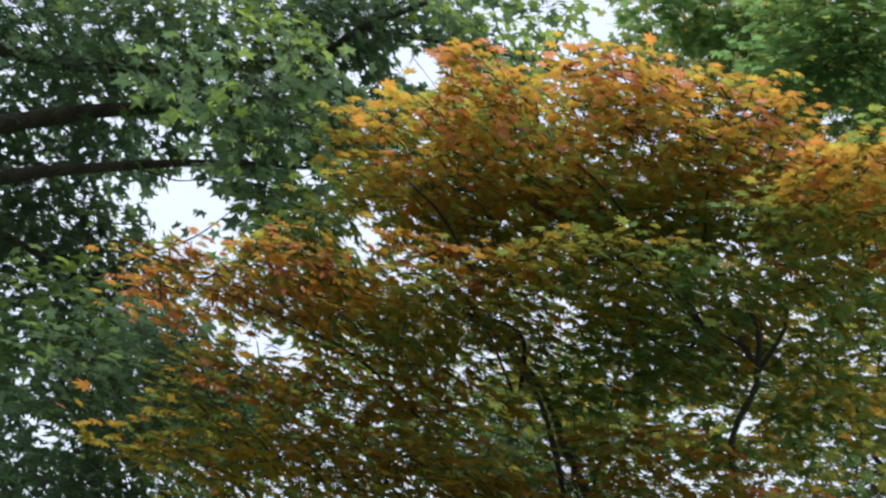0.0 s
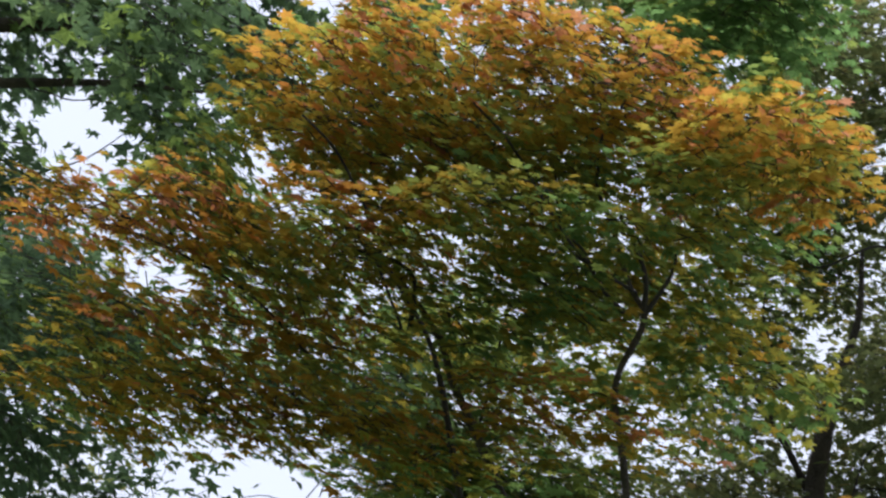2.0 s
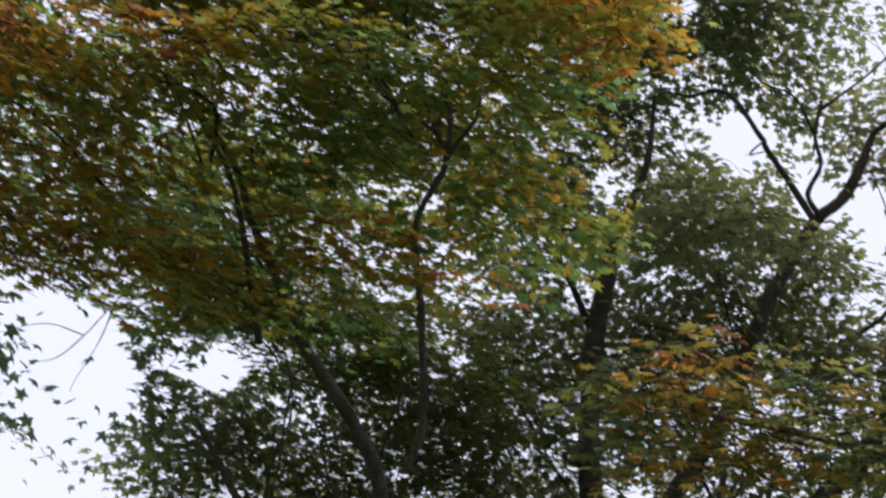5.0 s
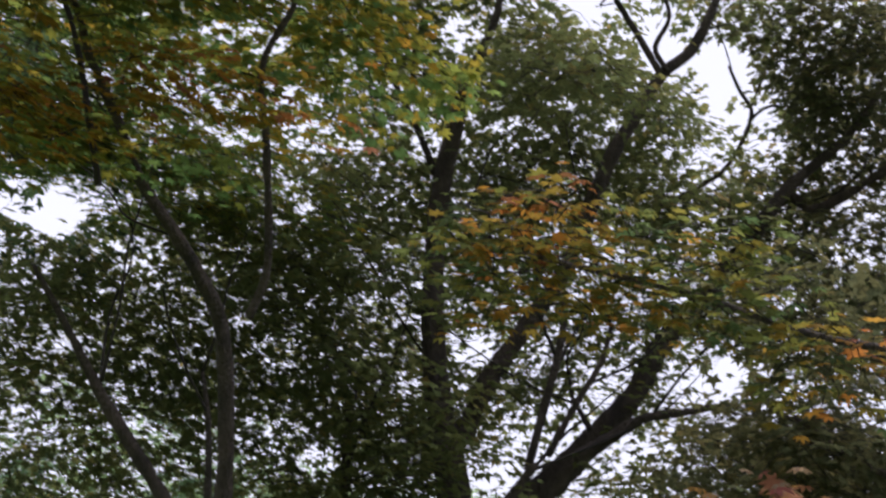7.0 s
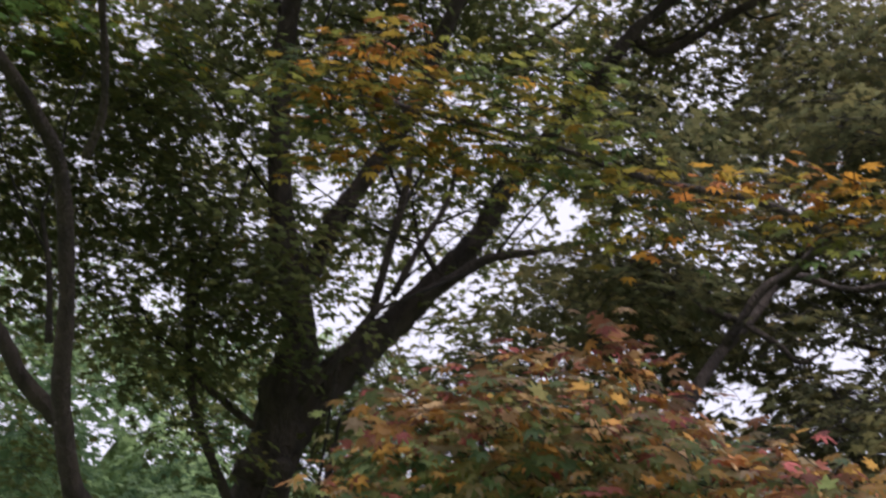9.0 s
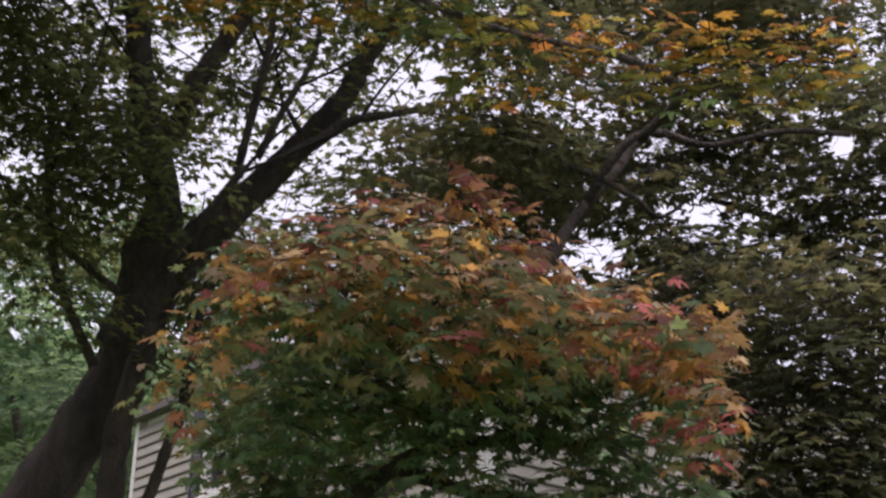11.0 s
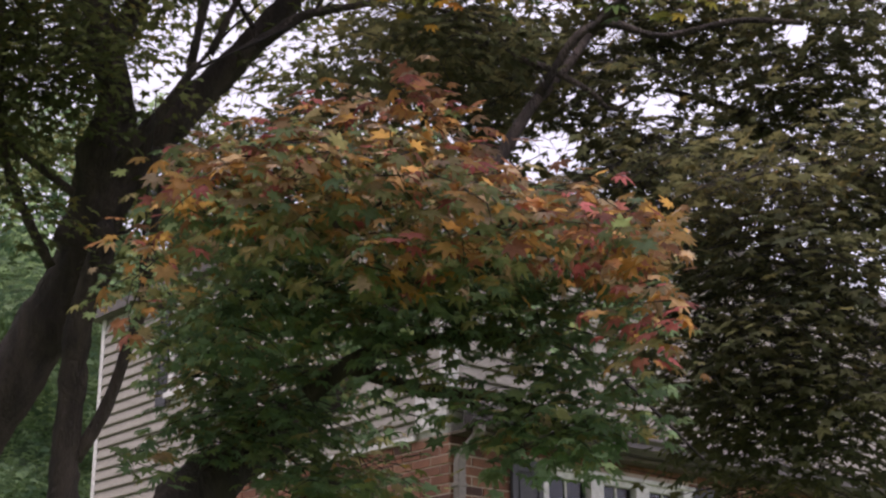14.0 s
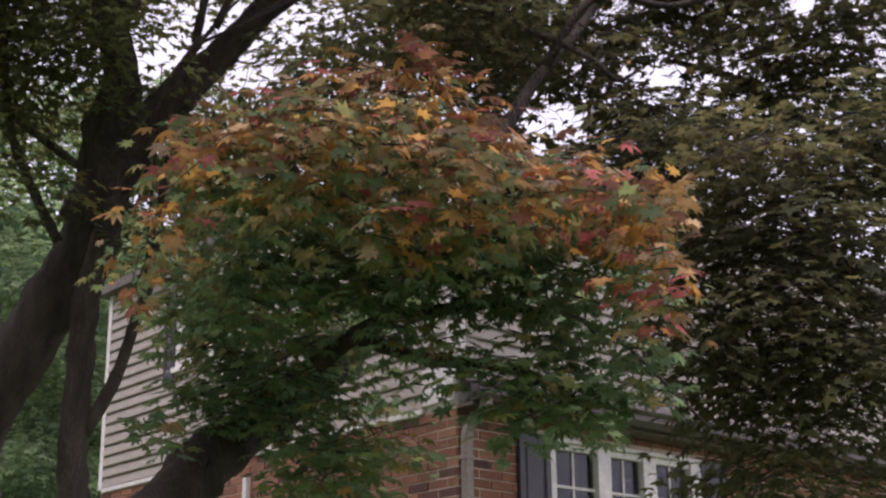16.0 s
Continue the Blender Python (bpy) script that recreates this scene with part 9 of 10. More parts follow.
leaves.mass((-3.83, 2.09, 5.97), (0.22, 0.09, 0.04), -61, 14, 0.062, (0.30, 0.70), length=0.26, leaves=9)
leaves.mass((-3.32, 2.58, 6.12), (0.12, 0.12, 0.06), -52, 12, 0.062, (0.20, 0.60), length=0.26, leaves=9)
leaves.mass((-3.44, 2.72, 5.65), (0.19, 0.09, 0.04), -52, 14, 0.062, (0.25, 0.70), length=0.26, leaves=9)
leaves.finish(green_maple, leaf_far)


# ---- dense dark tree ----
shade_tree = tree_at("dense_dark_tree", (2.44, 6.86, 0.65), "dense dark green tree beside the house, shade put into its leaf colour")
limb(shade_tree, "trunk", [(2.44, 6.86, 0.65), (2.44, 6.85, 1.46), (2.43, 6.81, 2.26), (2.42, 6.75, 2.77), (2.36, 6.63, 3.39), (2.27, 6.45, 4.05), (2.17, 6.22, 4.65), (2.09, 5.92, 5.24)], [0.143, 0.110, 0.095, 0.085, 0.075, 0.065, 0.055, 0.045], 670, 0)
limb(shade_tree, "limb", [(2.29, 6.48, 3.24), (1.62, 6.57, 3.60), (1.37, 6.58, 3.75), (1.06, 6.65, 3.69)], [0.033, 0.026, 0.020, 0.014], 671, 0)
limb(shade_tree, "limb", [(2.21, 6.30, 3.91), (1.58, 6.33, 4.30), (1.33, 6.31, 4.47), (1.04, 6.31, 4.57)], [0.033, 0.026, 0.020, 0.014], 672, 0)
limb(shade_tree, "limb", [(1.29, 6.26, 4.96), (1.07, 6.38, 5.24), (0.51, 6.81, 4.99), (0.21, 6.96, 5.16), (-0.03, 7.09, 5.36)], [0.034, 0.030, 0.025, 0.021, 0.016], 673, 0)
leaves = Foliage(67, 5)
leaves.mass((1.24, 6.41, 4.29), (0.46, 0.39, 0.11), 11, 80, 0.050, (0.00, 0.40), length=0.36)
leaves.mass((0.88, 5.55, 3.85), (0.28, 0.28, 0.08), 9, 48, 0.050, (0.00, 0.40), length=0.36)
leaves.mass((1.24, 5.14, 3.61), (0.28, 0.28, 0.08), 14, 64, 0.050, (0.10, 0.70), length=0.36)
leaves.mass((1.69, 5.85, 4.29), (0.31, 0.31, 0.17), 16, 96, 0.050, (0.00, 0.40), length=0.36)
leaves.mass((1.09, 5.26, 3.38), (0.33, 0.33, 0.12), 12, 104, 0.050, (0.00, 0.40), length=0.36)
leaves.mass((1.40, 5.22, 3.28), (0.28, 0.28, 0.15), 15, 77, 0.050, (0.00, 0.40), length=0.36)
leaves.mass((1.19, 5.35, 3.01), (0.41, 0.41, 0.18), 13, 78, 0.050, (0.00, 0.40), length=0.36)
leaves.mass((1.42, 5.35, 2.79), (0.33, 0.33, 0.17), 15, 113, 0.050, (0.00, 0.40), length=0.36)
leaves.mass((1.04, 5.63, 2.86), (0.25, 0.25, 0.13), 10, 19, 0.050, (0.00, 0.40), length=0.36)
leaves.mass((1.02, 5.55, 3.20), (0.20, 0.20, 0.11), 10, 38, 0.050, (0.00, 0.40), length=0.36)
leaves.mass((1.72, 5.63, 4.70), (0.28, 0.28, 0.16), 17, 65, 0.050, (0.00, 0.40), length=0.36)
leaves.mass((1.33, 5.63, 2.50), (0.38, 0.38, 0.12), 13, 46, 0.050, (0.00, 0.40), length=0.36)
leaves.mass((1.06, 5.84, 2.81), (0.26, 0.26, 0.10), 10, 13, 0.050, (0.00, 0.40), length=0.36)
leaves.mass((1.05, 5.88, 2.57), (0.19, 0.19, 0.09), 10, 13, 0.050, (0.00, 0.40), length=0.36)
leaves.mass((0.68, 7.82, 7.00), (0.93, 0.47, 0.22), 5, 166, 0.050, (0.00, 0.40), length=0.36)
leaves.mass((1.30, 7.67, 7.10), (0.56, 0.56, 0.30), 10, 165, 0.050, (0.00, 0.40), length=0.36)
leaves.mass((0.17, 6.75, 4.91), (0.35, 0.35, 0.12), 1, 53, 0.050, (0.00, 0.40), length=0.36)
leaves.mass((0.65, 6.43, 4.82), (0.56, 0.28, 0.09), 6, 62, 0.050, (0.00, 0.40), length=0.36)
leaves.mass((0.48, 6.60, 5.19), (0.58, 0.22, 0.08), 4, 34, 0.050, (0.00, 0.40), length=0.36)
leaves.mass((0.86, 6.17, 4.38), (0.40, 0.35, 0.10), 8, 75, 0.050, (0.00, 0.40), length=0.36)
leaves.mass((1.01, 6.18, 4.77), (0.30, 0.27, 0.09), 9, 31, 0.050, (0.00, 0.40), length=0.36)
leaves.mass((0.37, 7.44, 6.72), (0.42, 0.28, 0.13), 3, 56, 0.050, (0.00, 0.40), length=0.36)
leaves.mass((0.15, 7.07, 5.41), (0.50, 0.35, 0.13), 1, 80, 0.050, (0.00, 0.40), length=0.36)
leaves.mass((0.42, 6.97, 5.57), (0.28, 0.28, 0.13), 3, 41, 0.050, (0.00, 0.40), length=0.36)
leaves.mass((-0.29, 7.19, 5.17), (0.53, 0.32, 0.10), -2, 69, 0.050, (0.00, 0.40), length=0.36)
leaves.mass((0.24, 6.32, 4.67), (0.35, 0.34, 0.11), 2, 60, 0.050, (0.00, 0.40), length=0.36)
leaves.mass((1.03, 6.00, 5.49), (0.34, 0.28, 0.12), 10, 54, 0.050, (0.00, 0.40), length=0.36)
leaves.mass((0.90, 6.04, 4.14), (0.28, 0.28, 0.08), 8, 54, 0.050, (0.00, 0.40), length=0.36)
leaves.mass((0.80, 5.93, 3.91), (0.30, 0.30, 0.08), 8, 58, 0.050, (0.00, 0.40), length=0.36)
leaves.mass((1.00, 5.95, 3.78), (0.27, 0.27, 0.10), 10, 62, 0.050, (0.00, 0.40), length=0.36)
leaves.mass((0.68, 6.18, 4.41), (0.21, 0.17, 0.05), 6, 15, 0.050, (0.00, 0.40), length=0.36)
leaves.mass((0.33, 6.84, 7.81), (0.47, 0.47, 0.29), 3, 121, 0.050, (0.00, 0.40), length=0.36)
leaves.mass((0.16, 6.97, 7.66), (0.25, 0.25, 0.17), 1, 36, 0.050, (0.00, 0.40), length=0.36)
leaves.mass((0.32, 7.24, 7.33), (0.39, 0.31, 0.16), 3, 59, 0.050, (0.00, 0.40), length=0.36)
leaves.mass((0.51, 6.82, 7.51), (0.32, 0.32, 0.33), 4, 81, 0.050, (0.00, 0.40), length=0.36)
leaves.mass((0.39, 6.53, 7.84), (0.39, 0.27, 0.17), 3, 54, 0.050, (0.00, 0.40), length=0.36)
leaves.mass((1.47, 6.55, 6.00), (0.50, 0.36, 0.16), 13, 101, 0.050, (0.00, 0.40), length=0.36)
leaves.mass((1.06, 6.71, 6.25), (0.48, 0.31, 0.14), 9, 74, 0.050, (0.00, 0.40), length=0.36)
leaves.mass((1.59, 6.29, 6.32), (0.47, 0.38, 0.19), 14, 97, 0.050, (0.00, 0.40), length=0.36)
leaves.mass((1.74, 6.18, 5.38), (0.43, 0.36, 0.14), 16, 77, 0.050, (0.00, 0.40), length=0.36)
leaves.mass((1.24, 6.41, 5.59), (0.44, 0.36, 0.15), 11, 74, 0.050, (0.00, 0.40), length=0.36)
leaves.mass((0.69, 6.62, 5.76), (0.46, 0.31, 0.13), 6, 49, 0.050, (0.00, 0.40), length=0.36)
leaves.mass((0.25, 7.69, 7.40), (0.56, 0.28, 0.14), 2, 62, 0.050, (0.00, 0.40), length=0.36)
leaves.mass((1.03, 7.61, 7.41), (0.64, 0.28, 0.14), 8, 77, 0.050, (0.00, 0.40), length=0.36)
leaves.mass((0.38, 7.46, 7.03), (0.39, 0.27, 0.13), 3, 48, 0.050, (0.00, 0.40), length=0.36)
leaves.mass((0.43, 7.64, 6.40), (0.32, 0.30, 0.12), 3, 35, 0.050, (0.00, 0.40), length=0.36)
leaves.mass((1.37, 6.11, 4.38), (0.48, 0.41, 0.12), 13, 99, 0.050, (0.00, 0.40), length=0.36)
leaves.mass((1.64, 5.76, 4.51), (0.39, 0.39, 0.15), 16, 71, 0.050, (0.00, 0.40), length=0.36)
leaves.mass((1.62, 5.44, 3.72), (0.30, 0.30, 0.18), 17, 122, 0.050, (0.00, 0.40), length=0.36)
leaves.mass((1.12, 6.01, 4.71), (0.40, 0.26, 0.09), 11, 39, 0.050, (0.00, 0.40), length=0.36)
leaves.mass((1.57, 5.47, 3.69), (0.30, 0.30, 0.24), 16, 118, 0.050, (0.00, 0.40), length=0.36)
leaves.mass((1.42, 5.31, 2.95), (0.33, 0.33, 0.24), 15, 140, 0.050, (0.00, 0.40), length=0.36)
leaves.mass((1.13, 5.76, 3.07), (0.35, 0.35, 0.17), 11, 46, 0.050, (0.00, 0.40), length=0.36)
leaves.mass((0.14, 8.58, 5.96), (0.41, 0.25, 0.25), 1, 9, 0.056, (0.10, 0.80), length=0.5, leaves=14)
leaves.mass((0.75, 9.19, 6.08), (0.44, 0.26, 0.27), 5, 16, 0.056, (0.10, 0.80), length=0.5, leaves=14)
leaves.mass((1.62, 8.98, 6.29), (0.44, 0.26, 0.27), 10, 8, 0.056, (0.10, 0.80), length=0.5, leaves=14)
leaves.mass((0.72, 8.86, 6.58), (0.44, 0.26, 0.27), 5, 15, 0.056, (0.10, 0.80), length=0.5, leaves=14)
leaves.mass((1.28, 8.80, 6.70), (0.44, 0.26, 0.27), 8, 17, 0.056, (0.10, 0.80), length=0.5, leaves=14)
leaves.mass((1.86, 8.48, 6.55), (0.43, 0.26, 0.26), 12, 15, 0.056, (0.10, 0.80), length=0.5, leaves=14)
leaves.mass((-0.34, 8.06, 6.90), (0.41, 0.25, 0.25), -2, 7, 0.056, (0.10, 0.80), length=0.5, leaves=14)
leaves.mass((0.33, 8.30, 6.89), (0.42, 0.25, 0.26), 2, 12, 0.056, (0.10, 0.80), length=0.5, leaves=14)
leaves.mass((0.78, 7.91, 6.57), (0.40, 0.24, 0.25), 6, 13, 0.056, (0.10, 0.80), length=0.5, leaves=14)
leaves.mass((1.54, 7.76, 6.70), (0.40, 0.24, 0.25), 11, 16, 0.056, (0.10, 0.80), length=0.5, leaves=14)
leaves.mass((-0.05, 8.11, 7.39), (0.43, 0.26, 0.26), 0, 16, 0.056, (0.10, 0.80), length=0.5, leaves=14)
leaves.mass((0.49, 7.66, 7.17), (0.41, 0.24, 0.25), 4, 12, 0.056, (0.10, 0.80), length=0.5, leaves=14)
leaves.mass((1.07, 7.61, 7.15), (0.41, 0.24, 0.25), 8, 8, 0.056, (0.10, 0.80), length=0.5, leaves=14)
leaves.mass((1.69, 7.69, 7.14), (0.41, 0.25, 0.25), 12, 16, 0.056, (0.10, 0.80), length=0.5, leaves=14)
leaves.mass((0.53, 8.05, 7.96), (0.44, 0.26, 0.27), 4, 12, 0.056, (0.10, 0.80), length=0.5, leaves=14)
leaves.mass((0.94, 7.69, 7.76), (0.42, 0.25, 0.26), 7, 12, 0.056, (0.10, 0.80), length=0.5, leaves=14)
leaves.mass((1.69, 7.53, 7.53), (0.42, 0.25, 0.26), 13, 15, 0.056, (0.10, 0.80), length=0.5, leaves=14)
leaves.mass((0.96, 7.61, 8.47), (0.44, 0.27, 0.27), 7, 7, 0.056, (0.10, 0.80), length=0.5, leaves=14)
leaves.mass((0.74, 7.27, 8.62), (0.43, 0.26, 0.27), 6, 8, 0.056, (0.10, 0.80), length=0.5, leaves=14)
leaves.mass((-0.49, 5.84, 4.27), (0.25, 0.15, 0.12), -5, 34, 0.046, (0.00, 0.40), length=0.3)
leaves.mass((-0.15, 5.89, 4.22), (0.20, 0.14, 0.09), -2, 27, 0.046, (0.00, 0.40), length=0.3)
leaves.mass((-0.74, 5.84, 4.20), (0.20, 0.14, 0.05), -8, 20, 0.046, (0.00, 0.40), length=0.3)
leaves.mass((0.39, 5.94, 4.09), (0.14, 0.13, 0.03), 3, 10, 0.046, (0.00, 0.40), length=0.3)
leaves.mass((0.12, 5.89, 4.22), (0.15, 0.14, 0.07), 1, 16, 0.046, (0.00, 0.40), length=0.3)
leaves.mass((-0.34, 5.76, 4.47), (0.22, 0.14, 0.09), -4, 25, 0.046, (0.00, 0.40), length=0.3)
leaves.mass((0.01, 5.67, 4.46), (0.37, 0.29, 0.10), 0, 40, 0.046, (0.00, 0.60), length=0.3)
leaves.mass((0.49, 6.15, 4.81), (0.54, 0.26, 0.09), 5, 43, 0.046, (0.00, 0.60), length=0.3)
leaves.mass((0.21, 6.02, 4.43), (0.39, 0.33, 0.10), 2, 44, 0.046, (0.00, 0.60), length=0.3)
leaves.mass((0.79, 5.59, 4.30), (0.36, 0.25, 0.08), 8, 32, 0.046, (0.00, 0.60), length=0.3)
leaves.mass((0.09, 6.06, 5.01), (0.40, 0.25, 0.09), 1, 26, 0.046, (0.00, 0.60), length=0.3)
leaves.mass((0.75, 6.03, 4.99), (0.46, 0.25, 0.09), 7, 52, 0.046, (0.00, 0.60), length=0.3)
leaves.mass((1.34, 5.98, 4.89), (0.40, 0.31, 0.11), 13, 56, 0.046, (0.00, 0.60), length=0.3)
leaves.mass((1.39, 6.09, 4.66), (0.24, 0.24, 0.11), 13, 30, 0.046, (0.00, 0.60), length=0.3)
leaves.mass((-0.31, 6.13, 4.64), (0.24, 0.24, 0.09), -3, 29, 0.046, (0.00, 0.60), length=0.3)
leaves.mass((0.33, 6.11, 4.20), (0.15, 0.14, 0.03), 3, 16, 0.046, (0.00, 0.40), length=0.3)
leaves.mass((0.01, 5.29, 4.86), (0.24, 0.15, 0.09), 1, 40, 0.050, (0.00, 0.40))
leaves.mass((0.04, 5.50, 4.48), (0.22, 0.14, 0.12), 1, 40, 0.050, (0.00, 0.40))
leaves.mass((-0.17, 5.21, 4.98), (0.22, 0.12, 0.04), -1, 22, 0.050, (0.00, 0.40))
leaves.mass((0.06, 5.16, 5.06), (0.17, 0.14, 0.07), 2, 24, 0.050, (0.00, 0.40))
leaves.finish(shade_tree, leaf_painted_shade)


# ---- distant tree ----
pale_tree_0 = tree_at("distant_tree", (-10.68, 23.32, 0.85), "distant green tree, its haze put into pale leaf colour")
limb(pale_tree_0, "trunk", [(-10.68, 23.32, 0.85), (-10.69, 23.26, 3.85), (-10.72, 23.14, 6.86), (-10.76, 22.92, 7.65), (-10.87, 22.68, 8.34), (-10.96, 22.48, 8.86)], [0.183, 0.140, 0.122, 0.095, 0.068, 0.041], 710)
leaves = Foliage(71, 5, 1.35)
leaves.mass((-11.08, 21.27, 11.76), (2.68, 2.68, 1.14), -28, 101, 0.170, (0.00, 1.00), length=1.0, leaves=22, droop=0.3)
leaves.mass((-10.01, 22.24, 10.73), (2.10, 2.10, 0.90), -24, 64, 0.170, (0.00, 1.00), length=1.0, leaves=22, droop=0.3)
leaves.mass((-11.31, 21.98, 9.78), (2.33, 2.33, 0.88), -27, 71, 0.170, (0.00, 1.00), length=1.0, leaves=22, droop=0.3)
leaves.finish(pale_tree_0, leaf_mist)


# ---- distant tree ----
pale_tree_1 = tree_at("distant_tree", (-9.17, 28.05, 0.85), "distant green tree, its haze put into pale leaf colour")
limb(pale_tree_1, "trunk", [(-9.17, 28.05, 0.85), (-9.18, 27.99, 4.46), (-9.20, 27.85, 8.06), (-9.22, 27.60, 9.00), (-9.34, 27.33, 9.84), (-9.43, 27.10, 10.46)], [0.211, 0.161, 0.140, 0.109, 0.078, 0.047], 730)
leaves = Foliage(73, 5, 1.35)
leaves.mass((-9.57, 26.58, 11.81), (2.56, 2.56, 0.94), -20, 82, 0.170, (0.00, 1.00), length=1.0, leaves=22, droop=0.3)
leaves.mass((-8.76, 26.29, 13.19), (1.61, 1.61, 0.79), -18, 43, 0.170, (0.00, 1.00), length=1.0, leaves=22, droop=0.3)
leaves.mass((-10.37, 25.62, 13.36), (1.48, 1.48, 0.79), -22, 40, 0.170, (0.00, 1.00), length=1.0, leaves=22, droop=0.3)
leaves.mass((-8.19, 26.79, 12.42), (1.48, 1.48, 0.78), -17, 40, 0.170, (0.00, 1.00), length=1.0, leaves=22, droop=0.3)
leaves.finish(pale_tree_1, leaf_mist)


# ---- distant tree ----
pale_tree_2 = tree_at("distant_tree", (-7.01, 31.77, 0.85), "distant green tree, its haze put into pale leaf colour")
limb(pale_tree_2, "trunk", [(-7.01, 31.77, 0.85), (-7.01, 31.71, 4.58), (-7.01, 31.56, 8.32), (-7.02, 31.32, 9.36), (-7.14, 31.05, 10.29), (-7.24, 30.83, 10.99)], [0.232, 0.178, 0.154, 0.120, 0.086, 0.051], 790)
leaves = Foliage(79, 5, 1.35)
leaves.mass((-7.29, 29.96, 13.46), (1.92, 1.92, 0.95), -14, 62, 0.170, (0.00, 1.00), length=1.0, leaves=22, droop=0.3)
leaves.mass((-6.32, 29.70, 14.61), (1.33, 1.33, 0.58), -12, 27, 0.170, (0.00, 1.00), length=1.0, leaves=22, droop=0.3)
leaves.mass((-7.82, 29.36, 14.57), (1.33, 1.33, 0.58), -15, 27, 0.170, (0.00, 1.00), length=1.0, leaves=22, droop=0.3)
leaves.finish(pale_tree_2, leaf_mist)


# ---- distant tree ----
pale_tree_3 = tree_at("distant_tree", (-6.65, 23.10, 0.85), "distant green tree, its haze put into pale leaf colour")
limb(pale_tree_3, "trunk", [(-6.65, 23.10, 0.85), (-6.65, 23.09, 1.16), (-6.63, 23.09, 1.47), (-6.61, 23.09, 2.29), (-6.74, 23.01, 3.13), (-6.86, 22.90, 3.98)], [0.197, 0.151, 0.131, 0.103, 0.075, 0.047], 830)
leaves = Foliage(83, 5, 1.35)
leaves.mass((-6.83, 22.70, 5.53), (1.12, 1.12, 0.51), -17, 57, 0.130, (0.00, 1.00), length=0.8, leaves=20)
leaves.mass((-7.02, 22.31, 7.09), (1.03, 1.03, 0.52), -17, 52, 0.130, (0.00, 1.00), length=0.8, leaves=20)
leaves.mass((-6.35, 22.67, 6.43), (0.75, 0.75, 0.69), -16, 51, 0.130, (0.00, 1.00), length=0.8, leaves=20)
leaves.mass((-6.85, 21.95, 8.57), (1.03, 1.03, 0.47), -17, 47, 0.130, (0.00, 1.00), length=0.8, leaves=20)
leaves.mass((-6.27, 22.35, 7.83), (0.56, 0.56, 0.41), -16, 24, 0.130, (0.00, 1.00), length=0.8, leaves=20)
leaves.mass((-7.16, 21.54, 9.48), (0.66, 0.66, 0.30), -18, 20, 0.130, (0.00, 1.00), length=0.8, leaves=20)
leaves.mass((-5.76, 22.48, 7.86), (0.56, 0.56, 0.35), -14, 21, 0.130, (0.00, 1.00), length=0.8, leaves=20)
leaves.mass((-5.67, 22.92, 6.10), (0.56, 0.56, 0.40), -14, 24, 0.130, (0.00, 1.00), length=0.8, leaves=20)
leaves.mass((-5.82, 23.03, 5.22), (0.56, 0.56, 0.28), -14, 18, 0.130, (0.00, 1.00), length=0.8, leaves=20)
leaves.mass((-5.63, 22.73, 6.98), (0.47, 0.47, 0.35), -14, 18, 0.130, (0.00, 1.00), length=0.8, leaves=20)
leaves.mass((-5.92, 22.20, 8.63), (0.56, 0.56, 0.29), -15, 18, 0.130, (0.00, 1.00), length=0.8, leaves=20)
leaves.finish(pale_tree_3, leaf_mist)
leaves = Foliage(43, 7, level=True)
leaves.mass((-0.72, 3.35, 4.14), (0.10, 0.06, 0.02), -11, 16, 0.048, (0.53, 0.79), length=0.16, leaves=7, vary=0.13, flat=0.22, hang=0.18, face=0.36)
leaves.mass((-0.79, 3.38, 4.08), (0.10, 0.06, 0.02), -12, 16, 0.048, (0.38, 0.74), length=0.16, leaves=7, vary=0.13, flat=0.22, hang=0.18, face=0.36)
leaves.mass((-0.63, 3.40, 4.09), (0.13, 0.06, 0.02), -9, 20, 0.048, (0.18, 0.69), length=0.16, leaves=7, vary=0.13, flat=0.22, hang=0.18, face=0.36)
leaves.mass((-0.95, 3.37, 4.04), (0.07, 0.07, 0.02), -14, 10, 0.048, (0.03, 0.29), length=0.16, leaves=7, vary=0.13, flat=0.22, hang=0.18, face=0.36)
leaves.mass((-0.84, 3.42, 4.01), (0.13, 0.07, 0.02), -12, 20, 0.048, (0.28, 0.74), length=0.16, leaves=7, vary=0.13, flat=0.22, hang=0.18, face=0.36)
leaves.mass((-0.68, 3.44, 4.02), (0.15, 0.07, 0.02), -10, 23, 0.048, (0.23, 0.74), length=0.16, leaves=7, vary=0.13, flat=0.22, hang=0.18, face=0.36)
leaves.mass((-0.48, 3.43, 4.08), (0.15, 0.06, 0.02), -6, 23, 0.048, (0.03, 0.54), length=0.16, leaves=7, vary=0.13, flat=0.22, hang=0.18, face=0.36)
leaves.mass((-0.32, 3.45, 4.07), (0.15, 0.06, 0.02), -4, 23, 0.048, (0.03, 0.49), length=0.16, leaves=7, vary=0.13, flat=0.22, hang=0.18, face=0.36)
leaves.mass((-0.18, 3.44, 4.09), (0.08, 0.06, 0.02), -1, 13, 0.048, (0.00, 0.34), length=0.16, leaves=7, vary=0.13, flat=0.22, hang=0.18, face=0.36)
leaves.mass((-0.92, 3.44, 3.95), (0.10, 0.07, 0.02), -14, 16, 0.048, (0.03, 0.54), length=0.16, leaves=7, vary=0.13, flat=0.22, hang=0.18, face=0.36)
leaves.mass((-0.76, 3.48, 3.95), (0.15, 0.07, 0.02), -11, 23, 0.048, (0.33, 0.79), length=0.16, leaves=7, vary=0.13, flat=0.22, hang=0.18, face=0.36)
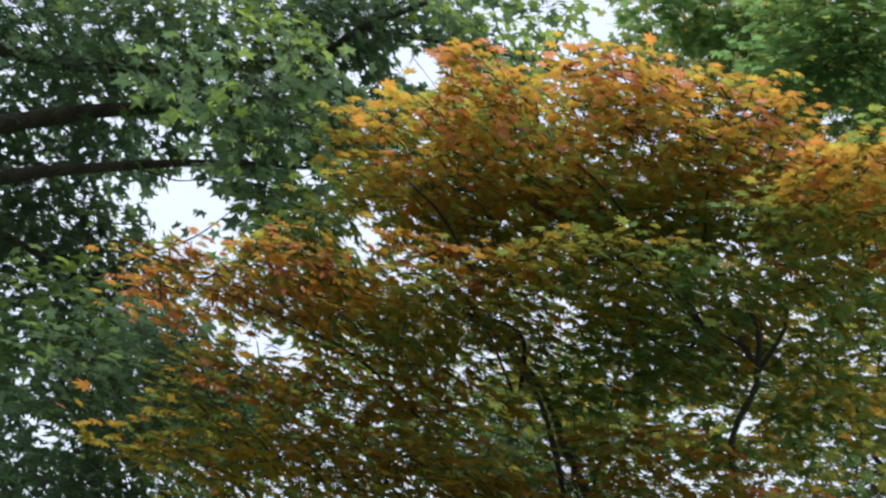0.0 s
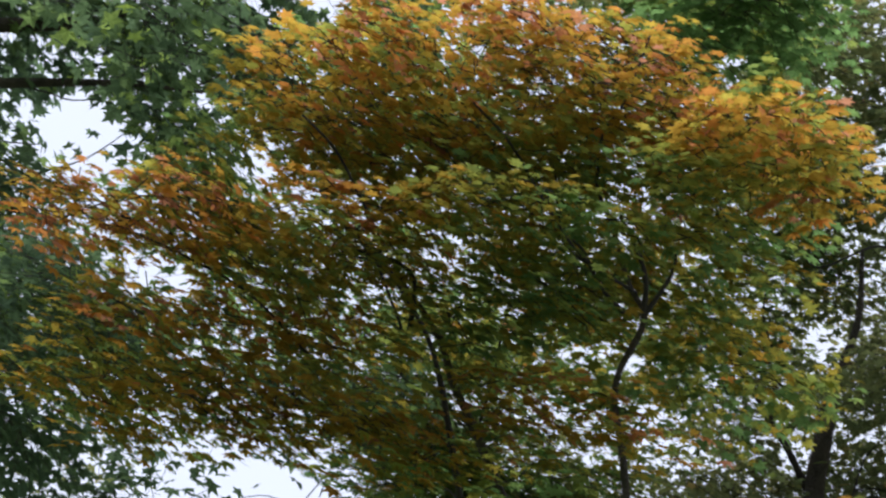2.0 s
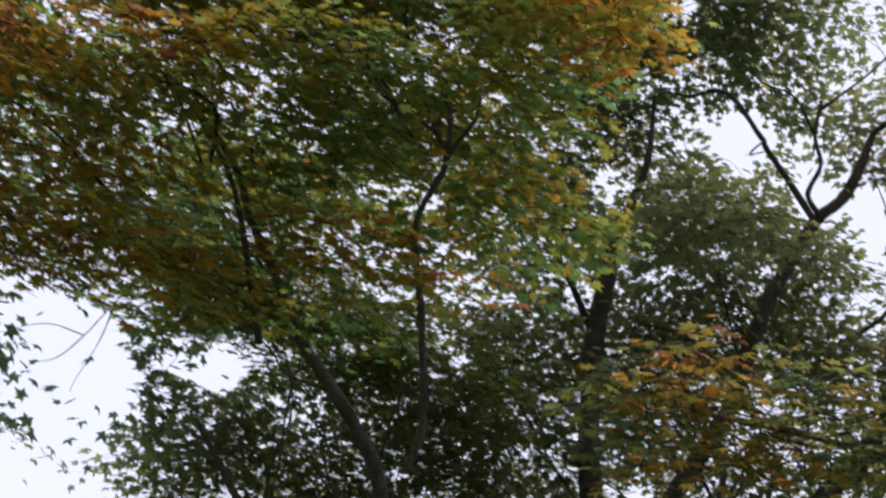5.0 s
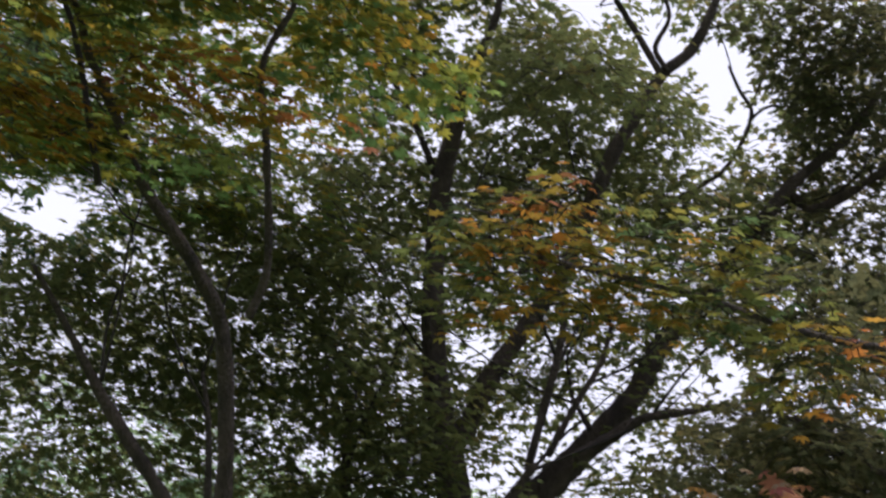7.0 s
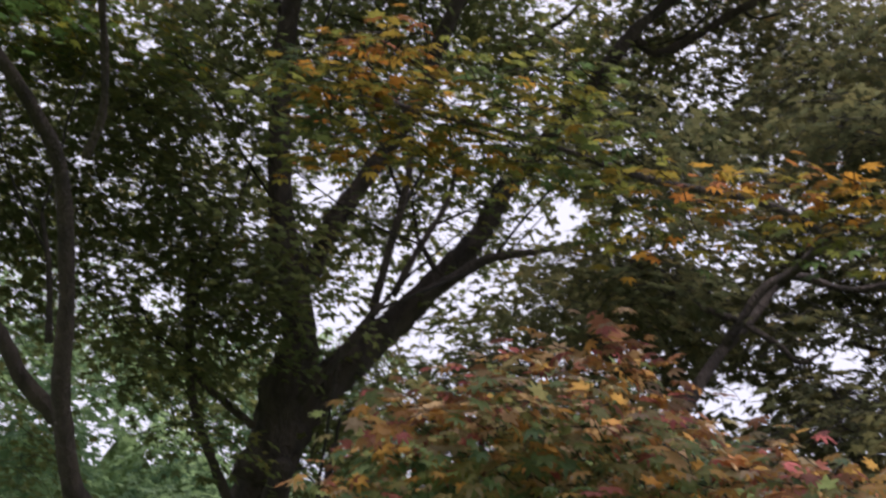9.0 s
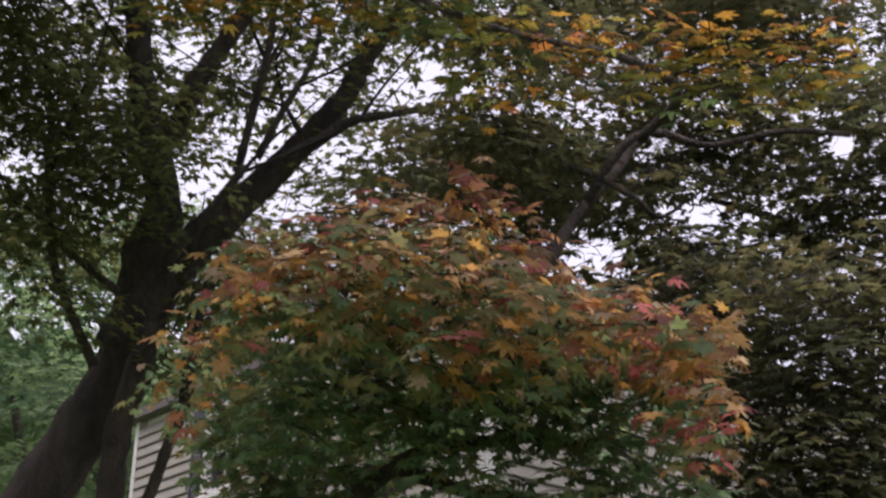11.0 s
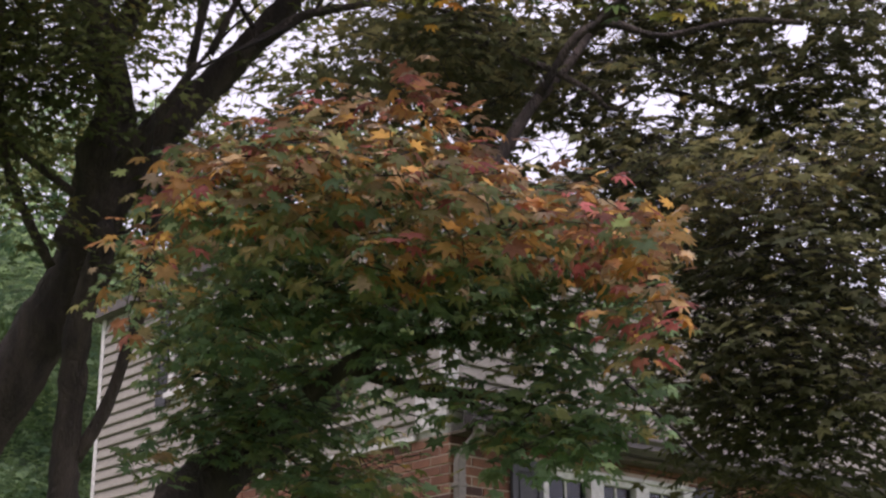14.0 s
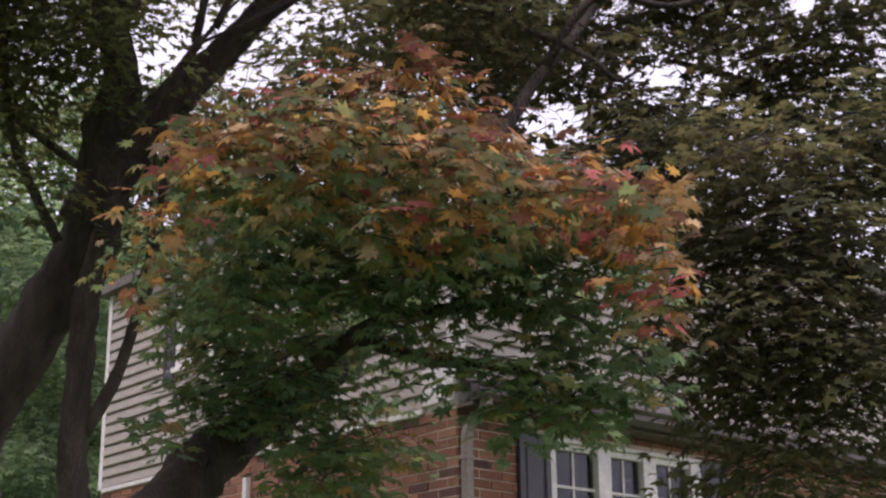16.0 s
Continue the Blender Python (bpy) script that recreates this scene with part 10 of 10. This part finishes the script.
leaves.mass((-0.58, 3.50, 3.96), (0.15, 0.07, 0.02), -8, 23, 0.048, (0.23, 0.74), length=0.16, leaves=7, vary=0.13, flat=0.22, hang=0.18, face=0.36)
leaves.mass((-0.40, 3.50, 3.98), (0.15, 0.07, 0.02), -5, 23, 0.048, (0.03, 0.54), length=0.16, leaves=7, vary=0.13, flat=0.22, hang=0.18, face=0.36)
leaves.mass((-0.24, 3.50, 4.00), (0.11, 0.08, 0.03), -2, 22, 0.048, (0.03, 0.44), length=0.16, leaves=7, vary=0.13, flat=0.22, hang=0.18, face=0.36)
leaves.mass((-0.86, 3.50, 3.89), (0.11, 0.07, 0.02), -12, 17, 0.048, (0.13, 0.84), length=0.16, leaves=7, vary=0.13, flat=0.22, hang=0.18, face=0.36)
leaves.mass((-0.68, 3.53, 3.89), (0.15, 0.06, 0.02), -9, 20, 0.048, (0.13, 0.89), length=0.16, leaves=7, vary=0.13, flat=0.22, hang=0.18, face=0.36)
leaves.mass((-0.50, 3.55, 3.90), (0.15, 0.06, 0.02), -7, 20, 0.048, (0.13, 0.74), length=0.16, leaves=7, vary=0.13, flat=0.22, hang=0.18, face=0.36)
leaves.mass((-0.32, 3.57, 3.89), (0.15, 0.07, 0.02), -4, 23, 0.048, (0.03, 0.54), length=0.16, leaves=7, vary=0.13, flat=0.22, hang=0.18, face=0.36)
leaves.mass((-0.18, 3.57, 3.89), (0.10, 0.07, 0.02), -1, 16, 0.048, (0.13, 0.49), length=0.16, leaves=7, vary=0.13, flat=0.22, hang=0.18, face=0.36)
leaves.mass((-0.12, 3.53, 3.96), (0.08, 0.08, 0.03), 0, 16, 0.048, (0.00, 0.34), length=0.16, leaves=7, vary=0.13, flat=0.22, hang=0.18, face=0.36)
leaves.mass((-0.05, 3.60, 3.85), (0.13, 0.06, 0.02), 1, 19, 0.048, (0.13, 0.54), length=0.16, leaves=7, vary=0.13, flat=0.22, hang=0.18, face=0.36)
leaves.mass((-0.04, 3.67, 3.74), (0.13, 0.07, 0.02), 1, 20, 0.048, (0.00, 0.34), length=0.16, leaves=7, vary=0.13, flat=0.22, hang=0.18, face=0.36)
leaves.mass((-0.16, 3.63, 3.80), (0.10, 0.07, 0.02), -1, 16, 0.048, (0.03, 0.44), length=0.16, leaves=7, vary=0.13, flat=0.22, hang=0.18, face=0.36)
leaves.mass((0.21, 3.61, 3.79), (0.15, 0.06, 0.02), 4, 19, 0.048, (0.43, 0.74), length=0.16, leaves=7, vary=0.13, flat=0.22, hang=0.18, face=0.36)
leaves.mass((0.37, 3.59, 3.80), (0.15, 0.06, 0.02), 7, 19, 0.048, (0.48, 0.76), length=0.16, leaves=7, vary=0.13, flat=0.22, hang=0.18, face=0.36)
leaves.mass((0.53, 3.59, 3.77), (0.15, 0.06, 0.02), 9, 19, 0.048, (0.48, 0.76), length=0.16, leaves=7, vary=0.13, flat=0.22, hang=0.18, face=0.36)
leaves.mass((0.68, 3.57, 3.75), (0.13, 0.06, 0.02), 12, 16, 0.048, (0.43, 0.74), length=0.16, leaves=7, vary=0.13, flat=0.22, hang=0.18, face=0.36)
leaves.mass((0.83, 3.54, 3.75), (0.11, 0.06, 0.02), 14, 16, 0.048, (0.48, 0.79), length=0.16, leaves=7, vary=0.13, flat=0.22, hang=0.18, face=0.36)
leaves.mass((0.02, 3.60, 3.82), (0.10, 0.06, 0.02), 1, 13, 0.048, (0.23, 0.69), length=0.16, leaves=7, vary=0.13, flat=0.22, hang=0.18, face=0.36)
leaves.mass((0.14, 3.65, 3.74), (0.15, 0.06, 0.02), 3, 19, 0.048, (0.13, 0.64), length=0.16, leaves=7, vary=0.13, flat=0.22, hang=0.18, face=0.36)
leaves.mass((0.34, 3.64, 3.72), (0.16, 0.06, 0.02), 6, 20, 0.048, (0.03, 0.64), length=0.16, leaves=7, vary=0.13, flat=0.22, hang=0.18, face=0.36)
leaves.mass((0.53, 3.63, 3.70), (0.16, 0.06, 0.02), 9, 20, 0.048, (0.03, 0.54), length=0.16, leaves=7, vary=0.13, flat=0.22, hang=0.18, face=0.36)
leaves.mass((0.72, 3.61, 3.67), (0.15, 0.08, 0.02), 12, 23, 0.048, (0.00, 0.44), length=0.16, leaves=7, vary=0.13, flat=0.22, hang=0.18, face=0.36)
leaves.mass((-0.03, 3.65, 3.74), (0.10, 0.06, 0.02), 0, 13, 0.048, (0.13, 0.84), length=0.16, leaves=7, vary=0.13, flat=0.22, hang=0.18, face=0.36)
leaves.mass((0.06, 3.68, 3.69), (0.11, 0.05, 0.01), 2, 12, 0.048, (0.13, 0.84), length=0.16, leaves=7, vary=0.13, flat=0.22, hang=0.18, face=0.36)
leaves.mass((0.87, 3.58, 3.67), (0.08, 0.08, 0.02), 14, 13, 0.048, (0.03, 0.54), length=0.16, leaves=7, vary=0.13, flat=0.22, hang=0.18, face=0.36)
leaves.mass((-0.91, 3.79, 4.34), (0.20, 0.12, 0.04), -12, 16, 0.050, (0.10, 0.60), tier=0.13, flat=0.20, vary=0.13, face=0.40)
leaves.mass((-0.69, 3.88, 4.28), (0.22, 0.12, 0.04), -9, 18, 0.050, (0.10, 0.55), tier=0.13, flat=0.20, vary=0.13, face=0.40)
leaves.mass((-0.44, 3.94, 4.23), (0.20, 0.12, 0.04), -5, 16, 0.050, (0.05, 0.50), tier=0.13, flat=0.20, vary=0.13, face=0.40)
leaves.mass((-0.87, 3.89, 4.21), (0.16, 0.11, 0.03), -11, 12, 0.050, (0.00, 0.40), tier=0.13, flat=0.20, vary=0.13, face=0.40)
leaves.finish(near_maple, leaf_upper)


# ---- brickwork, last: each brick proud of its recessed joints ----
def brick_wall(wall, length, holes, side, single):
    course, long = 0.0677, 0.2032
    rng = np.random.default_rng(5 if side else 6)
    shape = bmesh.new()
    bmesh.ops.create_cube(shape, size=1.0)
    bmesh.ops.scale(shape, vec=(0.193, 0.03, 0.057), verts=shape.verts)
    bmesh.ops.bevel(shape, geom=list(shape.edges), offset=0.003, segments=1, affect="EDGES")
    me = bpy.data.meshes.new("brick")
    shape.to_mesh(me)
    me.materials.append(brick_mat)
    turn = Matrix((ALONG if side else FRONT, -FRONT if side else -ALONG, UP)).transposed().to_4x4()
    co = np.array([v.co for v in shape.verts])
    faces = [[v.index for v in f.verts] for f in shape.faces]
    shape.free()
    verts, polys = [], []
    n = 0
    for row in range(int((BRICK_TOP - 0.75) / course)):
        z = BRICK_TOP - 0.012 - (row + 0.5) * course
        shift = (row % 2) * long / 2
        for k in range(-1, int(length / long) + 1):
            u, half = k * long + shift + 0.10, 1.0
            if u < 0.05:
                if not row % 2:
                    continue
                u, half = 0.0508, 0.475
            if u + 0.1 > length or any(h[0] - 0.02 < u + 0.09 and u - 0.09 < h[1] + 0.02 and h[2] - 0.06 < z < h[3] + 0.06 for h in holes):
                continue
            m = Matrix.Translation(wall_place(u, -0.010 + rng.uniform(-0.002, 0.002), z, side)) @ turn @ pose(0, 0, 0, 0, rng.normal() * 0.3, 0) @ Matrix.Diagonal((half, 1, 1, 1))
            if u < single and row < 24 and n < 290:
                ob = new("brick", me)
                ob.parent = wall
                ob.matrix_parent_inverse = Matrix.Identity(4)
                ob.matrix_basis = m
                n += 1
            else:
                off = len(verts)
                verts += [m @ Vector(c) for c in co]
                polys += [[i + off for i in f] for f in faces]
    rest = bpy.data.meshes.new("brickwork")
    rest.from_pydata(verts, [], polys)
    ob = linked("brickwork", rest, brick_rest_mat)
    ob.parent = wall
    ob["kind"] = "stuff"


brick_wall(brick_side, SIDE_LEN, [], True, 2.45)
brick_wall(brick_front, FRONT_LEN, [(0.88, 2.52, 2.1, 3.55)], False, 3.0)
